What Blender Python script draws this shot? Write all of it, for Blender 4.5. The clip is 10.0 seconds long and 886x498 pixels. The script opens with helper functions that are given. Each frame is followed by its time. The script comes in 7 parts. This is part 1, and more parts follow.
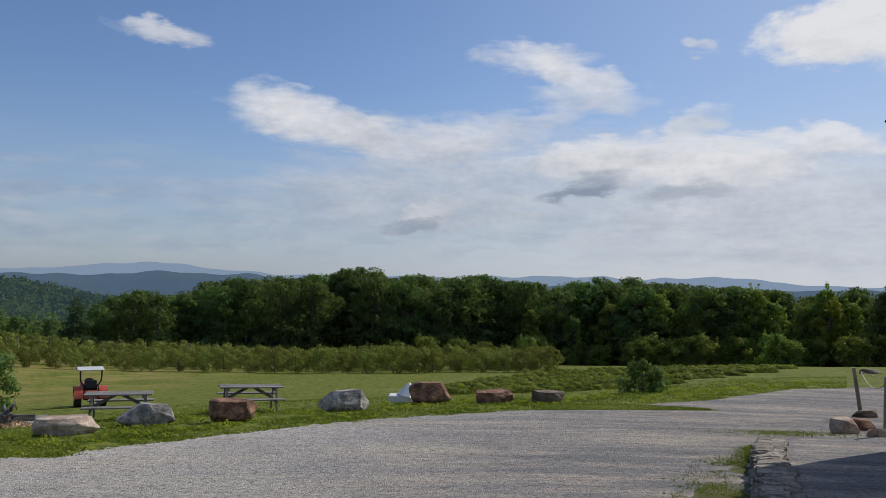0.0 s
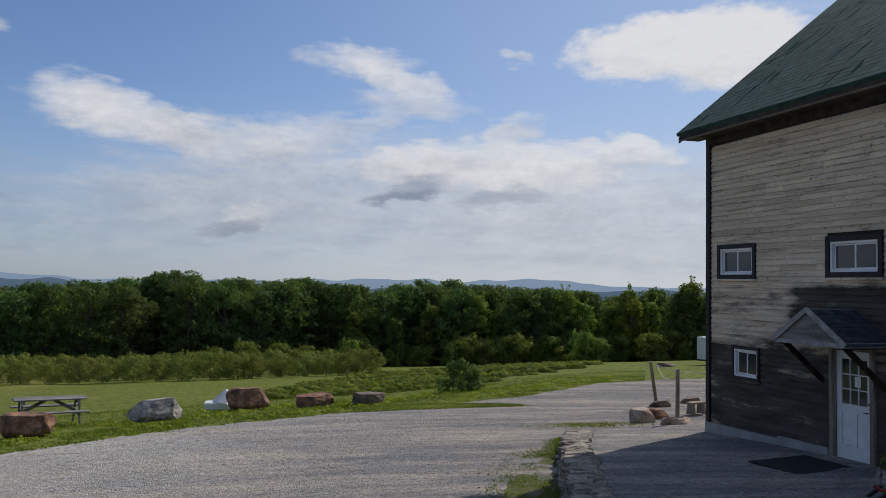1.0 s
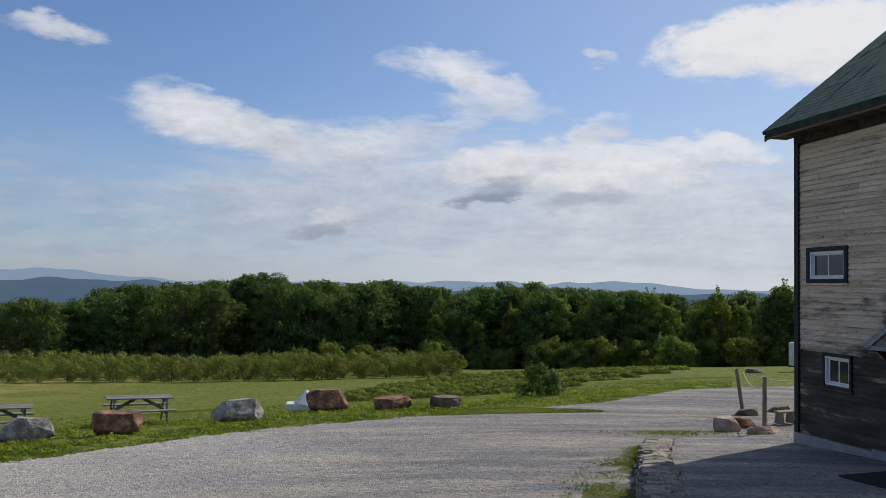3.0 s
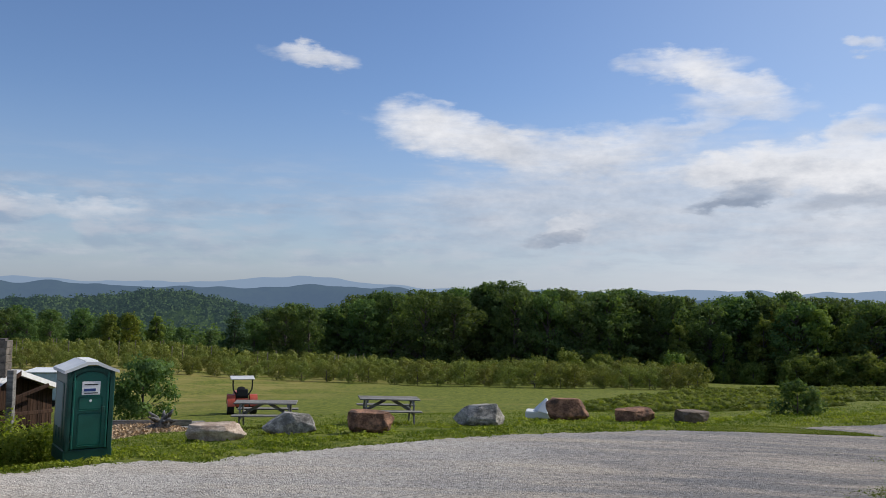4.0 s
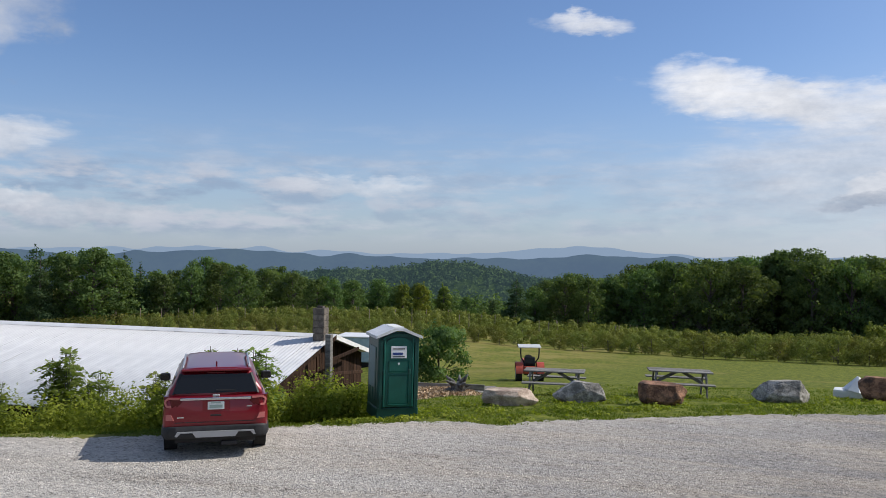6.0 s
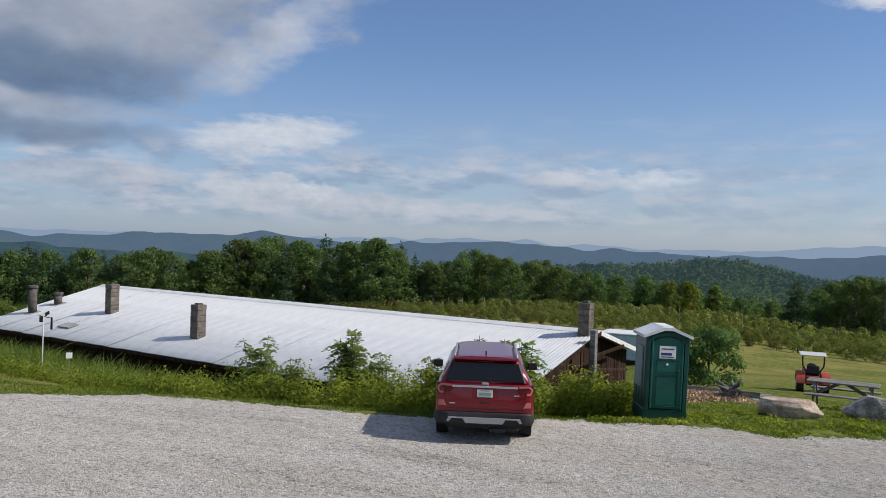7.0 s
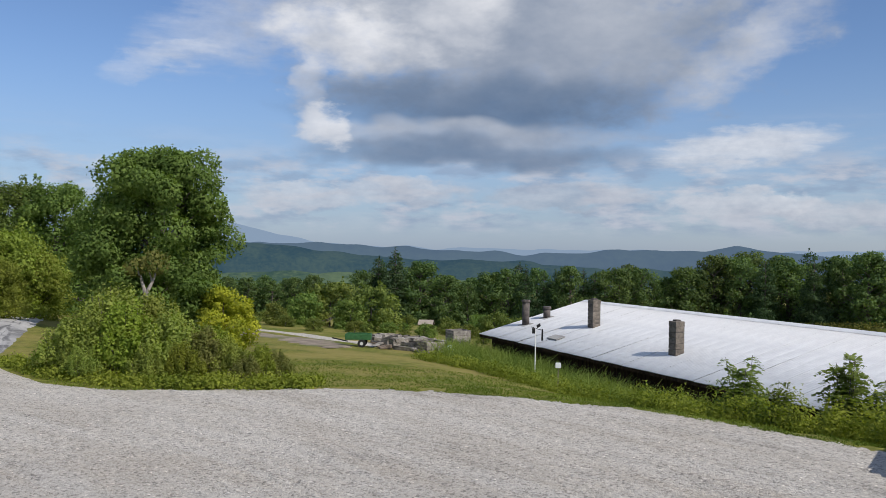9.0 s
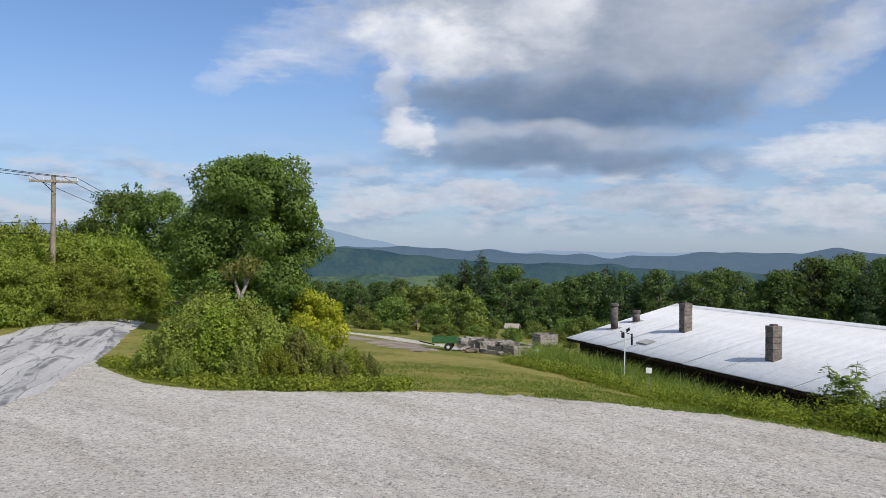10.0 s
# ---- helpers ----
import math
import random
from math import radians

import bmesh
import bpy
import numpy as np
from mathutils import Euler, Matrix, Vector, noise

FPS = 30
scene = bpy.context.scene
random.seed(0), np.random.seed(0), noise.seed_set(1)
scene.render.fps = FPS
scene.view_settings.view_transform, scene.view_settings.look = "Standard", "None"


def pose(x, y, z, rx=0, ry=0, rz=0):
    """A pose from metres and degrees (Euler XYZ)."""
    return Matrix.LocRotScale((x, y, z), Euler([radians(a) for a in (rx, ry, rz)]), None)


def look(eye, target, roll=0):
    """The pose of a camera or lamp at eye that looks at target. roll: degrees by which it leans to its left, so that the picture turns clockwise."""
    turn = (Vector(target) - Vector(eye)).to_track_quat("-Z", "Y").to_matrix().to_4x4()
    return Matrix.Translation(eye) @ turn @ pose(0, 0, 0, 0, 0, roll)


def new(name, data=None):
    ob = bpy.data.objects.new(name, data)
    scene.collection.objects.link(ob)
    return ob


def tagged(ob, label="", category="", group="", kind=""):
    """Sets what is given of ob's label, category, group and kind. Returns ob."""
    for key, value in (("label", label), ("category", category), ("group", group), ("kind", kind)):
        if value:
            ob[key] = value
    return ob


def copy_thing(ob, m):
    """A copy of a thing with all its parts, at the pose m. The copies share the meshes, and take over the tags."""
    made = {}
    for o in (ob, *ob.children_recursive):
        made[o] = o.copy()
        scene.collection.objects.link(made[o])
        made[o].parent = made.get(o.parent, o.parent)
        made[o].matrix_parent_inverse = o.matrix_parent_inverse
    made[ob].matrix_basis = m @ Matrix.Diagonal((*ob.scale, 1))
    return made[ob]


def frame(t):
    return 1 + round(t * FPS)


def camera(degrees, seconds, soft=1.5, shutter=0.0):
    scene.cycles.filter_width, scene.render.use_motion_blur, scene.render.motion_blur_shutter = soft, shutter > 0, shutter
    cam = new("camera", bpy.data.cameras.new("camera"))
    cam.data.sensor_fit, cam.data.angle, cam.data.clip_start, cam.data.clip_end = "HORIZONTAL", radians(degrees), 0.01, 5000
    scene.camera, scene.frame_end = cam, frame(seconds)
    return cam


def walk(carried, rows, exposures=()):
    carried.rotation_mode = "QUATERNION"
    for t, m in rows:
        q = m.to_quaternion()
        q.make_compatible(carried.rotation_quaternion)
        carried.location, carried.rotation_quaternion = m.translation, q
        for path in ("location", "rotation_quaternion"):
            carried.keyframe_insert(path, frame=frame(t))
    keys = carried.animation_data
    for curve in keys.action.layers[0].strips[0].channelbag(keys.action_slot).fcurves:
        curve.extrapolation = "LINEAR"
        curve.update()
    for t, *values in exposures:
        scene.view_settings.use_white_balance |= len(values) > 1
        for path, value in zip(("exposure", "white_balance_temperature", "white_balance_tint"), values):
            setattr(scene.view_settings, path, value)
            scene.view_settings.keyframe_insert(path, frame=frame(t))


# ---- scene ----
cam = camera(56.15, 10.0, soft=0.7)
# seconds, x, y, z, yaw, pitch, roll
PATH_ROWS = [
    (0.0, 0.000, 0.000, 3.650, -0.09, 2.06, -1.24),
    (0.5, 0.012, -0.026, 3.608, -6.34, 2.29, -1.37),
    (1.0, 0.074, -0.014, 3.632, -12.21, 2.48, -0.88),
    (1.5, 0.128, -0.036, 3.636, -15.45, 2.45, -0.72),
    (2.0, 0.108, -0.016, 3.626, -14.97, 2.47, -0.80),
    (2.2, 0.102, -0.005, 3.632, -13.66, 2.30, -0.88),
    (3.3, 0.308, 0.095, 3.679, -2.17, 2.71, -1.08),
    (3.5, 0.270, 0.118, 3.659, 1.44, 2.82, -1.18),
    (4.0, 0.241, 0.135, 3.669, 9.79, 2.78, -1.32),
    (4.5, 0.171, 0.148, 3.649, 18.15, 2.00, -1.19),
    (5.0, 0.076, 0.107, 3.647, 23.00, 1.23, -1.08),
    (5.2, 0.015, 0.079, 3.660, 23.76, 1.11, -1.09),
    (6.5, -0.019, -0.033, 3.666, 35.62, -0.20, -0.88),
    (7.0, -0.089, -0.039, 3.675, 46.75, -0.40, -1.91),
    (7.5, -0.199, -0.051, 3.668, 58.89, -0.67, -2.14),
    (8.0, -0.250, -0.057, 3.645, 66.93, -0.97, -1.68),
    (8.5, -0.322, -0.091, 3.672, 73.41, -0.64, -1.16),
    (9.0, -0.305, -0.128, 3.648, 78.51, -0.03, -0.88),
    (9.5, -0.332, -0.192, 3.658, 82.28, 0.15, -0.79),
    (10.0, -0.348, -0.181, 3.646, 84.37, 0.14, -0.57),
]
EXPOSURES = [(0.0, -0.3), (0.6, -0.38), (1.0, -0.36), (2.0, -0.24), (3.5, -0.22), (4.5, 0.0), (5.2, 0.02), (6.5, -0.03), (7.5, -0.13), (8.5, -0.11), (9.2, -0.03), (10.0, 0.09)]
walk(cam, [(t, pose(x, y, z, 90 + pitch, roll, yaw)) for t, x, y, z, yaw, pitch, roll in PATH_ROWS], EXPOSURES)

# ---- sun and sky ----
SUN_AZ, SUN_EL = 53.0, 42.0          # degrees clockwise from +y, and above the horizon
sun_way = Vector((math.sin(radians(SUN_AZ)) * math.cos(radians(SUN_EL)),
                  math.cos(radians(SUN_AZ)) * math.cos(radians(SUN_EL)), math.sin(radians(SUN_EL))))
sun_data = bpy.data.lights.new("sun", "SUN")
sun_data.energy, sun_data.angle, sun_data.color = 4.2, radians(0.53), (1.0, 0.94, 0.86)
sun = new("sun", sun_data)
sun.matrix_world = look(sun_way * 200, (0, 0, 0))

world = bpy.data.worlds.new("world")
scene.world = world
world.use_nodes = True
wt = world.node_tree
wt.nodes.clear()


class Tree:
    """Short hand for building node trees."""

    def __init__(self, tree):
        self.tree = tree

    def node(self, kind, **inputs):
        n = self.tree.nodes.new(kind)
        for key, value in inputs.items():
            self.put(n.inputs[int(key[1:]) if key[0] == "i" and key[1:].isdigit() else key], value)
        return n

    def put(self, socket, value):
        if isinstance(value, bpy.types.NodeSocket):
            self.tree.links.new(value, socket)
        else:
            socket.default_value = value

    def math(self, op, a, b=0.0, c=0.0, clamp=False):
        n = self.tree.nodes.new("ShaderNodeMath")
        n.operation, n.use_clamp = op, clamp
        for k, v in enumerate((a, b, c)):
            self.put(n.inputs[k], v)
        return n.outputs[0]

    def mix(self, fac, a, b, blend="MIX"):
        n = self.tree.nodes.new("ShaderNodeMix")
        n.data_type, n.blend_type = "RGBA", blend
        self.put(n.inputs[0], fac)
        for k, v in ((6, a), (7, b)):
            self.put(n.inputs[k], (*v, 1) if isinstance(v, tuple) and len(v) == 3 else v)
        return n.outputs[2]

    def noise(self, vec, scale, detail=4.0, rough=0.55, distortion=0.0):
        n = self.tree.nodes.new("ShaderNodeTexNoise")
        if vec is not None:
            self.put(n.inputs["Vector"], vec)
        for key, v in (("Scale", scale), ("Detail", detail), ("Roughness", rough), ("Distortion", distortion)):
            n.inputs[key].default_value = v
        return n.outputs["Fac"]

    def ramp(self, fac, lo, hi, to_lo=0.0, to_hi=1.0):
        n = self.tree.nodes.new("ShaderNodeMapRange")
        n.interpolation_type = "SMOOTHSTEP"
        for k, v in enumerate((fac, lo, hi, to_lo, to_hi)):
            self.put(n.inputs[k], v)
        return n.outputs[0]

    def scaled(self, vec, sx, sy, sz):
        n = self.tree.nodes.new("ShaderNodeMapping")
        self.put(n.inputs["Vector"], vec)
        n.inputs["Scale"].default_value = (sx, sy, sz)
        return n.outputs[0]


W = Tree(wt)
SKY = 0.1
sky = W.node("ShaderNodeTexSky")
sky.sky_type, sky.sun_disc = "NISHITA", False
sky.sun_elevation, sky.sun_rotation = radians(SUN_EL), radians(SUN_AZ)
sky.altitude, sky.air_density, sky.dust_density, sky.ozone_density = 300, 1.0, 0.6, 1.6
way = W.node("ShaderNodeTexCoord").outputs["Generated"]
sep = W.node("ShaderNodeSeparateXYZ", i0=way).outputs
deg = 180 / math.pi
az_raw = W.math("MULTIPLY", W.math("ARCTAN2", W.math("MULTIPLY", sep[0], -1.0), sep[1]), deg)
el_raw = W.math("MULTIPLY", W.math("ARCSINE", sep[2]), deg)
plane = W.node("ShaderNodeCombineXYZ", i0=az_raw, i1=W.math("MULTIPLY", el_raw, 1.7), i2=0.0).outputs[0]
# ragged edges: the cloud plane is pushed about by two scales of noise
wob_a = W.math("SUBTRACT", W.noise(plane, 0.22, 4, 0.52), 0.5)
wob_b = W.math("SUBTRACT", W.noise(W.scaled(plane, 1.0, 1.4, 1.0), 0.42, 5, 0.55), 0.5)
az = W.math("ADD", az_raw, W.math("MULTIPLY", wob_a, 6.5))
el = W.math("ADD", el_raw, W.math("MULTIPLY", wob_b, 2.4))
fine = W.noise(W.scaled(plane, 0.42, 1.5, 1.0), 0.62, 8, 0.6, 0.5)
wob_c = W.math("SUBTRACT", W.noise(plane, 0.16, 2, 0.5), 0.5)
wob_d = W.math("SUBTRACT", W.noise(W.scaled(plane, 1.0, 1.0, 1.0), 0.2, 2, 0.5), 0.5)
smooth_billow = W.noise(plane, 0.17, 4, 0.52)
billow = W.noise(W.scaled(plane, 0.8, 1.2, 1.0), 0.33, 6, 0.6)

# clear sky, with a pale veil towards the horizon
veil = W.math("MULTIPLY", W.ramp(el_raw, 14.0, -1.0), W.math("MULTIPLY", W.ramp(az_raw, 85.0, 45.0, 1.15, 0.95), W.ramp(az_raw, 26.0, -10.0, 0.72, 1.05)))
horizon = W.mix(W.ramp(az_raw, 40.0, 75.0), W.mix(W.ramp(az_raw, 22.0, -22.0), (3.9, 4.7, 6.35), (7.0, 7.35, 8.2)), (2.75, 3.65, 5.5))
tone = W.mix(1.0, sky.outputs[0], (0.85, 0.97, 1.2), "MULTIPLY")
tone = W.mix(W.ramp(az_raw, 14.0, -38.0, 0.0, 0.45), tone, (5.4, 6.6, 8.4))
state = {"sky": W.mix(W.math("MULTIPLY", veil, 0.72), tone, horizon)}
puff = W.noise(plane, 0.42, 7, 0.6)
puff_fine = W.noise(plane, 1.5, 6, 0.6)


def cloud(a, e, ra, re, turn, dense, light, soft=1.0, relief=0.35, heaped=False, calm=False):
    """A cloud at azimuth a and elevation e, with half-widths ra and re in degrees; light: 0 slate grey, 1 sunlit white; soft: 1 wispy, 0 heaped."""
    c, s = math.cos(radians(turn)), math.sin(radians(turn))
    da, de = W.math("SUBTRACT", az, a), W.math("SUBTRACT", el, e)
    if calm:
        da = W.math("SUBTRACT", W.math("ADD", az_raw, W.math("MULTIPLY", wob_c, 5.0)), a)
        de = W.math("SUBTRACT", W.math("ADD", el_raw, W.math("MULTIPLY", wob_d, 3.0)), e)
    u = W.math("DIVIDE", W.math("ADD", W.math("MULTIPLY", da, c), W.math("MULTIPLY", de, s)), ra)
    v = W.math("DIVIDE", W.math("ADD", W.math("MULTIPLY", da, -s), W.math("MULTIPLY", de, c)), re)
    d = W.math("ADD", W.math("MULTIPLY", u, u), W.math("MULTIPLY", v, v))
    rag = fine if soft > 0.5 and not heaped else puff
    body = W.ramp(W.math("ADD", d, W.math("MULTIPLY", W.math("SUBTRACT", rag, 0.5), 0.9 if calm else 2.2 - 0.5 * soft)), 1.3 + 0.6 * soft, 0.6 - 0.75 * soft)
    lit = W.math("ADD", W.math("ADD", light, W.math("MULTIPLY", v, 0.07)), W.math("ADD", W.math("MULTIPLY", W.math("SUBTRACT", smooth_billow if heaped else billow, 0.5), relief * (2.4 if heaped else 1.6)), W.math("MULTIPLY", W.math("SUBTRACT", puff_fine, 0.5), relief * (0.3 if heaped else 0.6))), clamp=True)
    colour = W.mix(W.math("POWER", lit, 1.35), (1.05, 1.75, 3.0), (9.2, 9.25, 9.6))
    state["sky"] = W.mix(W.math("MULTIPLY", body, dense), state["sky"], colour)


# broken low cloud along the horizon all round
low = W.math("MULTIPLY", W.ramp(W.noise(W.scaled(plane, 0.35, 1.5, 1.0), 0.35, 8, 0.6), 0.40, 0.66),
             W.math("MULTIPLY", W.ramp(el_raw, 0.3, 2.0), W.math("MULTIPLY", W.ramp(el_raw, 10.0, 5.0), W.ramp(az_raw, 95.0, 55.0, 0.35, 1.0))))
low_tone = W.ramp(billow, 0.35, 0.65)
state["sky"] = W.mix(W.math("MULTIPLY", low, 0.42), state["sky"], W.mix(low_tone, (3.5, 4.2, 5.6), (6.2, 6.4, 7.1)))
# small heaped clouds in the low band, white above and grey-blue below
crowd = W.noise(W.scaled(plane, 0.6, 1.15, 1.0), 0.36, 6, 0.56)
crowd_below = W.noise(W.node("ShaderNodeVectorMath", i0=W.scaled(plane, 0.6, 1.15, 1.0), i1=(0.35, 1.5, 0.0)).outputs[0], 0.36, 6, 0.56)
band = W.math("MULTIPLY", W.math("MULTIPLY", W.ramp(el_raw, 0.6, 2.0), W.ramp(el_raw, 7.4, 4.6)), W.ramp(az_raw, 18.0, 50.0, 0.3, 1.0))
state["sky"] = W.mix(W.math("MULTIPLY", W.math("MULTIPLY", W.ramp(crowd_below, 0.46, 0.64), band), 0.6), state["sky"], (2.7, 3.5, 5.0))
state["sky"] = W.mix(W.math("MULTIPLY", W.math("MULTIPLY", W.ramp(crowd, 0.47, 0.66), band), 0.8), state["sky"], (5.7, 5.95, 6.75))
# high scattered cloud outside the strip that is seen
high = W.math("MULTIPLY", W.ramp(W.noise(way, 2.6, 8, 0.6), 0.48, 0.68), W.ramp(el_raw, 24.0, 34.0))
state["sky"] = W.mix(W.math("MULTIPLY", high, 0.8), state["sky"], (7.0, 7.1, 7.6))

# broad thin bank over the woods
cloud(-9.0, 6.6, 17.0, 3.4, 0, 0.5, 0.72)
cloud(-24.0, 5.0, 13.0, 4.0, 0, 0.6, 0.78)
cloud(3.0, 5.2, 10.0, 2.6, 0, 0.45, 0.66)
cloud(-15.0, 8.6, 9.0, 1.3, -2, 0.75, 0.98, 0.7)
# streaks
cloud(19.3, 15.4, 2.7, 0.65, 3, 0.85, 0.84)
cloud(8.5, 10.3, 6.2, 1.3, 10, 0.95, 0.9, 1.0)
cloud(2.4, 9.3, 6.4, 1.5, 8, 0.7, 0.8)
cloud(11.6, 11.8, 3.4, 1.0, 6, 0.7, 0.92)
cloud(-6.6, 14.9, 3.4, 1.0, 6, 0.85, 0.92)
cloud(-9.6, 13.7, 3.4, 0.8, 14, 0.8, 0.92)
cloud(-10.4, 12.3, 3.6, 0.8, 5, 0.65, 0.88)
cloud(-7.5, 11.2, 1.8, 0.6, -10, 0.55, 0.85)
cloud(-17.6, 15.5, 1.2, 0.4, 12, 0.6, 0.9)
cloud(-26.0, 15.9, 5.2, 2.0, -4, 1.00, 0.98, 0.3, 0.2)
cloud(-31.0, 15.6, 6.0, 2.5, 0, 1.00, 1.0, 0.3, 0.2)
cloud(-10.6, 8.0, 5.6, 1.2, 0, 0.90, 0.85, 0.4)
cloud(-18.9, 7.6, 6.0, 1.1, -3, 0.85, 0.92, 0.4)
cloud(-16.6, 10.4, 2.2, 0.8, -25, 0.75, 0.88)
cloud(1.3, 4.3, 1.6, 0.8, -18, 0.7, 0.75, 0.5)
cloud(2.2, 3.6, 1.6, 0.5, -10, 0.55, 0.35, 0.6)
cloud(-25.2, 9.2, 3.2, 0.9, 5, 0.85, 0.98, 0.5)
cloud(-10.2, 6.5, 2.2, 0.7, -18, 0.6, 0.3, 1.2, 0.2)
cloud(-9.0, 6.0, 2.6, 0.4, -8, 0.6, 0.3, 0.8, 0.2)
cloud(-15.8, 6.0, 2.6, 0.7, -8, 0.55, 0.4, 1.2, 0.2)
cloud(-1.0, 9.5, 2.7, 1.5, 0, 0.55, 0.85)
cloud(-4.1, 10.3, 2.3, 1.2, -10, 0.55, 0.85)
cloud(34.7, 4.6, 5.2, 0.6, 0, 0.55, 0.78)
# the great cloud over the valley
cloud(93.2, 14.1, 5.0, 2.2, -15, 0.40, 0.75)
cloud(97.0, 12.0, 4.0, 0.8, -20, 0.35, 0.8)
cloud(73.5, 17.2, 17.0, 8.8, 0, 1.00, 0.46, 0.45, 0.26, True)
cloud(58.4, 12.8, 6.2, 1.6, -33, 0.5, 0.66, 1.1, 0.35, True)
cloud(70.0, 13.0, 9.0, 2.6, 0, 0.70, 0.36, 1.3, 0.15, True, True)
cloud(85.0, 13.8, 4.8, 2.2, 10, 0.85, 0.82, 1.1, 0.45, True)
cloud(77.6, 15.6, 3.4, 2.0, 20, 0.75, 0.78, 1.1, 0.4, True)
cloud(88.3, 11.0, 1.2, 1.8, 0, 0.60, 0.75, 0.8, 0.3, True)
cloud(76.0, 9.9, 11.8, 2.0, 0, 0.95, 0.1, 1.0, 0.1, True, True)
cloud(77.0, 7.8, 11.0, 1.0, 0, 0.80, 0.48, 0.8, 0.25, True, True)
cloud(77.0, 6.5, 10.5, 1.0, 1, 0.9, 0.16, 0.9, 0.12, True, True)
cloud(86.9, 8.3, 1.8, 1.2, 30, 0.85, 0.75, 0.6, 0.3, True)
cloud(58.6, 6.8, 5.6, 1.3, -5, 0.75, 0.75, 0.6)
cloud(88.6, 3.3, 4.4, 1.0, 0, 0.6, 0.66, 0.15)
cloud(81.4, 3.9, 4.0, 1.0, 0, 0.6, 0.62, 0.15)
cloud(70.4, 3.7, 5.0, 1.0, 0, 0.55, 0.52, 0.15)
cloud(59.1, 3.1, 4.6, 1.0, 0, 0.75, 0.68, 0.2)
cloud(53.0, 2.4, 5.0, 0.9, 0, 0.65, 0.58, 0.2)
back = W.node("ShaderNodeBackground", Color=state["sky"], Strength=SKY)
wt.links.new(back.outputs[0], W.node("ShaderNodeOutputWorld").inputs[0])

# ---- materials ----


def surface(name, a, b, scale=6.0, rough=0.8, bump=0.15, fine=60.0, metal=0.0, contrast=(0.35, 0.65), per_object=0.0, coords="Object", stretch=(1, 1, 1),
            stain=None, stain_scale=0.6, stain_range=(0.55, 0.75), specular=0.4, per_island=0.0):
    """Two colours mixed by noise at two scales, with fine relief and, if asked for, stains."""
    m = bpy.data.materials.new(name)
    m.use_nodes = True
    t = Tree(m.node_tree)
    shader = m.node_tree.nodes["Principled BSDF"]
    vec = t.scaled(t.node("ShaderNodeTexCoord").outputs[coords], *stretch)
    if per_object:
        shift = t.math("MULTIPLY", t.node("ShaderNodeObjectInfo").outputs["Random"], 40.0)
        vec = t.node("ShaderNodeVectorMath", i0=vec, i1=t.node("ShaderNodeCombineXYZ", i0=shift, i1=shift, i2=shift).outputs[0]).outputs[0]
    large, small = t.noise(vec, scale, 5), t.noise(vec, fine, 3)
    blend = t.ramp(t.math("ADD", t.math("MULTIPLY", large, 0.65), t.math("MULTIPLY", small, 0.35)), *contrast)
    colour = t.mix(blend, a, b)
    if stain:
        spots = t.ramp(t.noise(vec, stain_scale, 6, 0.62), *stain_range)
        colour = t.mix(t.math("MULTIPLY", spots, 0.85), colour, stain)
    if per_object or per_island:
        info = t.node("ShaderNodeObjectInfo").outputs["Random"] if per_object else t.node("ShaderNodeNewGeometry").outputs["Random Per Island"]
        amount = per_object or per_island
        value = t.math("ADD", 1.0 - amount, t.math("MULTIPLY", info, 2 * amount))
        hsv = t.node("ShaderNodeHueSaturation", Color=colour, Value=value)
        colour = hsv.outputs[0]
    t.put(shader.inputs["Base Color"], colour)
    shader.inputs["Metallic"].default_value = metal
    shader.inputs["Specular IOR Level"].default_value = specular
    t.put(shader.inputs["Roughness"], t.math("ADD", rough - 0.08, t.math("MULTIPLY", small, 0.16), clamp=True))
    if bump:
        relief = t.node("ShaderNodeBump", Strength=bump, Distance=0.02,
                        Height=t.math("ADD", large, t.math("MULTIPLY", small, 0.6)))
        t.put(shader.inputs["Normal"], relief.outputs[0])
    return m


def leafage(name, dark, light, hue=0.03, through_light=0.35, rough=0.75):
    """Leaves: each leaf and each plant a little different, with some light passing through."""
    m = bpy.data.materials.new(name)
    m.use_nodes = True
    t = Tree(m.node_tree)
    shader = m.node_tree.nodes["Principled BSDF"]
    island = t.node("ShaderNodeNewGeometry").outputs["Random Per Island"]
    plant = t.node("ShaderNodeObjectInfo").outputs["Random"]
    patch = t.noise(t.node("ShaderNodeTexCoord").outputs["Object"], 0.5, 3)
    blend = t.math("ADD", t.math("MULTIPLY", island, 0.55), t.math("MULTIPLY", t.ramp(patch, 0.35, 0.65), 0.45))
    colour = t.mix(blend, dark, light)
    hsv = t.node("ShaderNodeHueSaturation", Color=colour, Hue=t.math("ADD", 0.5 - hue, t.math("MULTIPLY", plant, 2 * hue)),
                 Value=t.math("ADD", 0.82, t.math("MULTIPLY", plant, 0.36)))
    t.put(shader.inputs["Base Color"], hsv.outputs[0])
    shader.inputs["Roughness"].default_value = rough
    shader.inputs["Specular IOR Level"].default_value = 0.08
    glow = t.node("ShaderNodeBsdfTranslucent", Color=t.mix(1.0, hsv.outputs[0], (1.15, 1.25, 0.55), "MULTIPLY"))
    both = t.node("ShaderNodeMixShader", i0=through_light, i1=shader.outputs[0], i2=glow.outputs[0])
    t.tree.links.new(both.outputs[0], m.node_tree.nodes["Material Output"].inputs[0])
    return m


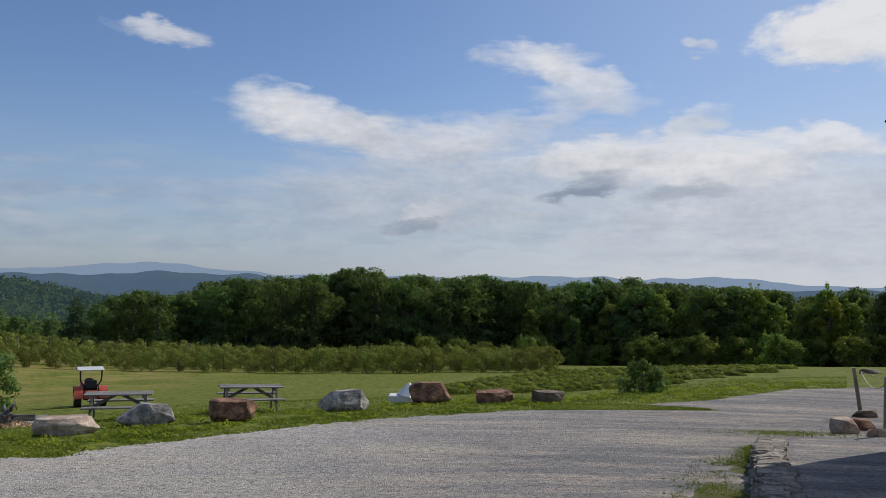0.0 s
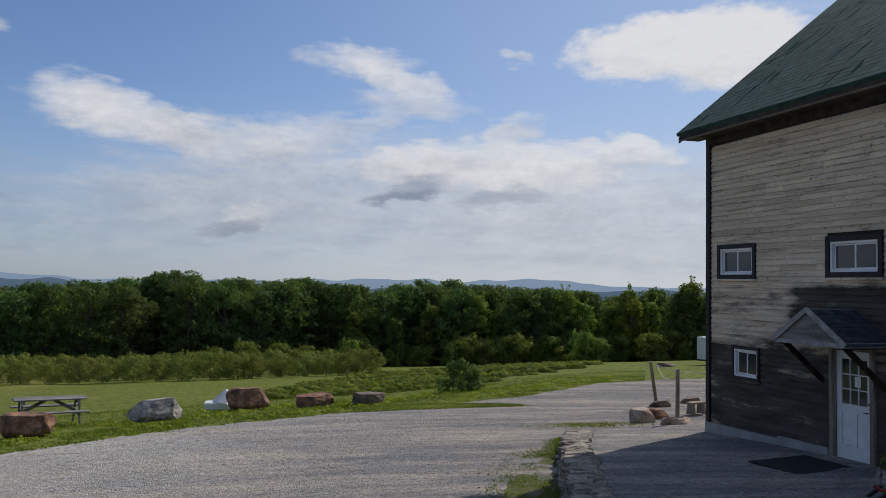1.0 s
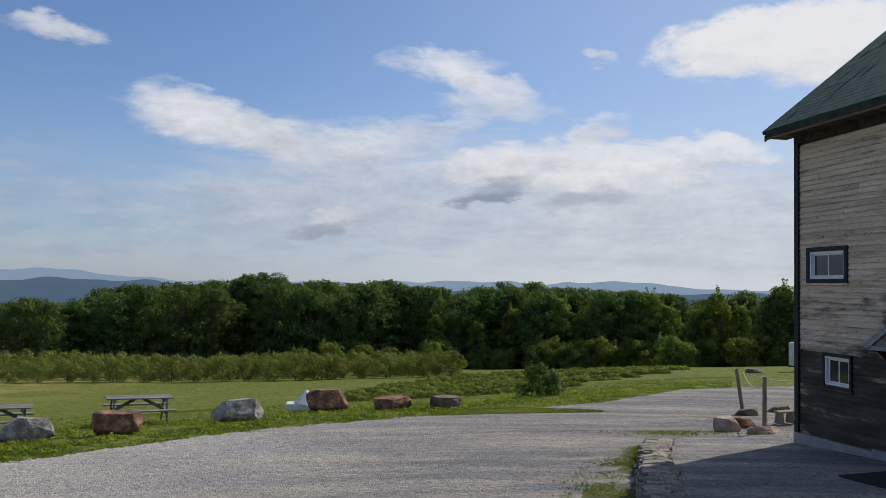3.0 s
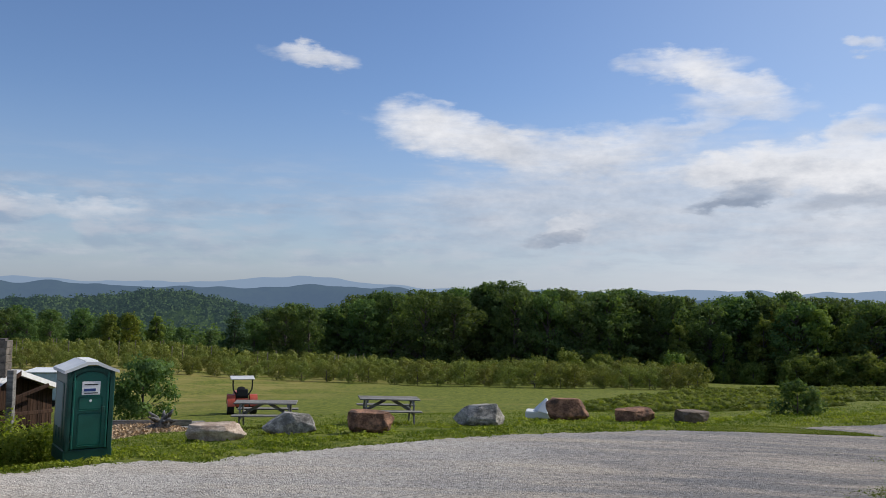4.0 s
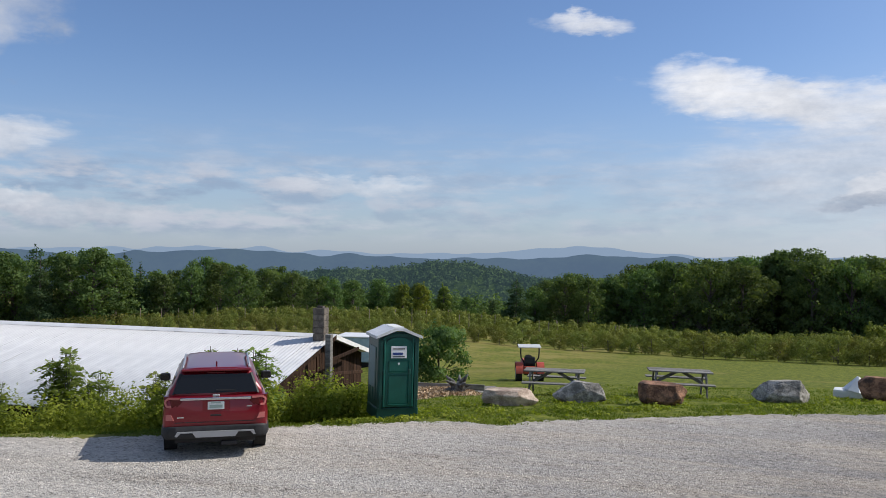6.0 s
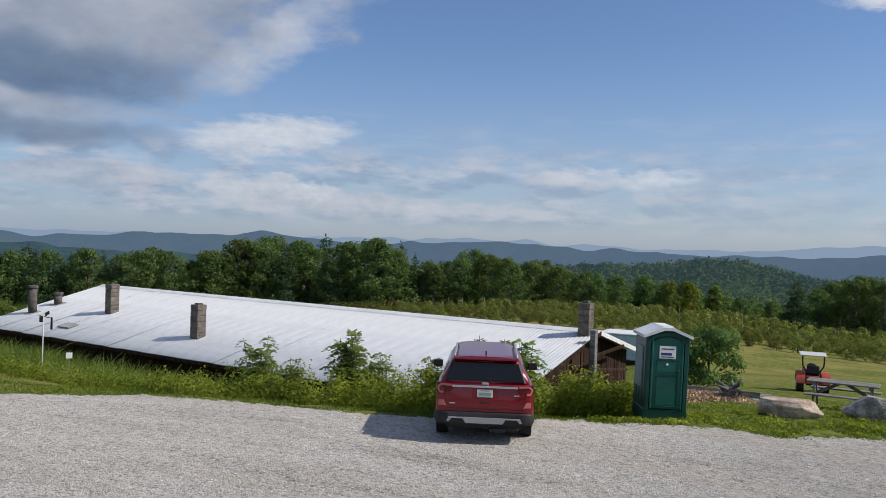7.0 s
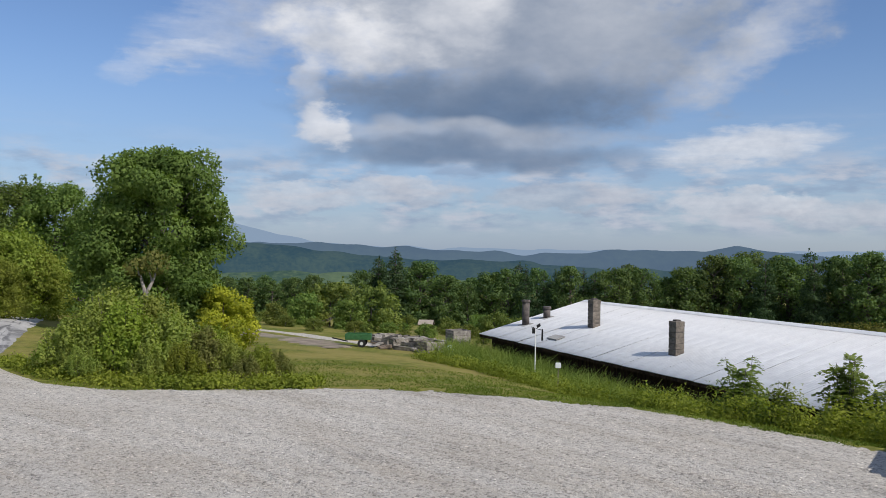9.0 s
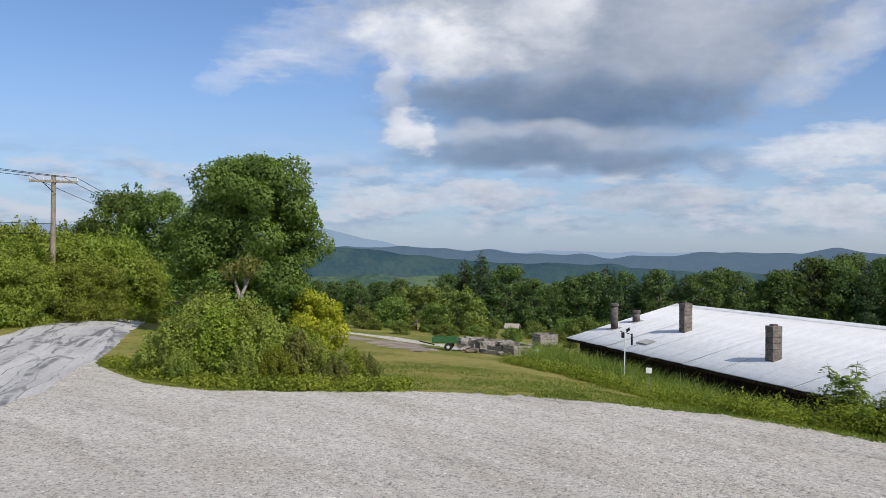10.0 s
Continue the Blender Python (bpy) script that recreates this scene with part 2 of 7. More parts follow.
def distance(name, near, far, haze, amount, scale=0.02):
    """A far wooded hill: leaf colours, with haze painted in as a share of emission."""
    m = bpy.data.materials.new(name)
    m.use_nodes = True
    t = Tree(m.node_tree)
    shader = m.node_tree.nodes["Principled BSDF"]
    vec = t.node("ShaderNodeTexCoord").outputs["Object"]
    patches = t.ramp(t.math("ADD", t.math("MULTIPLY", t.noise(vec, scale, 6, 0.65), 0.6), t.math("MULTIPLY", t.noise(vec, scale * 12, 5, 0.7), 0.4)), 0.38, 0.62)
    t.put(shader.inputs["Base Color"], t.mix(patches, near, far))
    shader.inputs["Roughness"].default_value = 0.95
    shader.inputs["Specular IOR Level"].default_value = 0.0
    haze_glow = t.node("ShaderNodeEmission", Color=(*haze, 1), Strength=1.0)
    both = t.node("ShaderNodeMixShader", i0=amount, i1=shader.outputs[0], i2=haze_glow.outputs[0])
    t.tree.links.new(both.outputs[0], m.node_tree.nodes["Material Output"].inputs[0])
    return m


def plain(name, colour, rough=0.5, metal=0.0, coat=0.0, specular=0.5):
    m = bpy.data.materials.new(name)
    m.use_nodes = True
    s = m.node_tree.nodes["Principled BSDF"]
    s.inputs["Base Color"].default_value = (*colour, 1)
    s.inputs["Roughness"].default_value, s.inputs["Metallic"].default_value = rough, metal
    s.inputs["Coat Weight"].default_value, s.inputs["Specular IOR Level"].default_value = coat, specular
    s.inputs["Coat Roughness"].default_value = 0.05
    return m


def gravel(name, tone=1.0):
    """Crushed stone: fine speckle with a few bright stones, soft worn tracks, greyer towards the drive, paler and dustier on the open lot."""
    m = bpy.data.materials.new(name)
    m.use_nodes = True
    t = Tree(m.node_tree)
    shader = m.node_tree.nodes["Principled BSDF"]
    vec = t.node("ShaderNodeTexCoord").outputs["Object"]
    stones = t.tree.nodes.new("ShaderNodeTexVoronoi")
    t.put(stones.inputs["Vector"], vec)
    stones.inputs["Scale"].default_value = 24.0
    grain = t.node("ShaderNodeSeparateColor", i0=stones.outputs["Color"]).outputs[0]
    chips = t.tree.nodes.new("ShaderNodeTexVoronoi")
    t.put(chips.inputs["Vector"], vec)
    chips.inputs["Scale"].default_value = 52.0
    chip = t.node("ShaderNodeSeparateColor", i0=chips.outputs["Color"]).outputs[1]
    speckle = t.ramp(t.noise(vec, 9.0, 6, 0.75), 0.36, 0.64)
    clumps = t.noise(t.scaled(vec, 1.0, 1.6, 1.0), 2.6, 6, 0.7)
    place = t.node("ShaderNodeSeparateXYZ", i0=vec).outputs
    # tracks bend round the lot
    east, north = t.math("SUBTRACT", place[0], 8.0), t.math("ADD", place[1], 26.0)
    turn = t.math("ARCTAN2", east, north)
    out = t.math("SQRT", t.math("ADD", t.math("MULTIPLY", east, east), t.math("MULTIPLY", north, north)))
    round_lot = t.node("ShaderNodeCombineXYZ", i0=t.math("MULTIPLY", turn, 16.0), i1=t.math("ADD", out, t.math("MULTIPLY", turn, 4.0)), i2=0.0).outputs[0]
    tracks = t.noise(t.scaled(round_lot, 0.55, 1.5, 1), 0.8, 8, 0.7)
    dark_patch = t.ramp(t.noise(t.scaled(round_lot, 0.6, 1.6, 1), 0.5, 8, 0.75), 0.52, 0.72)
    wide = t.noise(vec, 0.16, 4, 0.6)
    side = t.ramp(t.math("ADD", t.math("ADD", place[0], t.math("MULTIPLY", place[1], -0.25)), t.math("MULTIPLY", t.math("SUBTRACT", wide, 0.5), 14.0)), 0.0, -16.0)
    pale = t.mix(t.ramp(tracks, 0.35, 0.7), (0.45, 0.42, 0.375), (0.375, 0.338, 0.288))
    grey = t.mix(t.ramp(tracks, 0.40, 0.66), (0.165, 0.16, 0.16), (0.33, 0.288, 0.24))
    colour = t.mix(side, grey, pale)
    pits = t.math("ADD", t.math("MULTIPLY", t.math("LESS_THAN", grain, 0.16), -0.3), t.math("MULTIPLY", t.math("LESS_THAN", chip, 0.14), -0.2))
    value = t.math("ADD", t.math("ADD", 0.90, t.math("MULTIPLY", grain, 0.2)), t.math("ADD", t.math("MULTIPLY", speckle, 0.3), t.math("MULTIPLY", dark_patch, -0.34)))
    value = t.math("ADD", t.math("ADD", value, pits), t.math("ADD", t.math("MULTIPLY", chip, 0.1), t.math("MULTIPLY", t.math("SUBTRACT", clumps, 0.5), 0.8)))
    bright = t.math("MULTIPLY", t.math("GREATER_THAN", grain, 0.994), 0.5)
    value = t.math("MULTIPLY", t.math("ADD", value, bright), tone)
    colour = t.mix(1.0, colour, t.node("ShaderNodeCombineColor", i0=value, i1=value, i2=value).outputs[0], "MULTIPLY")
    t.put(shader.inputs["Base Color"], colour)
    shader.inputs["Roughness"].default_value = 0.95
    shader.inputs["Specular IOR Level"].default_value = 0.15
    height = t.math("ADD", t.math("MULTIPLY", stones.outputs["Distance"], -1.0), t.math("ADD", t.math("MULTIPLY", speckle, 0.7), t.math("MULTIPLY", clumps, 0.4)))
    t.put(shader.inputs["Normal"], t.node("ShaderNodeBump", Strength=0.65, Distance=0.03, Height=height).outputs[0])
    return m


GRAVEL = gravel("gravel")
TERRACE_GRAVEL = gravel("terrace_gravel", 1.05)
DIRT = surface("worn_dirt", (0.17, 0.135, 0.10), (0.32, 0.26, 0.2), 1.2, 0.95, 0.5, 14, stain=(0.12, 0.13, 0.04), stain_scale=0.35, stain_range=(0.5, 0.62))


def old_asphalt():
    """Pale worn asphalt: tar seams and ragged cracks running along the road, and fine crazing."""
    m = bpy.data.materials.new("old_asphalt")
    m.use_nodes = True
    t = Tree(m.node_tree)
    shader = m.node_tree.nodes["Principled BSDF"]
    turned = t.node("ShaderNodeMapping", Vector=t.node("ShaderNodeTexCoord").outputs["Object"])
    turned.inputs["Rotation"].default_value = (0, 0, radians(-10.5))
    vec = turned.outputs[0]
    wander = t.node("ShaderNodeTexNoise", Vector=vec, Scale=0.5, Detail=5.0)
    bent = t.node("ShaderNodeVectorMath", i0=vec, i1=t.mix(1.0, wander.outputs["Color"], (0.7, 0.45, 0.0), "MULTIPLY")).outputs[0]
    seams = t.tree.nodes.new("ShaderNodeTexVoronoi")
    seams.feature = "DISTANCE_TO_EDGE"
    t.put(seams.inputs["Vector"], t.scaled(bent, 0.055, 0.85, 1.0))
    seams.inputs["Scale"].default_value = 1.0
    crazing = t.tree.nodes.new("ShaderNodeTexVoronoi")
    crazing.feature = "DISTANCE_TO_EDGE"
    t.put(crazing.inputs["Vector"], t.scaled(bent, 0.2, 1.9, 1.0))
    crazing.inputs["Scale"].default_value = 1.0
    worn = t.noise(t.scaled(vec, 0.2, 1.3, 1.0), 0.9, 8, 0.7)
    grain = t.noise(vec, 16.0, 4, 0.7)
    colour = t.mix(t.ramp(worn, 0.35, 0.65), (0.36, 0.35, 0.34), (0.5, 0.485, 0.465))
    colour = t.mix(t.math("MULTIPLY", t.ramp(grain, 0.4, 0.7), 0.3), colour, (0.2, 0.195, 0.19))
    colour = t.mix(t.math("MULTIPLY", t.ramp(seams.outputs[0], 0.055, 0.015), t.ramp(t.noise(vec, 0.8, 5), 0.38, 0.55)), colour, (0.15, 0.148, 0.148))
    colour = t.mix(t.math("MULTIPLY", t.ramp(crazing.outputs[0], 0.06, 0.015), t.ramp(t.noise(vec, 0.5, 5), 0.42, 0.6)), colour, (0.2, 0.196, 0.192))
    t.put(shader.inputs["Base Color"], colour)
    shader.inputs["Roughness"].default_value = 0.9
    shader.inputs["Specular IOR Level"].default_value = 0.25
    t.put(shader.inputs["Normal"], t.node("ShaderNodeBump", Strength=0.4, Distance=0.02, Height=grain).outputs[0])
    return m


ASPHALT = old_asphalt()
TURF = surface("turf", (0.05, 0.074, 0.011), (0.19, 0.206, 0.036), 3.4, 0.95, 1.0, 34, stain=(0.22, 0.195, 0.06), stain_scale=0.16, stain_range=(0.56, 0.76), specular=0.1, contrast=(0.34, 0.66))


def dry_lawn(m):
    """The lawn towards the road is drier: straw-coloured patches through the green."""
    t = Tree(m.node_tree)
    shader = m.node_tree.nodes["Principled BSDF"]
    green = shader.inputs["Base Color"].links[0].from_socket
    vec = t.node("ShaderNodeTexCoord").outputs["Object"]
    dry = t.math("MULTIPLY", t.ramp(t.noise(vec, 0.22, 7, 0.65), 0.38, 0.62), t.ramp(t.node("ShaderNodeSeparateXYZ", i0=vec).outputs[0], -12.0, -24.0))
    straw = t.mix(t.noise(vec, 6.0, 4), (0.2, 0.18, 0.05), (0.32, 0.25, 0.09))
    t.put(shader.inputs["Base Color"], t.mix(t.math("MULTIPLY", dry, 0.8), green, straw))


dry_lawn(TURF)
VERGE = surface("worn_verge", (0.05, 0.065, 0.016), (0.13, 0.13, 0.045), 2.6, 0.95, 1.0, 22, stain=(0.17, 0.145, 0.1), stain_scale=1.8, stain_range=(0.5, 0.62), specular=0.1)
GRASS = leafage("grass_blade", (0.068, 0.105, 0.016), (0.205, 0.24, 0.045), 0.02, 0.42)
TALL_GRASS = leafage("tall_grass_blade", (0.085, 0.135, 0.028), (0.26, 0.3, 0.07), 0.02, 0.42)
WEED = leafage("weed_leaf", (0.115, 0.165, 0.024), (0.325, 0.365, 0.06), 0.02, 0.45)
MAPLE = leafage("maple_leaf", (0.05, 0.092, 0.038), (0.165, 0.222, 0.074), 0.02, 0.42)
PINE = leafage("pine_needle", (0.035, 0.07, 0.035), (0.09, 0.135, 0.058), 0.02, 0.35)
OAK = leafage("oak_leaf", (0.075, 0.12, 0.03), (0.19, 0.25, 0.065), 0.012, 0.4)
APPLE = leafage("apple_leaf", (0.105, 0.13, 0.034), (0.275, 0.28, 0.088), 0.02, 0.38)
TURNING = leafage("turning_leaf", (0.09, 0.12, 0.022), (0.27, 0.27, 0.05), 0.02, 0.42)
YELLOWING = leafage("yellowing_leaf", (0.17, 0.2, 0.025), (0.44, 0.41, 0.044), 0.01, 0.45)
SHRUB = leafage("shrub_leaf", (0.15, 0.195, 0.04), (0.36, 0.39, 0.095), 0.02, 0.45)
ROADSIDE = leafage("roadside_leaf", (0.15, 0.2, 0.035), (0.33, 0.375, 0.075), 0.012, 0.45)
YOUNG = leafage("young_tree_leaf", (0.085, 0.135, 0.036), (0.28, 0.325, 0.085), 0.025, 0.45)
SUMAC = leafage("sapling_leaf", (0.13, 0.185, 0.05), (0.3, 0.35, 0.11), 0.02, 0.42)
# leaves of the far hill, with some haze glow mixed into their colour
HAZED_HILL_LEAF = distance("hazed_hill_leaf", (0.03, 0.06, 0.02), (0.075, 0.11, 0.03), (0.11, 0.18, 0.22), 0.24, 0.03)
BARK = surface("bark", (0.06, 0.05, 0.04), (0.16, 0.14, 0.12), 5, 0.95, 0.6, 40, stretch=(1, 1, 0.3))
DEAD_WOOD = surface("dead_wood", (0.17, 0.15, 0.13), (0.32, 0.29, 0.26), 6, 0.9, 0.4, 50, stretch=(1, 1, 0.3))
SIDING = surface("weathered_clapboard", (0.53, 0.43, 0.31), (0.78, 0.655, 0.49), 1.1, 0.85, 0.35, 26, stretch=(1, 0.3, 3.2), stain=(0.24, 0.195, 0.145), stain_scale=0.8,
                 stain_range=(0.6, 0.78), per_object=0.07, specular=0.12)
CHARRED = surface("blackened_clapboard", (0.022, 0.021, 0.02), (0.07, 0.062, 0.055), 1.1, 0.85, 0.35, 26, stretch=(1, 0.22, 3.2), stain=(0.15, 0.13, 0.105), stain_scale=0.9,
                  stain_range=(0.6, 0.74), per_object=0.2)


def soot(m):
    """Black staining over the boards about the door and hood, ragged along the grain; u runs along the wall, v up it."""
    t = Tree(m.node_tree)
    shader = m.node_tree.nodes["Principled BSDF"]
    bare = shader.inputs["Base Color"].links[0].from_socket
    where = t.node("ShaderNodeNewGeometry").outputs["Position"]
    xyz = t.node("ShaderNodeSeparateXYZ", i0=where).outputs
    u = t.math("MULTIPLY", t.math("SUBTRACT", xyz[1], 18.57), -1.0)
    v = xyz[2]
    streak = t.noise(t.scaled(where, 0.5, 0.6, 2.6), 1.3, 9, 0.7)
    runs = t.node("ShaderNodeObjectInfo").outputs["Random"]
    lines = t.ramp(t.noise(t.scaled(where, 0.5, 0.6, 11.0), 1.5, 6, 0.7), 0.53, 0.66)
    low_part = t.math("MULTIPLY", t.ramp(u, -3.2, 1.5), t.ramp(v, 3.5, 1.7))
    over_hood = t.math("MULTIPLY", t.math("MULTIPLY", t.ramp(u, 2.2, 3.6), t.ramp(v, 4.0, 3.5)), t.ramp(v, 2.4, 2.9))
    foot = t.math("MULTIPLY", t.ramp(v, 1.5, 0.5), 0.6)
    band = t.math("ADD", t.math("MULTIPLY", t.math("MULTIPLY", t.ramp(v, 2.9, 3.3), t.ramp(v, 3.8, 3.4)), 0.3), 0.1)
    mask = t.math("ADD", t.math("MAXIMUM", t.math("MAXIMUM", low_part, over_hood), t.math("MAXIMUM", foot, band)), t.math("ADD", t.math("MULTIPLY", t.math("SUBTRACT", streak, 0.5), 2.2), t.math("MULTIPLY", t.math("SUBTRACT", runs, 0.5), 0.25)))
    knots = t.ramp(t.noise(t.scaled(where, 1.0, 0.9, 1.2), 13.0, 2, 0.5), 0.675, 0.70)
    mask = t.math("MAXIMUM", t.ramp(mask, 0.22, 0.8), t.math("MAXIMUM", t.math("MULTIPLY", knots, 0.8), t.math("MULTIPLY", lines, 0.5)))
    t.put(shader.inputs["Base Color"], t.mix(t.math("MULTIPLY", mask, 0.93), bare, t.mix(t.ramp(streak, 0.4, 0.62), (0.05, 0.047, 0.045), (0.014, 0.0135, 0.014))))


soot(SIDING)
BLACK_TRIM = surface("black_trim", (0.008, 0.008, 0.009), (0.022, 0.02, 0.02), 8, 0.6, 0.2, 60)
WORN_FASCIA = surface("worn_fascia", (0.018, 0.014, 0.011), (0.075, 0.058, 0.043), 4, 0.85, 0.4, 40, stretch=(1, 0.25, 1))
SHINGLE = surface("green_shingle", (0.03, 0.068, 0.06), (0.055, 0.105, 0.094), 1.4, 0.9, 0.3, 40, per_object=0.08, specular=0.08, stain=(0.035, 0.055, 0.05), stain_scale=0.9, stretch=(2.2, 0.5, 0.5), stain_range=(0.52, 0.7))
DARK_SHINGLE = surface("slate_shingle", (0.03, 0.036, 0.045), (0.075, 0.085, 0.1), 5, 0.85, 0.4, 80, per_object=0.25)
WHITE_PAINT = surface("white_paint", (0.68, 0.68, 0.66), (0.82, 0.82, 0.8), 3, 0.5, 0.05, 40)
WORN_WHITE = surface("worn_white_paint", (0.2, 0.195, 0.185), (0.42, 0.41, 0.39), 6, 0.7, 0.2, 40)
WHITE_VINYL = plain("white_vinyl", (0.78, 0.78, 0.77), 0.35)
GREY_WOOD = surface("grey_wood", (0.1, 0.097, 0.09), (0.27, 0.255, 0.235), 5, 0.88, 0.35, 50, stretch=(0.3, 2, 2), per_object=0.12)
POST_WOOD = surface("post_wood", (0.16, 0.13, 0.1), (0.32, 0.27, 0.21), 6, 0.88, 0.35, 50, stretch=(2, 2, 0.25))
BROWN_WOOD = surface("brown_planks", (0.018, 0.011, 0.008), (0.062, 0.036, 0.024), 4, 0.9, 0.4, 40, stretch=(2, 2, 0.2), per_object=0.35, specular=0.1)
GLASS = plain("window_glass", (0.03, 0.036, 0.048), 0.05, 0.0, 0.0, 0.6)
ROOF_WHITE = surface("white_roof_metal", (0.6, 0.6, 0.6), (0.76, 0.76, 0.75), 1.0, 0.42, 0.1, 30, stretch=(1, 1, 1), stain=(0.46, 0.44, 0.41), stain_scale=0.5, stain_range=(0.62, 0.8))
BLOCK = surface("chimney_block", (0.085, 0.072, 0.06), (0.2, 0.17, 0.14), 4, 0.92, 0.5, 30, per_object=0.12, stain=(0.05, 0.045, 0.04), stain_scale=2.5)
FLUE = surface("sooty_flue", (0.05, 0.042, 0.038), (0.13, 0.11, 0.1), 4, 0.8, 0.3, 30)
GRANITE = surface("grey_granite", (0.15, 0.14, 0.125), (0.46, 0.43, 0.385), 3.2, 0.9, 1.0, 30, stain=(0.085, 0.08, 0.07), stain_scale=2.2, stain_range=(0.52, 0.66), contrast=(0.4, 0.6))
PINK_STONE = surface("pinkish_stone", (0.3, 0.22, 0.165), (0.58, 0.47, 0.37), 3.0, 0.9, 1.0, 28, stain=(0.17, 0.125, 0.09), stain_scale=2.2, contrast=(0.4, 0.6))
RED_STONE = surface("rusty_stone", (0.11, 0.055, 0.034), (0.36, 0.19, 0.11), 3.0, 0.9, 1.0, 28, stain=(0.05, 0.035, 0.028), stain_scale=2.2, stain_range=(0.5, 0.64), contrast=(0.4, 0.6))
BROWN_STONE = surface("brown_stone", (0.09, 0.07, 0.052), (0.24, 0.185, 0.14), 3.0, 0.9, 0.8, 28, stain=(0.05, 0.045, 0.035), stain_scale=1.4)
WALL_STONE = surface("wall_stone", (0.17, 0.145, 0.115), (0.36, 0.31, 0.25), 3, 0.92, 0.6, 30, per_object=0.3)
EARTH = surface("bare_earth", (0.12, 0.09, 0.065), (0.2, 0.16, 0.12), 2, 0.95, 0.5, 20)
CHIPS = surface("wood_chips", (0.24, 0.16, 0.09), (0.55, 0.42, 0.27), 9, 0.95, 0.9, 26, contrast=(0.42, 0.58))
CHIP_PIECE = surface("wood_chip_piece", (0.3, 0.2, 0.11), (0.6, 0.46, 0.3), 12, 0.9, 0.2, 60, per_island=0.35)
CONCRETE = surface("concrete", (0.26, 0.255, 0.245), (0.38, 0.37, 0.35), 2, 0.9, 0.3, 30)
CAR_RED = plain("red_car_paint", (0.19, 0.002, 0.01), 0.28, 0.3, 0.5)
CAR_GLASS = plain("dark_car_glass", (0.005, 0.005, 0.006), 0.05, 0.0, 0.0, 0.4)
CAR_BLACK = surface("black_car_plastic", (0.012, 0.012, 0.013), (0.022, 0.022, 0.024), 10, 0.6, 0.1, 80)
RUBBER = surface("tyre_rubber", (0.012, 0.012, 0.012), (0.025, 0.024, 0.023), 8, 0.85, 0.2, 50)
CHROME = plain("chrome", (0.6, 0.6, 0.62), 0.15, 1.0)
SILVER = plain("silver_plastic", (0.42, 0.43, 0.45), 0.35, 0.6)
SKID_GREY = plain("grey_plastic", (0.36, 0.365, 0.375), 0.45, 0.3)
TAIL_RED = plain("red_lamp_lens", (0.1, 0.003, 0.005), 0.2, 0.0, 0.25, 0.3)
TAIL_CLEAR = plain("clear_lamp_lens", (0.45, 0.13, 0.12), 0.2, 0.0, 0.25)
LOO_GREEN = surface("green_plastic", (0.006, 0.08, 0.06), (0.01, 0.115, 0.088), 2, 0.42, 0.06, 40)
LOO_DARK = surface("dark_green_plastic", (0.005, 0.045, 0.036), (0.008, 0.07, 0.055), 2, 0.45, 0.06, 40)
LOO_WHITE = surface("white_plastic", (0.62, 0.64, 0.64), (0.75, 0.76, 0.76), 2, 0.5, 0.05, 30)
TRACTOR_RED = surface("red_machine_paint", (0.36, 0.055, 0.03), (0.5, 0.1, 0.06), 4, 0.4, 0.05, 40)
BENCH_RED = surface("red_iron_paint", (0.16, 0.02, 0.015), (0.24, 0.035, 0.025), 6, 0.5, 0.15, 40)
BENCH_GREEN = surface("green_iron_paint", (0.06, 0.13, 0.055), (0.1, 0.2, 0.09), 6, 0.5, 0.15, 40)
CART_GREEN = surface("green_cart_paint", (0.02, 0.085, 0.025), (0.04, 0.13, 0.045), 4, 0.6, 0.2, 40)
PALE_BLUE = surface("pale_blue_paint", (0.3, 0.42, 0.48), (0.42, 0.53, 0.58), 4, 0.6, 0.2, 40)
PALE_GREEN = surface("pale_green_paint", (0.3, 0.42, 0.36), (0.42, 0.54, 0.47), 4, 0.6, 0.2, 40)
BLACK_METAL = plain("black_metal", (0.015, 0.015, 0.016), 0.5, 0.5)
PLATE_WHITE = plain("plate_white", (0.62, 0.66, 0.64), 0.4)
PLATE_GREEN = plain("plate_green", (0.25, 0.33, 0.3), 0.5)
SIGN_WHITE = surface("sign_white", (0.7, 0.71, 0.72), (0.8, 0.81, 0.82), 3, 0.5, 0.05, 30)
SIGN_INK = plain("sign_ink", (0.02, 0.02, 0.022), 0.6)
SIGN_BLUE = plain("sign_blue", (0.02, 0.05, 0.2), 0.5)
PETAL = plain("orange_petal", (0.55, 0.14, 0.02), 0.6)
ROPE = surface("rope", (0.4, 0.36, 0.28), (0.55, 0.5, 0.4), 30, 0.9, 0.2, 90)
MAT_BLACK = surface("door_mat_fibre", (0.01, 0.01, 0.01), (0.022, 0.022, 0.022), 20, 0.95, 0.5, 90)
BIN_GREY = surface("weathered_bin_wood", (0.12, 0.105, 0.09), (0.31, 0.285, 0.25), 4, 0.9, 0.3, 30, per_object=0.4)
TRAILER_WHITE = surface("white_trailer_skin", (0.6, 0.61, 0.62), (0.72, 0.73, 0.74), 2, 0.4, 0.05, 30)
CANOPY_GREY = surface("canopy_plastic", (0.5, 0.5, 0.48), (0.62, 0.62, 0.6), 4, 0.5, 0.05, 40)
ASH = surface("ash_and_char", (0.06, 0.058, 0.055), (0.24, 0.235, 0.23), 6, 0.95, 0.5, 40)

# ---- building blocks ----


def part(name, bm, material, parent=None, label=""):
    """Links a bmesh as one mesh object under a thing or under a part."""
    mesh = bpy.data.meshes.new(name)
    bm.to_mesh(mesh)
    bm.free()
    mesh.materials.append(material)
    ob = new(name, mesh)
    ob.parent = parent
    return tagged(ob, label)


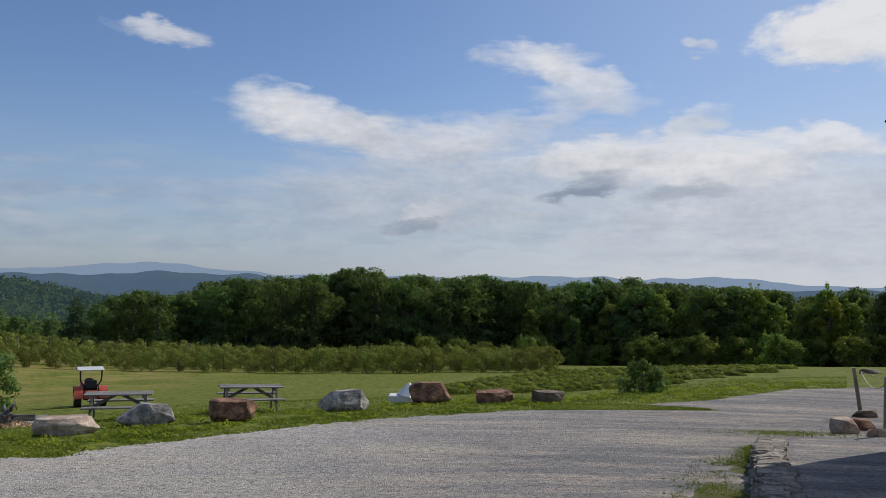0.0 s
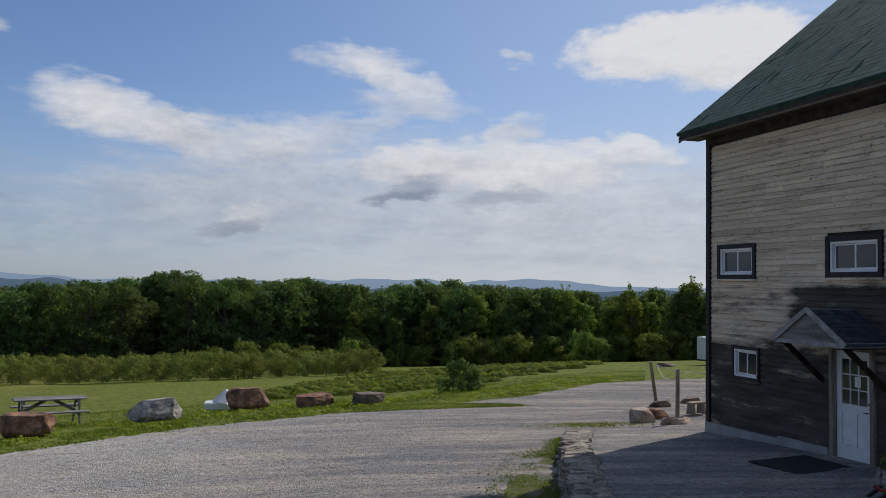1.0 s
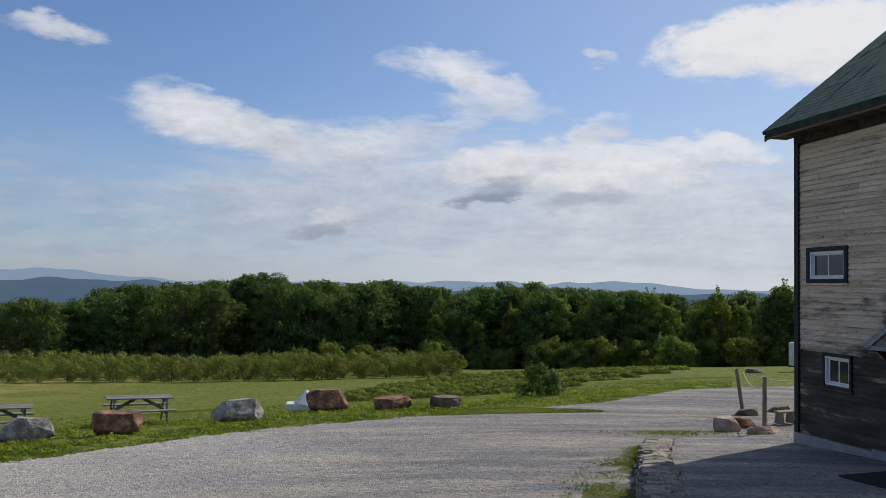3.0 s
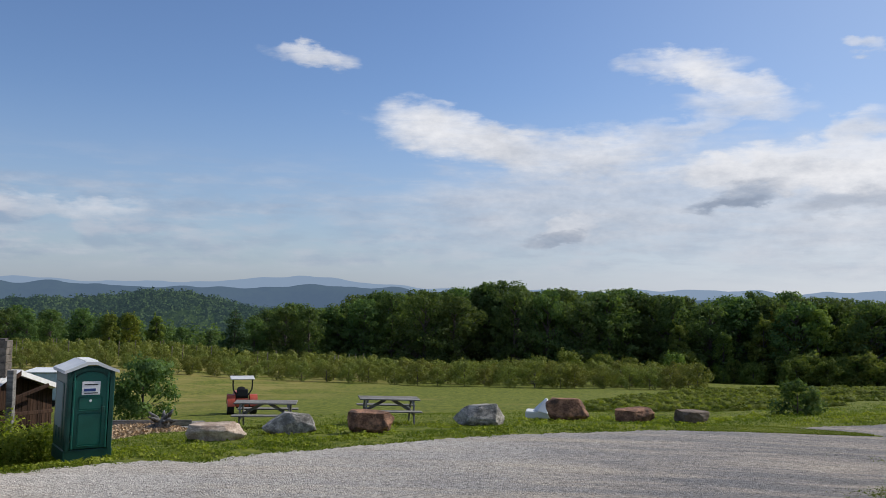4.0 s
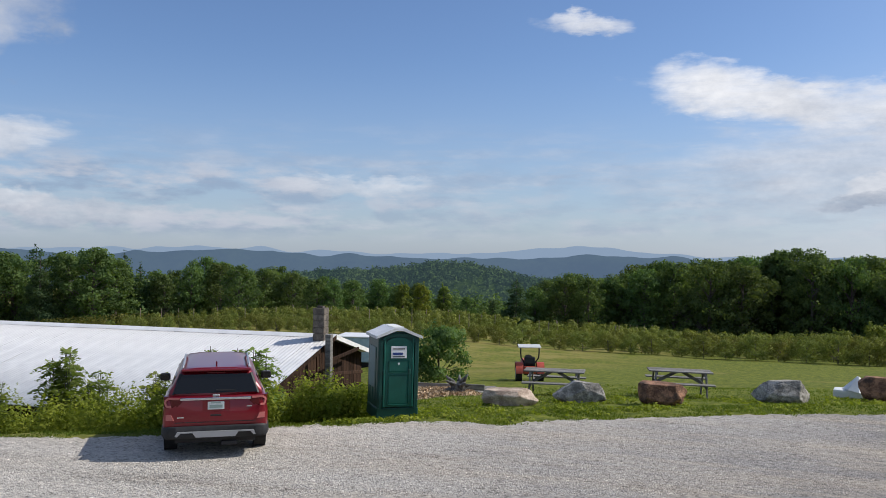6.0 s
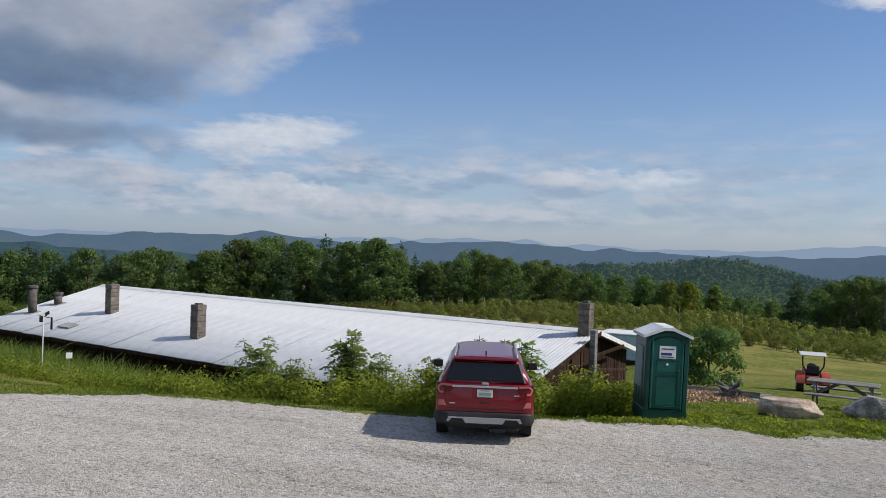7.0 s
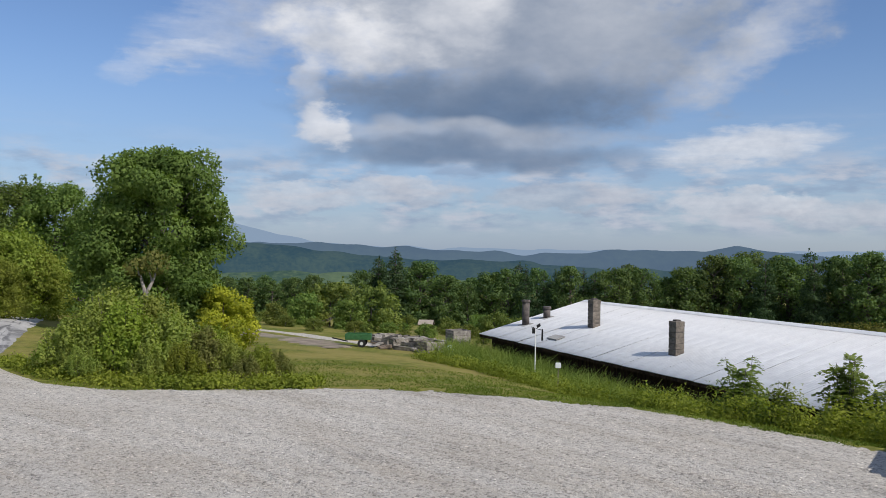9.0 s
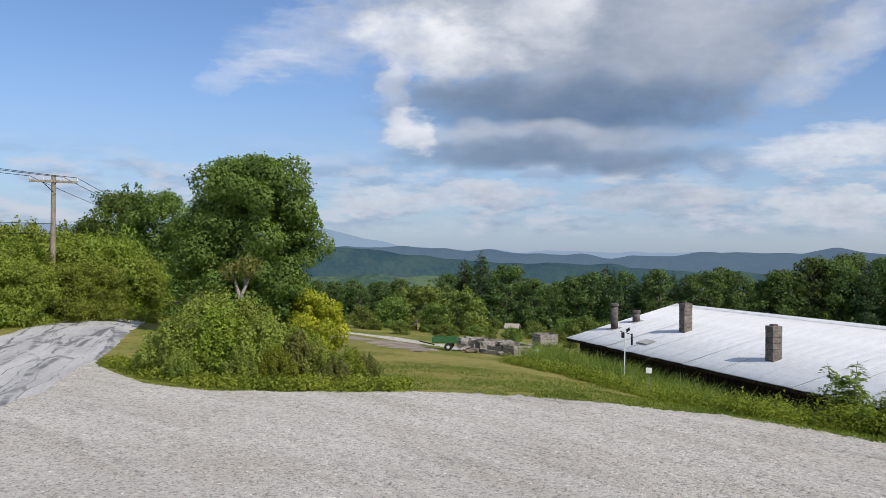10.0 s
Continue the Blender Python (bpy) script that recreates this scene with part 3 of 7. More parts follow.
def thing(name, m, label, category, group="", kind=""):
    ob = tagged(new(name), label, category, group, kind)
    ob.empty_display_size = 0.2
    ob.matrix_world = m
    return ob


def box(bm, sx, sy, sz, m=Matrix.Identity(4), bevel=0.0, segments=1):
    made = bmesh.ops.create_cube(bm, size=1.0, matrix=m @ Matrix.Diagonal((sx, sy, sz, 1)))
    if bevel:
        edges = list({e for v in made["verts"] for e in v.link_edges})
        bmesh.ops.bevel(bm, geom=edges, offset=bevel, segments=segments, affect="EDGES", profile=0.5)
    return bm


def boxed(sx, sy, sz, x=0, y=0, z=0, bevel=0.0, rx=0, ry=0, rz=0, segments=1):
    return box(bmesh.new(), sx, sy, sz, pose(x, y, z, rx, ry, rz), bevel, segments)


def rod(bm, a, b, ra, rb=None, sides=8, caps=True):
    """A tapered round bar from a to b."""
    a, b = Vector(a), Vector(b)
    m = Matrix.Translation((a + b) / 2) @ (b - a).to_track_quat("Z", "Y").to_matrix().to_4x4()
    bmesh.ops.create_cone(bm, cap_ends=caps, segments=sides, radius1=ra, radius2=ra if rb is None else rb, depth=(b - a).length, matrix=m)
    return bm


def roded(a, b, ra, rb=None, sides=8):
    return rod(bmesh.new(), a, b, ra, rb, sides)


def bar(bm, a, b, wide, high, bevel=0.0):
    """A squared timber from a to b, its width level."""
    a, b = Vector(a), Vector(b)
    m = Matrix.Translation((a + b) / 2) @ (b - a).to_track_quat("X", "Z").to_matrix().to_4x4()
    return box(bm, (b - a).length, wide, high, m, bevel)


def barred(a, b, wide, high, bevel=0.0):
    return bar(bmesh.new(), a, b, wide, high, bevel)


def prism(points, depth, axis="y", at=0.0):
    """An outline in two dimensions pulled out by depth along an axis, centred on at."""
    bm = bmesh.new()
    rings = []
    for s in (at - depth / 2, at + depth / 2):
        rings.append([bm.verts.new({"x": (s, u, v), "y": (u, s, v), "z": (u, v, s)}[axis]) for u, v in points])
    n = len(points)
    bm.faces.new(rings[0]), bm.faces.new(rings[1][::-1])
    for k in range(n):
        bm.faces.new((rings[0][k], rings[1][k], rings[1][(k + 1) % n], rings[0][(k + 1) % n]))
    bmesh.ops.recalc_face_normals(bm, faces=bm.faces)
    return bm


def smooth(ob):
    ob.data.polygons.foreach_set("use_smooth", [True] * len(ob.data.polygons))
    return ob


def lin(x, xs, ys):
    return float(np.interp(x, xs, ys))


def polar(az, r):
    """A place on the plan by azimuth (degrees to the left of +y) and range."""
    return -r * math.sin(radians(az)), r * math.cos(radians(az))

# ---- the ground ----
# azimuths, the lot's rim, the bank's foot (range and height), then the fall beyond
AZ = (-70, -45, -30, -20, -8, 2, 12, 22, 28, 33, 40, 50, 60, 70, 80, 92, 100, 108, 125)
RIM = (45, 42, 36, 31, 25, 23, 21, 19.5, 18.8, 18.3, 18.2, 18.0, 19.3, 21, 21.8, 22.5, 24, 45, 60)
FOOT = (60, 60, 60, 60, 60, 60, 60, 60, 50, 27, 24.5, 25, 28, 34, 45, 50, 52, 70, 80)
FOOT_Z = (-1.0, -1.2, -1.4, -2.0, -3.3, -3.7, -3.9, -3.9, -3.2, -1.6, -2.5, -2.5, -2.6, -2.3, -2.1, -1.8, -1.2, -0.3, 0.6)
FAR_Z = (-4.0, -4.5, -5.6, -7.0, -7.6, -7.9, -7.7, -6.9, -6.0, -5.7, -5.6, -6.0, -7.2, -8.2, -7.2, -5.5, -3.5, 0.2, 3.0)


def terrain(x, y):
    r = math.hypot(x, y)
    az_here = math.degrees(math.atan2(-x, y))
    rim, foot, foot_z, far_z = lin(az_here, AZ, RIM), lin(az_here, AZ, FOOT), lin(az_here, AZ, FOOT_Z), lin(az_here, AZ, FAR_Z)
    z = lin(r, (0, rim, foot, 115, 170, 420, 5000), (0, 0, foot_z, far_z, far_z - 4.5, far_z - 22, -190))
    z += 0.05 * min(1, max(0, r - rim) / 6) * noise.noise((x * 0.22, y * 0.22, 0)) * 2.2
    z += 0.02 * noise.noise((x * 0.6, y * 0.6, 3.0))
    return z


def lot_edge(az_here):
    return lin(az_here, AZ, RIM)


# one sheet from underfoot to the horizon
ring = [0, 3, 6, 9, 11, 13]
while ring[-1] < 60:
    ring.append(ring[-1] + 0.7)
while ring[-1] < 4900:
    ring.append(ring[-1] * 1.09)
spokes = [-180 + 7.5 * k for k in range(14)] + [-75 + 0.75 * k for k in range(int(205 / 0.75) + 1)] + [136 + 7.5 * k for k in range(6)]
bm = bmesh.new()
rows = []
for r in ring[1:]:
    rows.append([bm.verts.new((*polar(a, r), terrain(*polar(a, r)))) for a in spokes])
centre = bm.verts.new((0, 0, terrain(0, 0)))
for k in range(len(spokes)):
    n = (k + 1) % len(spokes)
    bm.faces.new((centre, rows[0][n], rows[0][k]))
    for lower, upper in zip(rows, rows[1:]):
        bm.faces.new((lower[k], lower[n], upper[n], upper[k]))
bmesh.ops.recalc_face_normals(bm, faces=bm.faces)
ground = smooth(tagged(part("ground", bm, TURF), "mown and rough green grass on a falling hillside", "ground", kind="structure"))
if ground.data.polygons[len(ground.data.polygons) // 2].normal.z < 0:
    ground.data.flip_normals()

# the gravel lot: all inside the rim, and the drive that leaves it past the barn
lot = [polar(a, lot_edge(a)) for a in range(-68, -21, 3)]
lot += [(8.6, 26.6), (5.4, 24.9), (3.0, 24.0), (1.1, 23.2), (-0.6, 22.3), (-2.5, 21.2), (-4.2, 19.8), (-5.6, 18.6), (-6.8, 17.6), (-7.5, 16.5), (-8.7, 16.4), (-10.1, 15.0), (-11.7, 13.7),
        (-13.0, 12.0), (-14.1, 10.9), (-15.6, 10.2), (-17.3, 9.1), (-18.7, 7.8), (-20.4, 5.6), (-21.6, 3.0), (-22.1, 0.6), (-22.2, -1.4), (-22.4, -4.2), (-23.6, -6.0), (-25.8, -7.5), (-28.0, -8.7), (-26.0, -12.0), (-16, -14), (-4, -22), (14, -22), (30, -12)]


def reach(outline, a):
    """How far a ray from the plan's origin at azimuth a goes before it leaves an outline."""
    dx, dy = polar(a, 1.0)
    best = 0.0
    for (x0, y0), (x1, y1) in zip(outline, outline[1:] + outline[:1]):
        ex, ey = x1 - x0, y1 - y0
        den = dx * ey - dy * ex
        if abs(den) > 1e-9:
            r, s = (x0 * ey - y0 * ex) / den, (x0 * dy - y0 * dx) / den
            if r > 0 and 0 <= s <= 1:
                best = max(best, r)
    return best


bm = bmesh.new()
fans = []
for k in range(1440):
    a = -180 + k * 0.25
    rim = reach(lot, a) + 0.22 * noise.noise((a * 0.55, 1, 0)) + 0.2 * noise.noise((a * 2.3, 2, 0)) + 0.08 * noise.noise((a * 7.0, 3, 0))
    fan = []
    for f in (0.02, 0.3, 0.5, 0.62, 0.72, 0.8, 0.86, 0.91, 0.95, 0.98, 1.0):
        x, y = polar(a, rim * f)
        fan.append(bm.verts.new((x, y, terrain(x, y) + (0.02 if f < 1 else -0.01))))
    fans.append(fan)
middle = bm.verts.new((0, 0, terrain(0, 0) + 0.02))
for k in range(1440):
    left, right = fans[k], fans[(k + 1) % 1440]
    for i in range(10):
        bm.faces.new((left[i], right[i], right[i + 1], left[i + 1]))
    bm.faces.new((middle, right[0], left[0]))
bmesh.ops.recalc_face_normals(bm, faces=bm.faces)
lot_sheet = smooth(tagged(part("lot", bm, GRAVEL), "pale grey gravel parking lot with faint wheel tracks", "gravel lot", kind="structure"))
if lot_sheet.data.polygons[5].normal.z < 0:
    lot_sheet.data.flip_normals()


def ribbon(name, left, right, material, lift, label, category, ragged=0.25, long=160, wide=10):
    """A ribbon of surface between two edges on the plan, lying on the terrain, with ragged rims that dip into the ground."""
    def along(edge, f):
        steps = np.cumsum([0.0] + [math.dist(a, b) for a, b in zip(edge, edge[1:])])
        return lin(f * steps[-1], steps, [q[0] for q in edge]), lin(f * steps[-1], steps, [q[1] for q in edge])

    bm = bmesh.new()
    lines = []
    for k in range(long + 1):
        (x0, y0), (x1, y1) = along(left, k / long), along(right, k / long)
        span = math.dist((x0, y0), (x1, y1)) + 1e-6
        row = []
        for j in range(wide + 1):
            f = j / wide
            edge = 1 if j in (0, wide) else 0
            off = edge * ragged * (noise.noise((x0 * 0.9, y0 * 0.9, j)) + 0.6 * noise.noise((x0 * 2.7, y0 * 2.7, j + 4.0))) / span
            f += off
            x, y = x0 + (x1 - x0) * f, y0 + (y1 - y0) * f
            row.append(bm.verts.new((x, y, terrain(x, y) + (lift if not edge else -0.01))))
        lines.append(row)
    for a, b in zip(lines, lines[1:]):
        for j in range(wide):
            bm.faces.new((a[j], a[j + 1], b[j + 1], b[j]))
    bmesh.ops.recalc_face_normals(bm, faces=bm.faces)
    ob = smooth(tagged(part(name, bm, material), label, category, kind="structure"))
    if ob.data.polygons[5].normal.z < 0:
        ob.data.flip_normals()
    return ob


ribbon("road", [(-10, -9.5), (-21, -7.6), (-25.9, -8.1), (-34.7, -9.5), (-61, -14.4), (-80, -19.5)], [(-12, -17), (-24, -14.5), (-30, -14.5), (-40.8, -15.3), (-64, -20.2), (-80, -24)],
      ASPHALT, 0.03, "cracked and patched grey asphalt road", "road", 0.2, 200)
# a pale track and a patch of bare earth beyond the lawn
ribbon("farm_track", [(-72, -9), (-68, -4.0), (-64, 0.6), (-60.0, 3.2), (-54, 5.6), (-50, 6.6)], [(-70, -9.6), (-65.5, -4.8), (-62, -0.8), (-58.0, 1.6), (-52.5, 4.2), (-49.4, 5.6)], GRAVEL, 0.035, "pale gravel farm track crossing the grass", "track", 0.3, 90, 6)
ribbon("bare_earth", [(-60.5, -1.6), (-57, 1.2), (-53, 3.6), (-48, 4.6), (-44.0, 3.2)], [(-59, -3), (-54, -1.6), (-50, 0.6), (-46, 1.8), (-43.5, 2.6)], DIRT, 0.03, "patch of worn brown earth in the grass", "bare earth", 0.9, 80, 8)

# ---- distant hills ----


def ridge(name, az0, az1, r, depth, height, material, label):
    """A long hill: height(az) above the eye's level plane in degrees, seen from the lot, falling off to both sides."""
    bm = bmesh.new()
    cols = []
    n = int((az1 - az0) / 0.35)
    for k in range(n + 1):
        a = az0 + (az1 - az0) * k / n
        top = 3.65 + r * math.tan(radians(height(a)))
        low = -60 - 0.045 * r
        col = []
        for s in np.linspace(-1, 1, 9):
            rr = r + depth * s
            z = low + (top - low) * math.exp(-(s * 1.7) ** 2) * (1 if s <= 0.01 else 1)
            z += 0.004 * r * noise.noise((a * 0.5, s * 2.0, r)) * (1 - abs(s))
            col.append(bm.verts.new((*polar(a, rr), z)))
        cols.append(col)
    for left, right in zip(cols, cols[1:]):
        for k in range(8):
            bm.faces.new((left[k], right[k], right[k + 1], left[k + 1]))
    bmesh.ops.recalc_face_normals(bm, faces=bm.faces)
    return smooth(tagged(part(name, bm, material), label, "hills", kind="structure"))


def bumps(*peaks, base=-0.6, rough=0.12, seed=0.0):
    """A skyline: a base height and peaks of azimuth, height and width, in degrees."""
    return lambda a: base + sum(h * math.exp(-((a - c) / w) ** 2) for c, h, w in peaks) + rough * noise.noise((a * 0.35, seed, 0)) + rough * 0.4 * noise.noise((a * 1.5, seed, 5))


# haze is painted: each material glows by its share, there is no mist volume
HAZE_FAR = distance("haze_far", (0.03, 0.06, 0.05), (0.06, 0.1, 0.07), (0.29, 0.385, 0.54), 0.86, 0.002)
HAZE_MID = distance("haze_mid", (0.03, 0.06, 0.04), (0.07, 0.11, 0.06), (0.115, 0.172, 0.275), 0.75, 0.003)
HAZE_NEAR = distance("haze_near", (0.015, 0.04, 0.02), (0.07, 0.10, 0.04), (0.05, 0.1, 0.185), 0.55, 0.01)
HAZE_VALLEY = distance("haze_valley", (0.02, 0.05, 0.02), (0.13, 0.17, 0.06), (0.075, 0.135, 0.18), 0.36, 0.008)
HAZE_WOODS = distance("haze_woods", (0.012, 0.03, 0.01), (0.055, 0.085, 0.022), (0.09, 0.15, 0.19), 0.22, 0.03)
ridge("backdrop_mountain", 40, 125, 4300, 260, bumps((96.5, 1.75, 7), (110, 1.4, 12), base=0.05, rough=0.08, seed=1), HAZE_FAR, "far blue mountain with haze put into its own colour")
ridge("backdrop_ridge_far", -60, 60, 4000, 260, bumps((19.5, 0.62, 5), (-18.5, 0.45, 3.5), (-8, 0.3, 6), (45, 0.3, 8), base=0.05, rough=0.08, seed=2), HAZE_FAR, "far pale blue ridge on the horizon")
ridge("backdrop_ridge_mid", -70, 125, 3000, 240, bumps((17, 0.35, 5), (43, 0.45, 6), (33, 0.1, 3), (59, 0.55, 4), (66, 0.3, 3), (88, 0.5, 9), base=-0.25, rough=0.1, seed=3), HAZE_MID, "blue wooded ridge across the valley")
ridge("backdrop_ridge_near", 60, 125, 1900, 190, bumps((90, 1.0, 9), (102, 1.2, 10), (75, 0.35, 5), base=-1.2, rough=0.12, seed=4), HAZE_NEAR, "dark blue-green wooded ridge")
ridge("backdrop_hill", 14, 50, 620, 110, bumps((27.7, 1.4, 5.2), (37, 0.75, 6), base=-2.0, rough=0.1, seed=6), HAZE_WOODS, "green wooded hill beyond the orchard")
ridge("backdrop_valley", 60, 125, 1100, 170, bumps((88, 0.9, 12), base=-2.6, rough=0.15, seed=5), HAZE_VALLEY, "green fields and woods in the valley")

# woods on the near hill, tree by tree crowns too far to tell apart
rng = np.random.default_rng(17)
canopy = []
hill_top = bumps((27.7, 1.4, 5.2), (37, 0.75, 6), base=-2.0, rough=0.1, seed=6)
for k in range(3600):
    a, s = 17 + 31 * rng.random(), -0.75 * rng.random()
    r = 620 + 110 * s
    top = 3.65 + 620 * math.tan(radians(hill_top(a)))
    z = (-60 - 0.045 * 620) + (top + 60 + 0.045 * 620) * math.exp(-(s * 1.7) ** 2)
    size = rng.uniform(2.2, 4.2)
    canopy.append((*polar(a, r), z - 1.5, size, size, size * 1.1))

# ---- plant meshes ----


def leaf_cloud(name, blobs, count, size, seed, material, up=0.25, fill=0.35, slim=0.6, parent=None):
    """Many small leaves round a set of blobs (x, y, z, rx, ry, rz), as one mesh."""
    rng = np.random.default_rng(seed)
    blobs = np.array(blobs, float)
    weight = (blobs[:, 3] * blobs[:, 4] + blobs[:, 4] * blobs[:, 5] + blobs[:, 3] * blobs[:, 5])
    pick = rng.choice(len(blobs), count, p=weight / weight.sum())
    b = blobs[pick]
    d = rng.normal(size=(count, 3))
    d /= np.linalg.norm(d, axis=1)[:, None]
    reach = 1.0 - fill * rng.random(count) ** 1.5 + 0.12 * rng.normal(size=count)
    centre = b[:, :3] + d * b[:, 3:] * reach[:, None]
    facing = d * 0.7 + rng.normal(size=(count, 3)) * 0.55 + (0, 0, up)
    facing /= np.linalg.norm(facing, axis=1)[:, None]
    facing *= np.where((facing * d).sum(1) < 0, -1.0, 1.0)[:, None]
    side = np.cross(facing, rng.normal(size=(count, 3)))
    side /= np.linalg.norm(side, axis=1)[:, None]
    along = np.cross(facing, side)
    s = size * rng.uniform(0.55, 1.35, count)[:, None]
    corners = np.stack([centre - side * s - along * s * slim, centre + side * s - along * s * slim * 0.6, centre + along * s * slim * 1.5], axis=1)
    corners[:, 2] += facing * s * 0.2
    leaning = d * 0.7 + facing * 0.55 + (0, 0, 0.15)
    leaning /= np.linalg.norm(leaning, axis=1)[:, None]
    return quads(name, corners.reshape(-1, 3), count, material, parent, np.repeat(leaning, 3, axis=0), 3)


def quads(name, verts, count, material, parent=None, normals=None, n=4):
    """Many loose faces of n corners each, as one mesh."""
    mesh = bpy.data.meshes.new(name)
    mesh.vertices.add(count * n)
    mesh.vertices.foreach_set("co", verts.astype(np.float32).ravel())
    mesh.loops.add(count * n)
    mesh.loops.foreach_set("vertex_index", np.arange(count * n, dtype=np.int32))
    mesh.polygons.add(count)
    mesh.polygons.foreach_set("loop_start", np.arange(0, count * n, n, dtype=np.int32))
    mesh.update(calc_edges=True)
    if normals is not None:
        mesh.polygons.foreach_set("use_smooth", [True] * count)
        mesh.normals_split_custom_set_from_vertices(normals.astype(np.float32))
    mesh.materials.append(material)
    ob = new(name, mesh)
    ob.parent = parent
    return ob


def limbs(name, pieces, material, parent, sides=7):
    bm = bmesh.new()
    for a, b, ra, rb in pieces:
        rod(bm, a, b, ra, rb, sides, False)
    return smooth(part(name, bm, material, parent))


def broadleaf(height, width, seed, leaves=2200, size=0.34, material=MAPLE, low=0.12, name="tree", label="", group="", clumps=34, category="tree", taper=0.75, shoots=1.0):
    """A tapered trunk with limbs, and a crown of leafy clumps with gaps."""
    rng = np.random.default_rng(seed)
    root = thing(name, Matrix.Identity(4), label, category, group)
    top, half = height, width / 2
    pieces = [((0, 0, -0.5), (0, 0, height * 0.45), height * 0.022, height * 0.016), ((0, 0, height * 0.45), (rng.normal() * 0.2, rng.normal() * 0.2, height * 0.85), height * 0.016, height * 0.004)]
    blobs = []
    for k in range(clumps):
        f = (k + rng.random()) / clumps
        z = height * (low + (0.97 - low) * f)
        g = (z / height - low) / (1 - low)
        turn = rng.random() * 2 * math.pi
        uneven = 1 + 0.42 * noise.noise((math.cos(turn) * 1.3, math.sin(turn) * 1.3, g * 3.2 + seed * 1.7))
        rim = half * uneven * (0.62 + 0.38 * math.sin(math.pi * min(1, g * 1.05) ** taper)) * (1 if g < 0.7 else math.sqrt(max(0.04, 1 - ((g - 0.7) / 0.32) ** 2)))
        out = rim * rng.uniform(0.4, 1.0)
        s = half * rng.uniform(0.17, 0.4) * (60 / max(60, clumps)) ** 0.3
        c = (out * math.cos(turn), out * math.sin(turn), min(z, height - s * 0.7))
        blobs.append((*c, s, s, s * rng.uniform(0.55, 0.95)))
        if k % 3 == 0:
            pieces.append(((0, 0, max(height * 0.15, c[2] - out * 0.9)), c, height * 0.008, height * 0.002))
    # leading shoots that break the outline
    for k in range(int(shoots * max(6, clumps // 7))):
        turn, f = rng.random() * 2 * math.pi, rng.random()
        out, s = half * (0.25 + 0.6 * f), half * rng.uniform(0.06, 0.12)
        z = height * (1.0 - 0.34 * f * f + 0.05 * rng.normal())
        blobs.append((out * math.cos(turn), out * math.sin(turn), min(z, height * 1.05), s, s, s * 2.4))
    limbs("trunk", pieces, BARK, root, 6)
    leaf_cloud("crown", blobs, leaves, size, seed, material, parent=root)
    return root


def conifer(height, width, seed, leaves=1900, size=0.36, label="", group="", name="pine_tree"):
    """A white pine: a straight trunk and ragged tiers of boughs."""
    rng = np.random.default_rng(seed)
    root = thing(name, Matrix.Identity(4), label, "tree", group)
    pieces = [((0, 0, -0.5), (0, 0, height * 0.98), height * 0.018, 0.03)]
    blobs = []
    tiers = 13
    for k in range(tiers):
        z = height * (0.16 + 0.82 * k / tiers)
        reach = width / 2 * (1.1 - k / tiers) ** 0.6 * rng.uniform(0.75, 1.15)
        for j in range(7 if k < tiers - 2 else 4):
            turn = rng.random() * 6.283
            out = reach * rng.uniform(0.45, 0.8)
            c = (out * math.cos(turn), out * math.sin(turn), z + out * 0.25 + rng.normal() * 0.2)
            s = max(0.4, reach * 0.48)
            blobs.append((*c, s, s, s * 0.6))
            pieces.append(((0, 0, z - 0.2), c, height * 0.004, 0.02))
    blobs.append((0, 0, height * 0.97, 0.3, 0.3, 0.8))
    limbs("trunk", pieces, BARK, root, 5)
    leaf_cloud("crown", blobs, leaves, size, seed, PINE, up=0.4, slim=0.35, parent=root)
    return root


def plant(sources, k, x, y, size, turn, z=None, sx=1.0):
    """Sets a source plant down, or a copy of it once it stands."""
    src = sources[k % len(sources)]
    m = Matrix.Translation((x, y, terrain(x, y) if z is None else z)) @ Matrix.Rotation(turn, 4, "Z")
    if not src.get("stands"):
        src["stands"] = 1
        src.scale = (size * sx, size * sx, size)
        src.matrix_basis = m @ Matrix.Diagonal((size * sx, size * sx, size, 1))
        return src
    ob = copy_thing(src, m)
    ob.matrix_basis = m @ Matrix.Diagonal((size * sx, size * sx, size, 1))
    return ob

# ---- the barn ----
BARN = pose(10.76, 18.57, 0, 0, 0, -84.8)          # x along the wall, y into the barn
BL, BW, EAVE_Z, PITCH = 24.0, 12.4, 7.90, 0.80
OPENINGS = ((0.45, 1.83, 3.87, 4.69), (3.97, 5.40, 3.89, 4.72), (1.00, 1.96, 1.57, 2.34), (4.08, 5.20, 0.30, 2.56))
barn = thing("barn", BARN, "tall weathered wooden barn with grey-brown clapboards and a green roof", "barn")

for x0, x1, label in ((0.0, BL, "weathered clapboard long wall"),):
    bm = bmesh.new()
    # the wall behind the boards, with its openings left free
    xs = sorted({0.1, BL, *[o[0] for o in OPENINGS], *[o[1] for o in OPENINGS]})
    for a, b in zip(xs, xs[1:]):
        gaps = sorted((o[2], o[3]) for o in OPENINGS if o[0] <= a and o[1] >= b)
        z = 0.0
        for lo, hi in gaps + [(EAVE_Z, EAVE_Z)]:
            if lo > z:
                box(bm, b - a, 0.14, lo - z, pose((a + b) / 2, 0.07, (lo + z) / 2))
            z = hi
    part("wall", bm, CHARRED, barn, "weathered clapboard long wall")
ridge_z = EAVE_Z + PITCH * BW / 2
for x in (0.19, BL - 0.08):
    part("gable_wall", prism([(0.15, 0), (BW, 0), (BW, EAVE_Z), (BW / 2, ridge_z - 0.05), (0.15, EAVE_Z)], 0.16, "x", x), SIDING, barn)
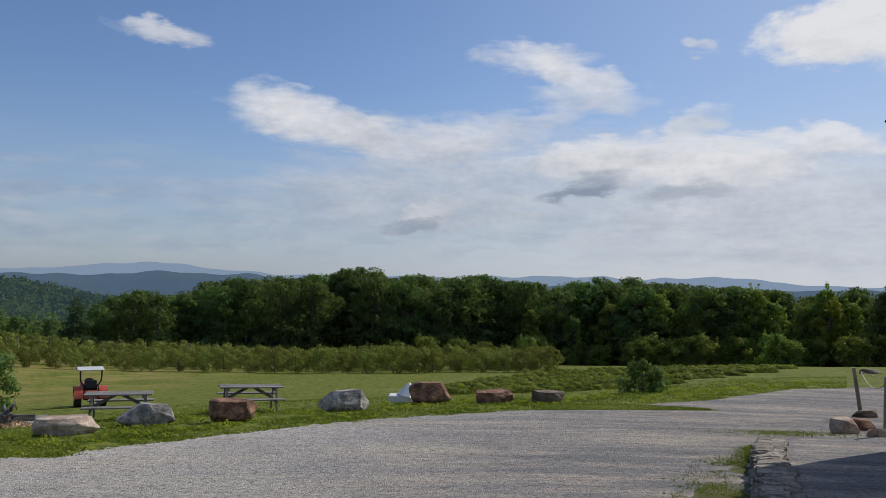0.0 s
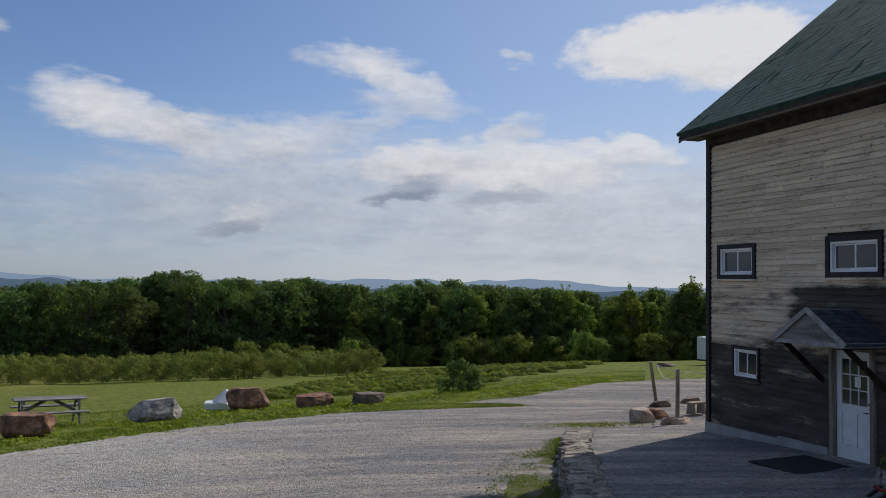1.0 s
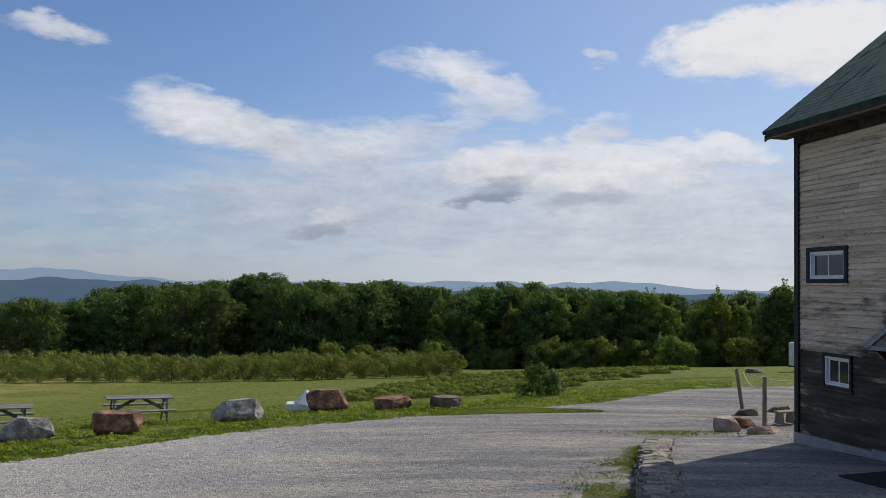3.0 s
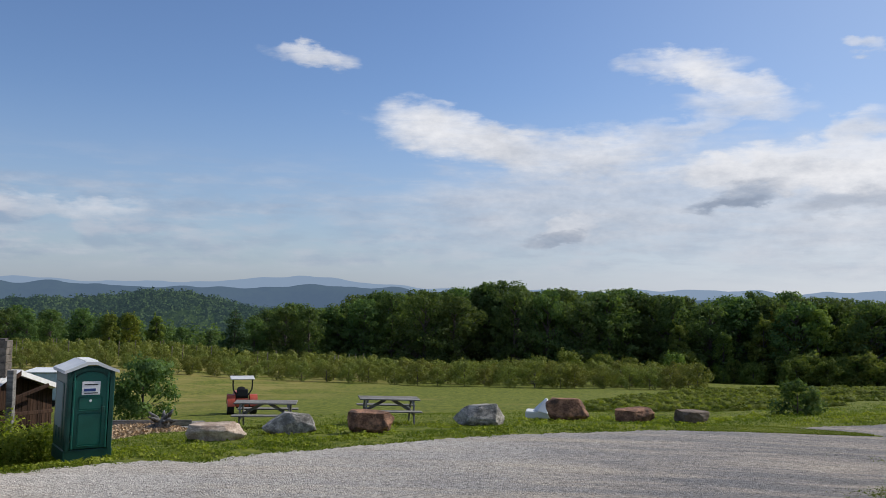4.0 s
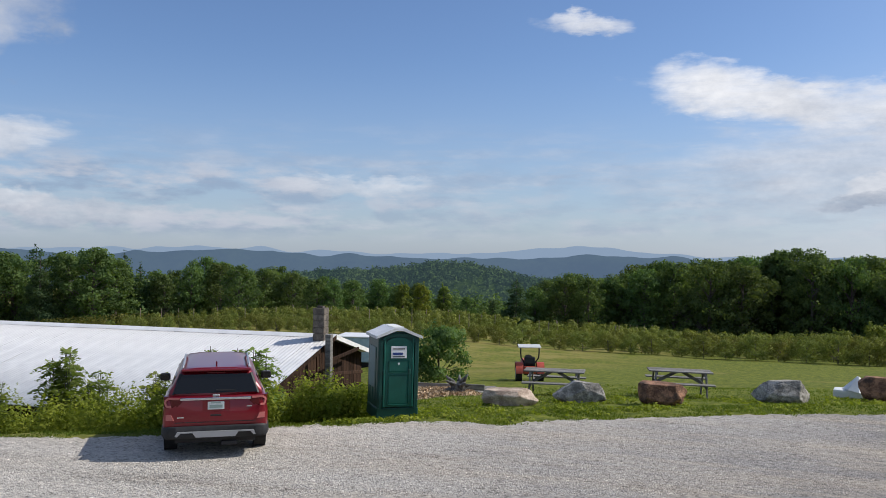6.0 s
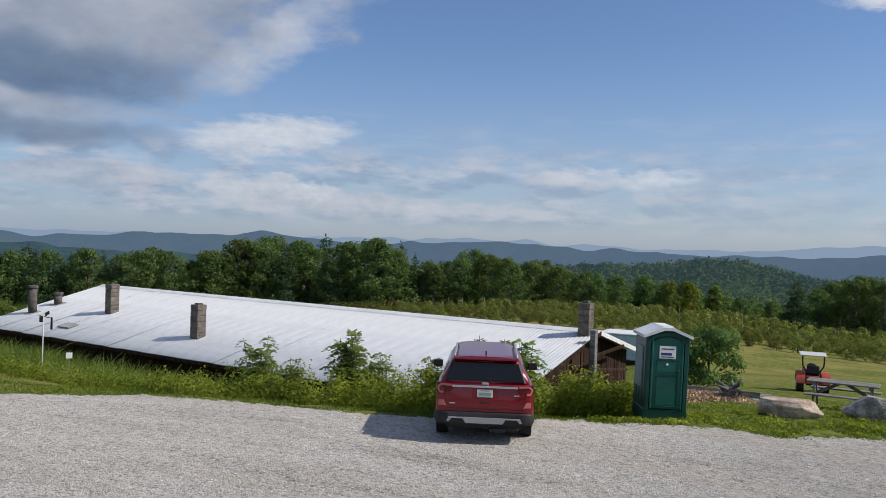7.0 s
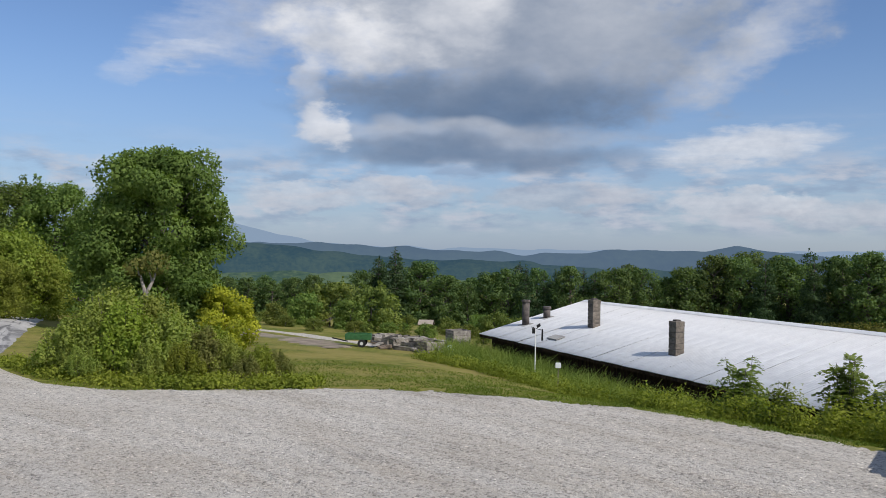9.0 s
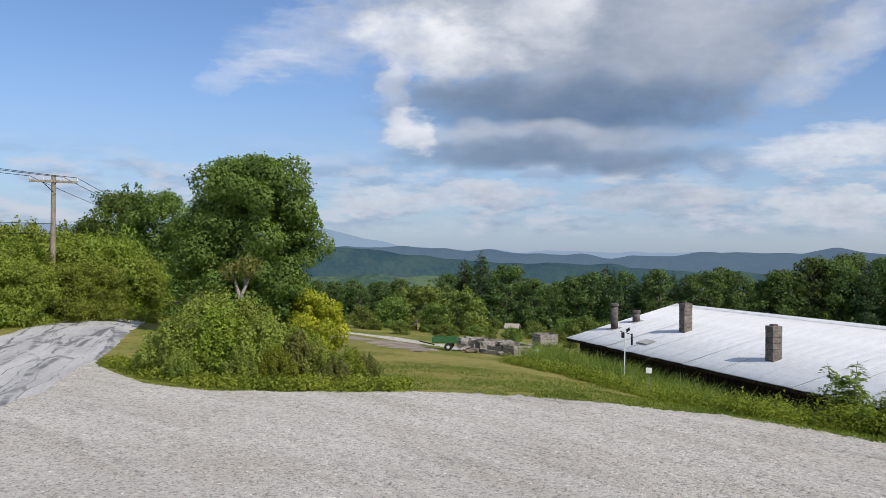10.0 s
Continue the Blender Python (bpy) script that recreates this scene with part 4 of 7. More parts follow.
part("back_wall", boxed(BL - 0.4, 0.14, EAVE_Z, BL / 2, BW - 0.07, EAVE_Z / 2), SIDING, barn)
part("floor", boxed(BL - 0.4, BW - 0.4, 0.12, BL / 2, BW / 2, 0.2), GREY_WOOD, barn)
part("foundation", prism([(0.03, -0.4), (0.03, 0.42), (2.6, 0.46), (2.6, 0.52), (4.05, 0.54), (4.05, -0.4)], 0.12, "y", -0.05), CONCRETE, barn, "grey concrete sill")
part("corner_board", boxed(0.14, 0.16, 7.0, 0.1, -0.01, 3.74), BLACK_TRIM, barn, "black corner board")
part("soffit", boxed(BL + 0.78, 0.52, 0.05, BL / 2 + 0.01, -0.27, 7.36), WORN_FASCIA, barn)
part("fascia", boxed(BL + 0.78, 0.05, 0.15, BL / 2 + 0.01, -0.555, 7.40, 0.01), WORN_FASCIA, barn, "rotten dark fascia board")
part("moulding", boxed(BL + 0.78, 0.035, 0.045, BL / 2 + 0.01, -0.59, 7.31, 0.008), EARTH, barn, "brown weathered strip below the fascia")
part("frieze", boxed(BL, 0.06, 0.2, BL / 2, -0.05, 7.26, 0.01), WORN_FASCIA, barn)
slope = math.atan(PITCH)
run = BW / 2 + 0.6
for side in (0, 1):
    c, s = math.cos(slope), math.sin(slope)
    length = run / c
    m = pose(BL / 2 + 0.01, BW / 2, ridge_z + 0.02) @ (pose(0, 0, 0) if side == 0 else pose(0, 0, 0, 0, 0, 180)) @ pose(0, 0, 0, math.degrees(slope)) @ pose(0, -length / 2, 0.02)
    bm = box(bmesh.new(), BL + 0.88, length, 0.08, m)
    part("roof_slope", bm, SHINGLE, barn)
part("rake_board", prism([(-0.58, EAVE_Z - 0.64), (-0.58, EAVE_Z - 0.5), (BW / 2, ridge_z - 0.0), (BW + 0.58, EAVE_Z - 0.5), (BW + 0.58, EAVE_Z - 0.64), (BW / 2, ridge_z - 0.18)], 0.06, "x", -0.38), WORN_FASCIA, barn)


def sash(x0, x1, z0, z1, name, lights=2, trim=0.1):
    """A sliding window: black casing, white frame, sashes and panes."""
    w = tagged(new(name), "white-framed sliding window with black casing", "window", kind="structure")
    w.matrix_world = BARN
    for lo, hi, top in ((x0, x0 + trim, 0), (x1 - trim, x1, 0)):
        part("casing", boxed(trim, 0.09, z1 - z0, (lo + hi) / 2, -0.035, (z0 + z1) / 2, 0.008), BLACK_TRIM, w)
    for z in (z0 + trim / 2, z1 - trim / 2):
        part("casing", boxed(x1 - x0 - 2 * trim, 0.09, trim, (x0 + x1) / 2, -0.035, z, 0.008), BLACK_TRIM, w)
    a, b, lo, hi = x0 + trim, x1 - trim, z0 + trim, z1 - trim
    bm = bmesh.new()
    for x in (a + 0.025, b - 0.025):
        box(bm, 0.05, 0.1, hi - lo, pose(x, 0.0, (lo + hi) / 2), 0.006)
    for z in (lo + 0.025, hi - 0.025):
        box(bm, b - a - 0.1, 0.1, 0.05, pose((a + b) / 2, 0.0, z), 0.006)
    part("window_frame", bm, WHITE_VINYL, w)
    for k in range(lights):
        u0, u1 = a + 0.05 + (b - a - 0.1) * k / lights, a + 0.05 + (b - a - 0.1) * (k + 1) / lights
        bm = bmesh.new()
        y = 0.0 if k % 2 else 0.03
        for x in (u0 + 0.018, u1 - 0.018):
            box(bm, 0.036, 0.03, hi - lo - 0.1, pose(x, y, (lo + hi) / 2), 0.004)
        for z in (lo + 0.068, hi - 0.068):
            box(bm, u1 - u0 - 0.072, 0.03, 0.036, pose((u0 + u1) / 2, y, z), 0.004)
        s = part("sash", bm, WHITE_VINYL, w)
        part("pane", boxed(u1 - u0 - 0.07, 0.006, hi - lo - 0.17, (u0 + u1) / 2, y, (lo + hi) / 2), GLASS, s)
    part("window_sill", boxed(x1 - x0 + 0.06, 0.1, 0.05, (x0 + x1) / 2, -0.05, z0 - 0.02, 0.008), SIDING, w)
    return w


sash(0.45, 1.83, 3.87, 4.69, "window_1", 2, 0.1)
sash(3.97, 5.40, 3.89, 4.72, "window_2", 2, 0.11)
sash(1.00, 1.96, 1.57, 2.34, "window_3", 2, 0.07)

door = tagged(new("door_1"), "white panelled entrance door with nine small panes, closed", "door", kind="structure")
door.matrix_world = BARN
DX, DZ = 4.64, 0.40
for x in (4.13, 5.15):
    part("jamb", boxed(0.1, 0.14, 2.2, x, -0.03, 1.42, 0.008), POST_WOOD, door, "pale timber door casing")
part("lintel", boxed(1.12, 0.14, 0.1, DX, -0.03, 2.55, 0.008), POST_WOOD, door)
part("threshold", boxed(0.92, 0.16, 0.06, DX, -0.02, 0.37, 0.01), GREY_WOOD, door)
bm = bmesh.new()
for x in (DX - 0.385, DX + 0.385):
    box(bm, 0.13, 0.045, 2.08, pose(x, 0.02, DZ + 1.04))
for z, h in ((DZ + 0.13, 0.26), (DZ + 0.98, 0.16), (DZ + 2.0, 0.16)):
    box(bm, 0.64, 0.045, h, pose(DX, 0.02, z))
box(bm, 0.12, 0.045, 0.64, pose(DX, 0.02, DZ + 0.58))
part("door_leaf", bm, WHITE_PAINT, door)
for x in (DX - 0.19, DX + 0.19):
    part("door_panel", boxed(0.27, 0.03, 0.65, x, 0.025, DZ + 0.58, 0.02), WHITE_PAINT, door)
for i in range(3):
    for j in range(3):
        part("pane", boxed(0.19, 0.008, 0.26, DX - 0.205 + 0.205 * i, 0.02, DZ + 1.2 + 0.285 * j), GLASS, door)
for i in (1, 2):
    part("glazing_bar", boxed(0.022, 0.03, 0.86, DX - 0.307 + 0.205 * i, 0.01, DZ + 1.49), WHITE_PAINT, door)
    part("glazing_bar", boxed(0.63, 0.026, 0.022, DX, 0.012, DZ + 1.06 + 0.285 * i), WHITE_PAINT, door)
part("notice", boxed(0.15, 0.004, 0.2, DX + 0.08, 0.008, DZ + 1.5), SIGN_WHITE, door, "small white notice behind the glass")
handle = part("door_handle", roded((DX + 0.39, -0.05, DZ + 0.95), (DX + 0.27, -0.06, DZ + 0.95), 0.011), BLACK_METAL, door)
part("lock", roded((DX + 0.39, 0.0, DZ + 1.12), (DX + 0.39, -0.03, DZ + 1.12), 0.025, None, 12), BLACK_METAL, door)

# the gabled hood over the door
hood = thing("door_hood", BARN, "small gabled porch hood with slate-grey shingles and white trim", "porch hood")
hx, hz, half, rise, deep = 4.64, 2.68, 0.92, 0.6, 1.05
for sgn in (-1, 1):
    m = pose(hx, -deep / 2, hz + rise) @ pose(0, 0, 0, 0, sgn * math.degrees(math.atan2(rise, half)))
    long = math.hypot(rise, half) + 0.06
    part("roof_board", box(bmesh.new(), long, deep + 0.1, 0.03, m @ pose(sgn * long / 2, 0, 0)), GREY_WOOD, hood)
    for row in range(8):
        for col in range(5):
            bm = box(bmesh.new(), 0.16, 0.215, 0.012, m @ pose(sgn * (long - 0.06 - row * 0.138), -deep / 2 - 0.03 + 0.115 + col * 0.222 + (0.06 if row % 2 else 0) - 0.03, 0.024 + 0.002 * (row % 2)) @ pose(0, 0, 0, 0, sgn * -4))
            part("shingle", bm, DARK_SHINGLE, hood)
    part("rake_trim", barred((hx + sgn * (half + 0.04), -deep - 0.06, hz - 0.03), (hx, -deep - 0.06, hz + rise), 0.03, 0.1), WORN_WHITE, hood, "worn white rake trim")
    part("eave_trim", boxed(0.03, deep, 0.09, hx + sgn * (half + 0.02), -deep / 2, hz - 0.02), WORN_WHITE, hood)
    part("brace", barred((hx + sgn * 0.78, -deep + 0.1, hz - 0.06), (hx + sgn * 0.78, -0.02, hz - 0.85), 0.09, 0.09, 0.008), BROWN_WOOD, hood, "dark timber brace")
    part("side_beam", boxed(0.09, deep, 0.1, hx + sgn * 0.78, -deep / 2, hz - 0.05), BROWN_WOOD, hood)
part("gable_board", prism([(hx - half + 0.02, hz), (hx + half - 0.02, hz), (hx, hz + rise - 0.04)], 0.03, "y", -deep), GREY_WOOD, hood)
part("gable_beam", boxed(2 * half, 0.05, 0.08, hx, -deep - 0.02, hz - 0.03), WORN_WHITE, hood)

# sign and lamp on the wall
sign = thing("wall_sign", BARN, "white rectangular tasting room sign with dark lettering on the wall", "sign")
part("board", boxed(0.5, 0.03, 0.66, 6.23, -0.075, 2.19, 0.004), SIGN_WHITE, sign)


def words(text, size, x, y, z, parent, material, bold=0.0):
    curve = bpy.data.curves.new("lettering", "FONT")
    curve.body, curve.size, curve.extrude, curve.offset, curve.align_x = text, size, 0.002, bold, "CENTER"
    made = bpy.data.objects.new("lettering", curve)
    mesh = bpy.data.meshes.new_from_object(made)
    bpy.data.objects.remove(made)
    mesh.materials.append(material)
    ob = new("lettering", mesh)
    ob.parent = parent
    ob.matrix_basis = pose(x, y, z, 90)
    return ob


words("TASTING ROOM", 0.058, 6.23, -0.094, 2.0, sign, SIGN_INK)
words("RETAIL STORE", 0.058, 6.23, -0.094, 1.93, sign, SIGN_INK)
for z, w in ((2.43, 0.3), (2.375, 0.36)):
    part("logo", boxed(w, 0.006, 0.035, 6.23, -0.092, z, 0.002), SIGN_INK, sign)
part("emblem", roded((6.1, -0.089, 2.24), (6.1, -0.094, 2.24), 0.045, None, 14), SIGN_INK, sign)
for z in (2.27, 2.21):
    part("bar", boxed(0.22, 0.006, 0.028, 6.3, -0.092, z), SIGN_BLUE, sign)
lamp = thing("wall_floodlight", BARN @ pose(6.62, -0.08, 3.2), "small white floodlight fixed high on the barn wall", "floodlight")
part("bracket", boxed(0.1, 0.08, 0.1, 0.05, 0.03, 0.08, 0.01), WHITE_VINYL, lamp)
part("head", rod(bmesh.new(), (0, -0.02, 0.06), (-0.12, -0.16, -0.1), 0.045, 0.075, 12), WHITE_VINYL, lamp)
part("conduit", boxed(1.6, 0.03, 0.03, 0.9, 0.06, -0.28), WHITE_VINYL, lamp)

# ---- terrace in front of the barn, and its dry stone wall ----


def terrace_z(y):
    return lin(y, (-6, 11, 14.5, 16.5, 18.6, 20.5, 21.5), (0.5, 0.46, 0.4, 0.3, 0.16, 0.05, -0.03))


def wall_line(y):
    return lin(y, (-6, 9, 12, 14, 16.8, 18.6, 21.5), (3.4, 4.4, 5.15, 5.75, 6.75, 7.5, 9.6))


bm = bmesh.new()
strip = []
for k in range(60):
    y = -6 + 27.5 * k / 59
    x0, x1 = wall_line(y), 13.4 + max(0, y - 18.6) * 0.3
    strip.append([bm.verts.new((x0 + (x1 - x0) * j / 16, y, terrace_z(y) + 0.012 * noise.noise((x0 + j, y, 0)))) for j in range(17)])
for a, b in zip(strip, strip[1:]):
    for j in range(16):
        bm.faces.new((a[j], a[j + 1], b[j + 1], b[j]))
    foot_a, foot_b = (bm.verts.new((v.co.x - 0.05, v.co.y, -0.2)) for v in (a[0], b[0]))
    bm.faces.new((foot_a, a[0], b[0], foot_b))
smooth(tagged(part("pavement", bm, TERRACE_GRAVEL), "raised grey gravel terrace in the barn's shade", "gravel terrace", kind="structure"))

ribbon("grass_verge", [(wall_line(y) - 0.12, y) for y in (9.5, 11, 13, 15, 17, 18.6)], [(wall_line(y) - w, y) for y, w in ((9.5, 1.7), (11, 1.9), (13, 1.9), (15, 1.5), (17, 0.9), (18.6, 0.35))], VERGE, 0.025, "worn brownish grass strip below the stone wall", "grass strip", 0.35, 90, 6)
ribbon("grass_tongue", [polar(-6.5, 23.6), polar(-9, 23.9), polar(-12, 24.3), polar(-15, 24.8), polar(-18.5, 25.4)], [polar(-6.5, 24.6), polar(-9, 25.0), polar(-12, 25.6), polar(-15, 25.7), polar(-18.5, 25.6)], TURF, 0.03, "thin tongue of grass between the lot and the drive", "grass strip", 0.25, 90, 6)
stone_wall = thing("stone_wall", pose(0, 0, 0), "low dry-laid retaining wall of flat fieldstones", "stone wall")
rng = np.random.default_rng(11)
stones = []
for k in range(5):
    bm = box(bmesh.new(), 1, 1, 1, Matrix.Identity(4), 0.16, 2)
    for v in bm.verts:
        v.co += Vector(rng.normal(size=3)) * 0.075
    stones.append(part("stone", bm, WALL_STONE, stone_wall))
placed = 0
y = 18.75
while y > 8.5:
    for layer in range(4):
        for row in ((0, 1) if layer == 3 else (0,)):
            src = stones[placed % 5]
            ob = src if placed < 5 else src.copy()
            if placed >= 5:
                scene.collection.objects.link(ob)
            placed += 1
            x = wall_line(y) - 0.2 + 0.24 * row + 0.03 * (3 - layer) * -1 + rng.normal() * 0.035
            h = terrace_z(y)
            z = -0.02 + (h + 0.06) * (layer + 0.5) / 4 + (0.02 * rng.random() if layer == 3 else 0)
            ob.matrix_basis = pose(x, y + rng.normal() * 0.03, z, rng.normal() * 5, rng.normal() * 5, -20 + rng.normal() * 14) @ Matrix.Diagonal((0.28 + 0.1 * rng.random(), 0.2 + 0.16 * rng.random(), (h + 0.14) / 4 * rng.uniform(0.8, 1.35), 1))
    y -= 0.24

# ---- the long low shed ----
SHED = pose(-17.6, 24.3, 0, 0, 0, math.degrees(math.atan2(-0.22, -0.976)))   # x along the ridge, away from the gable; y to the camera's side
SL, SW, SF, RZ, SS = 29.5, 6.93, 4.1, 0.75, 0.255
shed = thing("shed", SHED, "long low brown plank shed with white corrugated metal roof", "shed")
FLOOR_Z = -2.9
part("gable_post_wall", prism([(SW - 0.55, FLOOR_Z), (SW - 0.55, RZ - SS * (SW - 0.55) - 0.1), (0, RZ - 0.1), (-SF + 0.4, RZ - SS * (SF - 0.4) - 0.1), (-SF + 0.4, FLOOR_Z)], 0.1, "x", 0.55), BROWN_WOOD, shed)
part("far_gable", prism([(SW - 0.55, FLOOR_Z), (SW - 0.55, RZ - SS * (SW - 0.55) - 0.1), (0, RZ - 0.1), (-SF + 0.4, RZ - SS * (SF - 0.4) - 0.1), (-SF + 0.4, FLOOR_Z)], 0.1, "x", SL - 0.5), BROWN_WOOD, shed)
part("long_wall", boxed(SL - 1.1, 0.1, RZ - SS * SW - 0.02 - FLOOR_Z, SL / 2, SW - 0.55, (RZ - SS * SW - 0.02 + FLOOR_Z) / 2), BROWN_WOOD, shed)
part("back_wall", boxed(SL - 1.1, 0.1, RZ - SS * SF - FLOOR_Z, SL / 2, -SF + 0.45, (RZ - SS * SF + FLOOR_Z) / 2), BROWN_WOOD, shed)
# vertical planks on the gable
rng = np.random.default_rng(5)
y = -SF + 0.5
while y < SW - 0.6:
    w = rng.uniform(0.16, 0.24)
    top = RZ - SS * (y + w / 2 if y > 0 else -(y + w / 2)) - 0.12
    if not (0.6 < y < 1.5):
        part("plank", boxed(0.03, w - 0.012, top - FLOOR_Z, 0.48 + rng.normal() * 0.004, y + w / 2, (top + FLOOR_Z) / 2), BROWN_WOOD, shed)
    y += w
part("fascia", barred((0.02, SW, RZ - SS * SW - 0.08), (0.02, 0, RZ - 0.08), 0.04, 0.14), BROWN_WOOD, shed)
part("fascia", barred((0.02, -SF, RZ - SS * SF - 0.08), (0.02, 0, RZ - 0.08), 0.04, 0.16), WHITE_PAINT, shed)
part("eave_board", boxed(SL, 0.04, 0.14, SL / 2, SW - 0.05, RZ - SS * SW - 0.1), BROWN_WOOD, shed)


def ribbed(width, length, sgn):
    """A sheet of corrugated roofing, ribs down the slope."""
    bm = bmesh.new()
    n = 20
    tops = []
    for k in range(n + 1):
        x = width * k / n
        h = 0.01 * math.cos(2 * math.pi * k / 4)
        tops.append([bm.verts.new((x, sgn * s * length, -SS * s * length + h + d)) for s in (0.0, 0.5, 1.0) for d in (0.0, -0.025)])
    for a, b in zip(tops, tops[1:]):
        for i, j in ((0, 2), (2, 4)):
            bm.faces.new((a[i], b[i], b[j], a[j]))
            bm.faces.new((a[i + 1], a[j + 1], b[j + 1], b[i + 1]))
        bm.faces.new((a[4], b[4], b[5], a[5]))
        bm.faces.new((a[0], a[1], b[1], b[0]))
    bmesh.ops.recalc_face_normals(bm, faces=bm.faces)
    return bm


PANEL = 0.72
for length, sgn in ((SW, 1), (SF, -1)):
    first = part("roof_panel", ribbed(PANEL, length, sgn), ROOF_WHITE, shed)
    smooth(first)
    for k in range(1, 41):
        ob = first.copy()
        scene.collection.objects.link(ob)
        ob.matrix_basis = pose(k * PANEL, 0, RZ + (0.003 if k % 2 else 0) + 0.002 * noise.noise((k * 0.9, 0, 0)), 0.25 * noise.noise((k * 1.3, 2, 0)))
    first.matrix_basis = pose(0, 0, RZ)
part("ridge_cap", prism([(-0.34, -0.105), (0, 0.0), (0.34, -0.105), (0, -0.03)], SL, "x", SL / 2), ROOF_WHITE, shed).matrix_basis = pose(0, 0, RZ + 0.03)
part("roof_hatch", boxed(0.9, 0.55, 0.05, 23.6, 5.68, RZ - SS * 5.68 + 0.05, 0.01, -14.3), CONCRETE, shed, "grey roof patch")


def block_chimney(s, k, top_z, wide, label):
    """A square chimney of coursed blocks with a cap course."""
    base = RZ - SS * k - 0.25
    root = thing("chimney", SHED @ pose(s, k, base), label, "chimney", "shed chimneys")
    h = top_z - base
    n = max(3, int(h / 0.2))
    for i in range(n):
        part("block_course", boxed(wide + (0.02 if i == n - 1 else 0), wide, h / n - 0.008, 0, 0, h * (i + 0.5) / n, 0.012, rz=(1.0 if i % 2 else -0.6)), BLOCK, root)
    part("flue", boxed(wide * 0.5, wide * 0.5, h + 0.06, 0, 0, (h + 0.06) / 2), FLUE, root)
    return root


block_chimney(15.55, 4.95, 0.83, 0.45, "square brown block chimney on the white roof")
block_chimney(23.45, 3.55, 1.2, 0.46, "square brown block chimney on the white roof")
block_chimney(0.42, 0.45, 1.74, 0.42, "dark block chimney beside the gable post")


def flue_pipe(s, k, top_z, radius):
    base = RZ - SS * k - 0.1
    root = thing("flue_pipe", SHED @ pose(s, k, base), "round sooty metal flue with a flat cap", "flue", "shed flues")
    h = top_z - base
    smooth(part("pipe", roded((0, 0, 0), (0, 0, h - 0.12), radius, None, 16), FLUE, root))
    part("cap", rod(bmesh.new(), (0, 0, h - 0.12), (0, 0, h), radius * 1.25, radius * 1.15, 16), FLUE, root)
    part("flashing", boxed(radius * 3.2, radius * 3.2, 0.03, 0, 0, 0.11, 0.005, -14.3), CONCRETE, root)


flue_pipe(28.2, 4.75, 0.9, 0.2)
flue_pipe(28.3, 3.35, 0.52, 0.2)

# ---- clapboards, set course by course round the openings ----
rng = np.random.default_rng(8)
COURSE = 0.122


board_mesh = {}
for key, mat_used in (("bare", SIDING),):
    bm = prism([(-0.004, 0.0), (-0.046, 0.0), (-0.012, COURSE + 0.012), (0.0, COURSE + 0.012)], 1.0, "x", 0.0)
    mesh = bpy.data.meshes.new("clapboard")
    bm.to_mesh(mesh)
    bm.free()
    mesh.materials.append(mat_used)
    board_mesh[key] = mesh
far_boards = bmesh.new()
wall_part = [o for o in barn.children if o.name.startswith("wall")][0]
z = 0.27
while z < 7.1:
    cuts = sorted((o[0], o[1]) for o in OPENINGS if o[2] < z + COURSE * 0.6 and o[3] > z + COURSE * 0.4)
    spans, x = [], 0.17
    for a, b in cuts + [(BL, BL)]:
        if a - x > 0.02:
            spans.append((x, a))
        x = b
    for a, b in spans:
        while a < b - 0.01:
            long = min(b - a, rng.uniform(1.4, 4.2))
            if b - a - long < 0.25:
                long = b - a
            if a > 10:
                long = b - a
                box(far_boards, long, 0.02, COURSE, pose(a + long / 2, -0.015, z + COURSE / 2, 6))
            else:
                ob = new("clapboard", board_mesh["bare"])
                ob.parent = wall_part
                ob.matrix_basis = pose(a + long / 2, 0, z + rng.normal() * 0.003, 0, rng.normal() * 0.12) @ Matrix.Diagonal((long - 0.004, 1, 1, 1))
            a += long
    z += COURSE
tagged(part("clapboard_rest", far_boards, SIDING, barn), kind="stuff")

# roof shingles: the nearest one by one, the rest joined
shingle_bm = prism([(-0.34, 0.0), (0.0, 0.0), (0.0, 0.001), (-0.34, 0.003)], 1.0, "x", 0.0)
mesh = bpy.data.meshes.new("shingle")
shingle_bm.to_mesh(mesh)
shingle_bm.free()
mesh.materials.append(SHINGLE)
near_slope = [o for o in barn.children if o.name.startswith("roof_slope")][0]
rest_bm = bmesh.new()
slope_len = run / math.cos(slope)
courses = int(slope_len / 0.2)
on_roof = pose(-0.43, -0.6, EAVE_Z - PITCH * 0.6 + 0.1, math.degrees(slope))
count = 0
for c in range(courses):
    x = 0.0
    while x < BL + 0.8:
        w = 0.62 * rng.uniform(0.8, 1.25)
        lift = 0.004 if rng.random() > 0.04 else 0.007
        m = on_roof @ pose(x + w / 2, 0.3 + c * 0.2 + rng.normal() * 0.008, lift + rng.random() * 0.001, -0.35)
        if x < 10 and c < 26 and count < 420:
            ob = new("shingle", mesh)
            ob.parent = near_slope
            ob.matrix_basis = m @ Matrix.Diagonal((w - 0.008, 1, 1, 1))
            count += 1
        elif x < 14:
            box(rest_bm, w - 0.008, 0.34, 0.006, m @ pose(0, -0.17, 0.002))
        x += w
for k in range(110):
    long, x = rng.uniform(0.25, 0.75), rng.uniform(0.4, 13.0)
    m = on_roof @ pose(x, rng.uniform(0.4, slope_len - 0.8), 0.006, rng.uniform(0.1, 0.7), 0, rng.normal() * 3)
    box(rest_bm, rng.uniform(0.015, 0.035), long, 0.008, m @ pose(0, 0, 0.008, 0, rng.uniform(-18, 18)))
tagged(part("shingle_rest", rest_bm, SHINGLE, barn), kind="stuff")

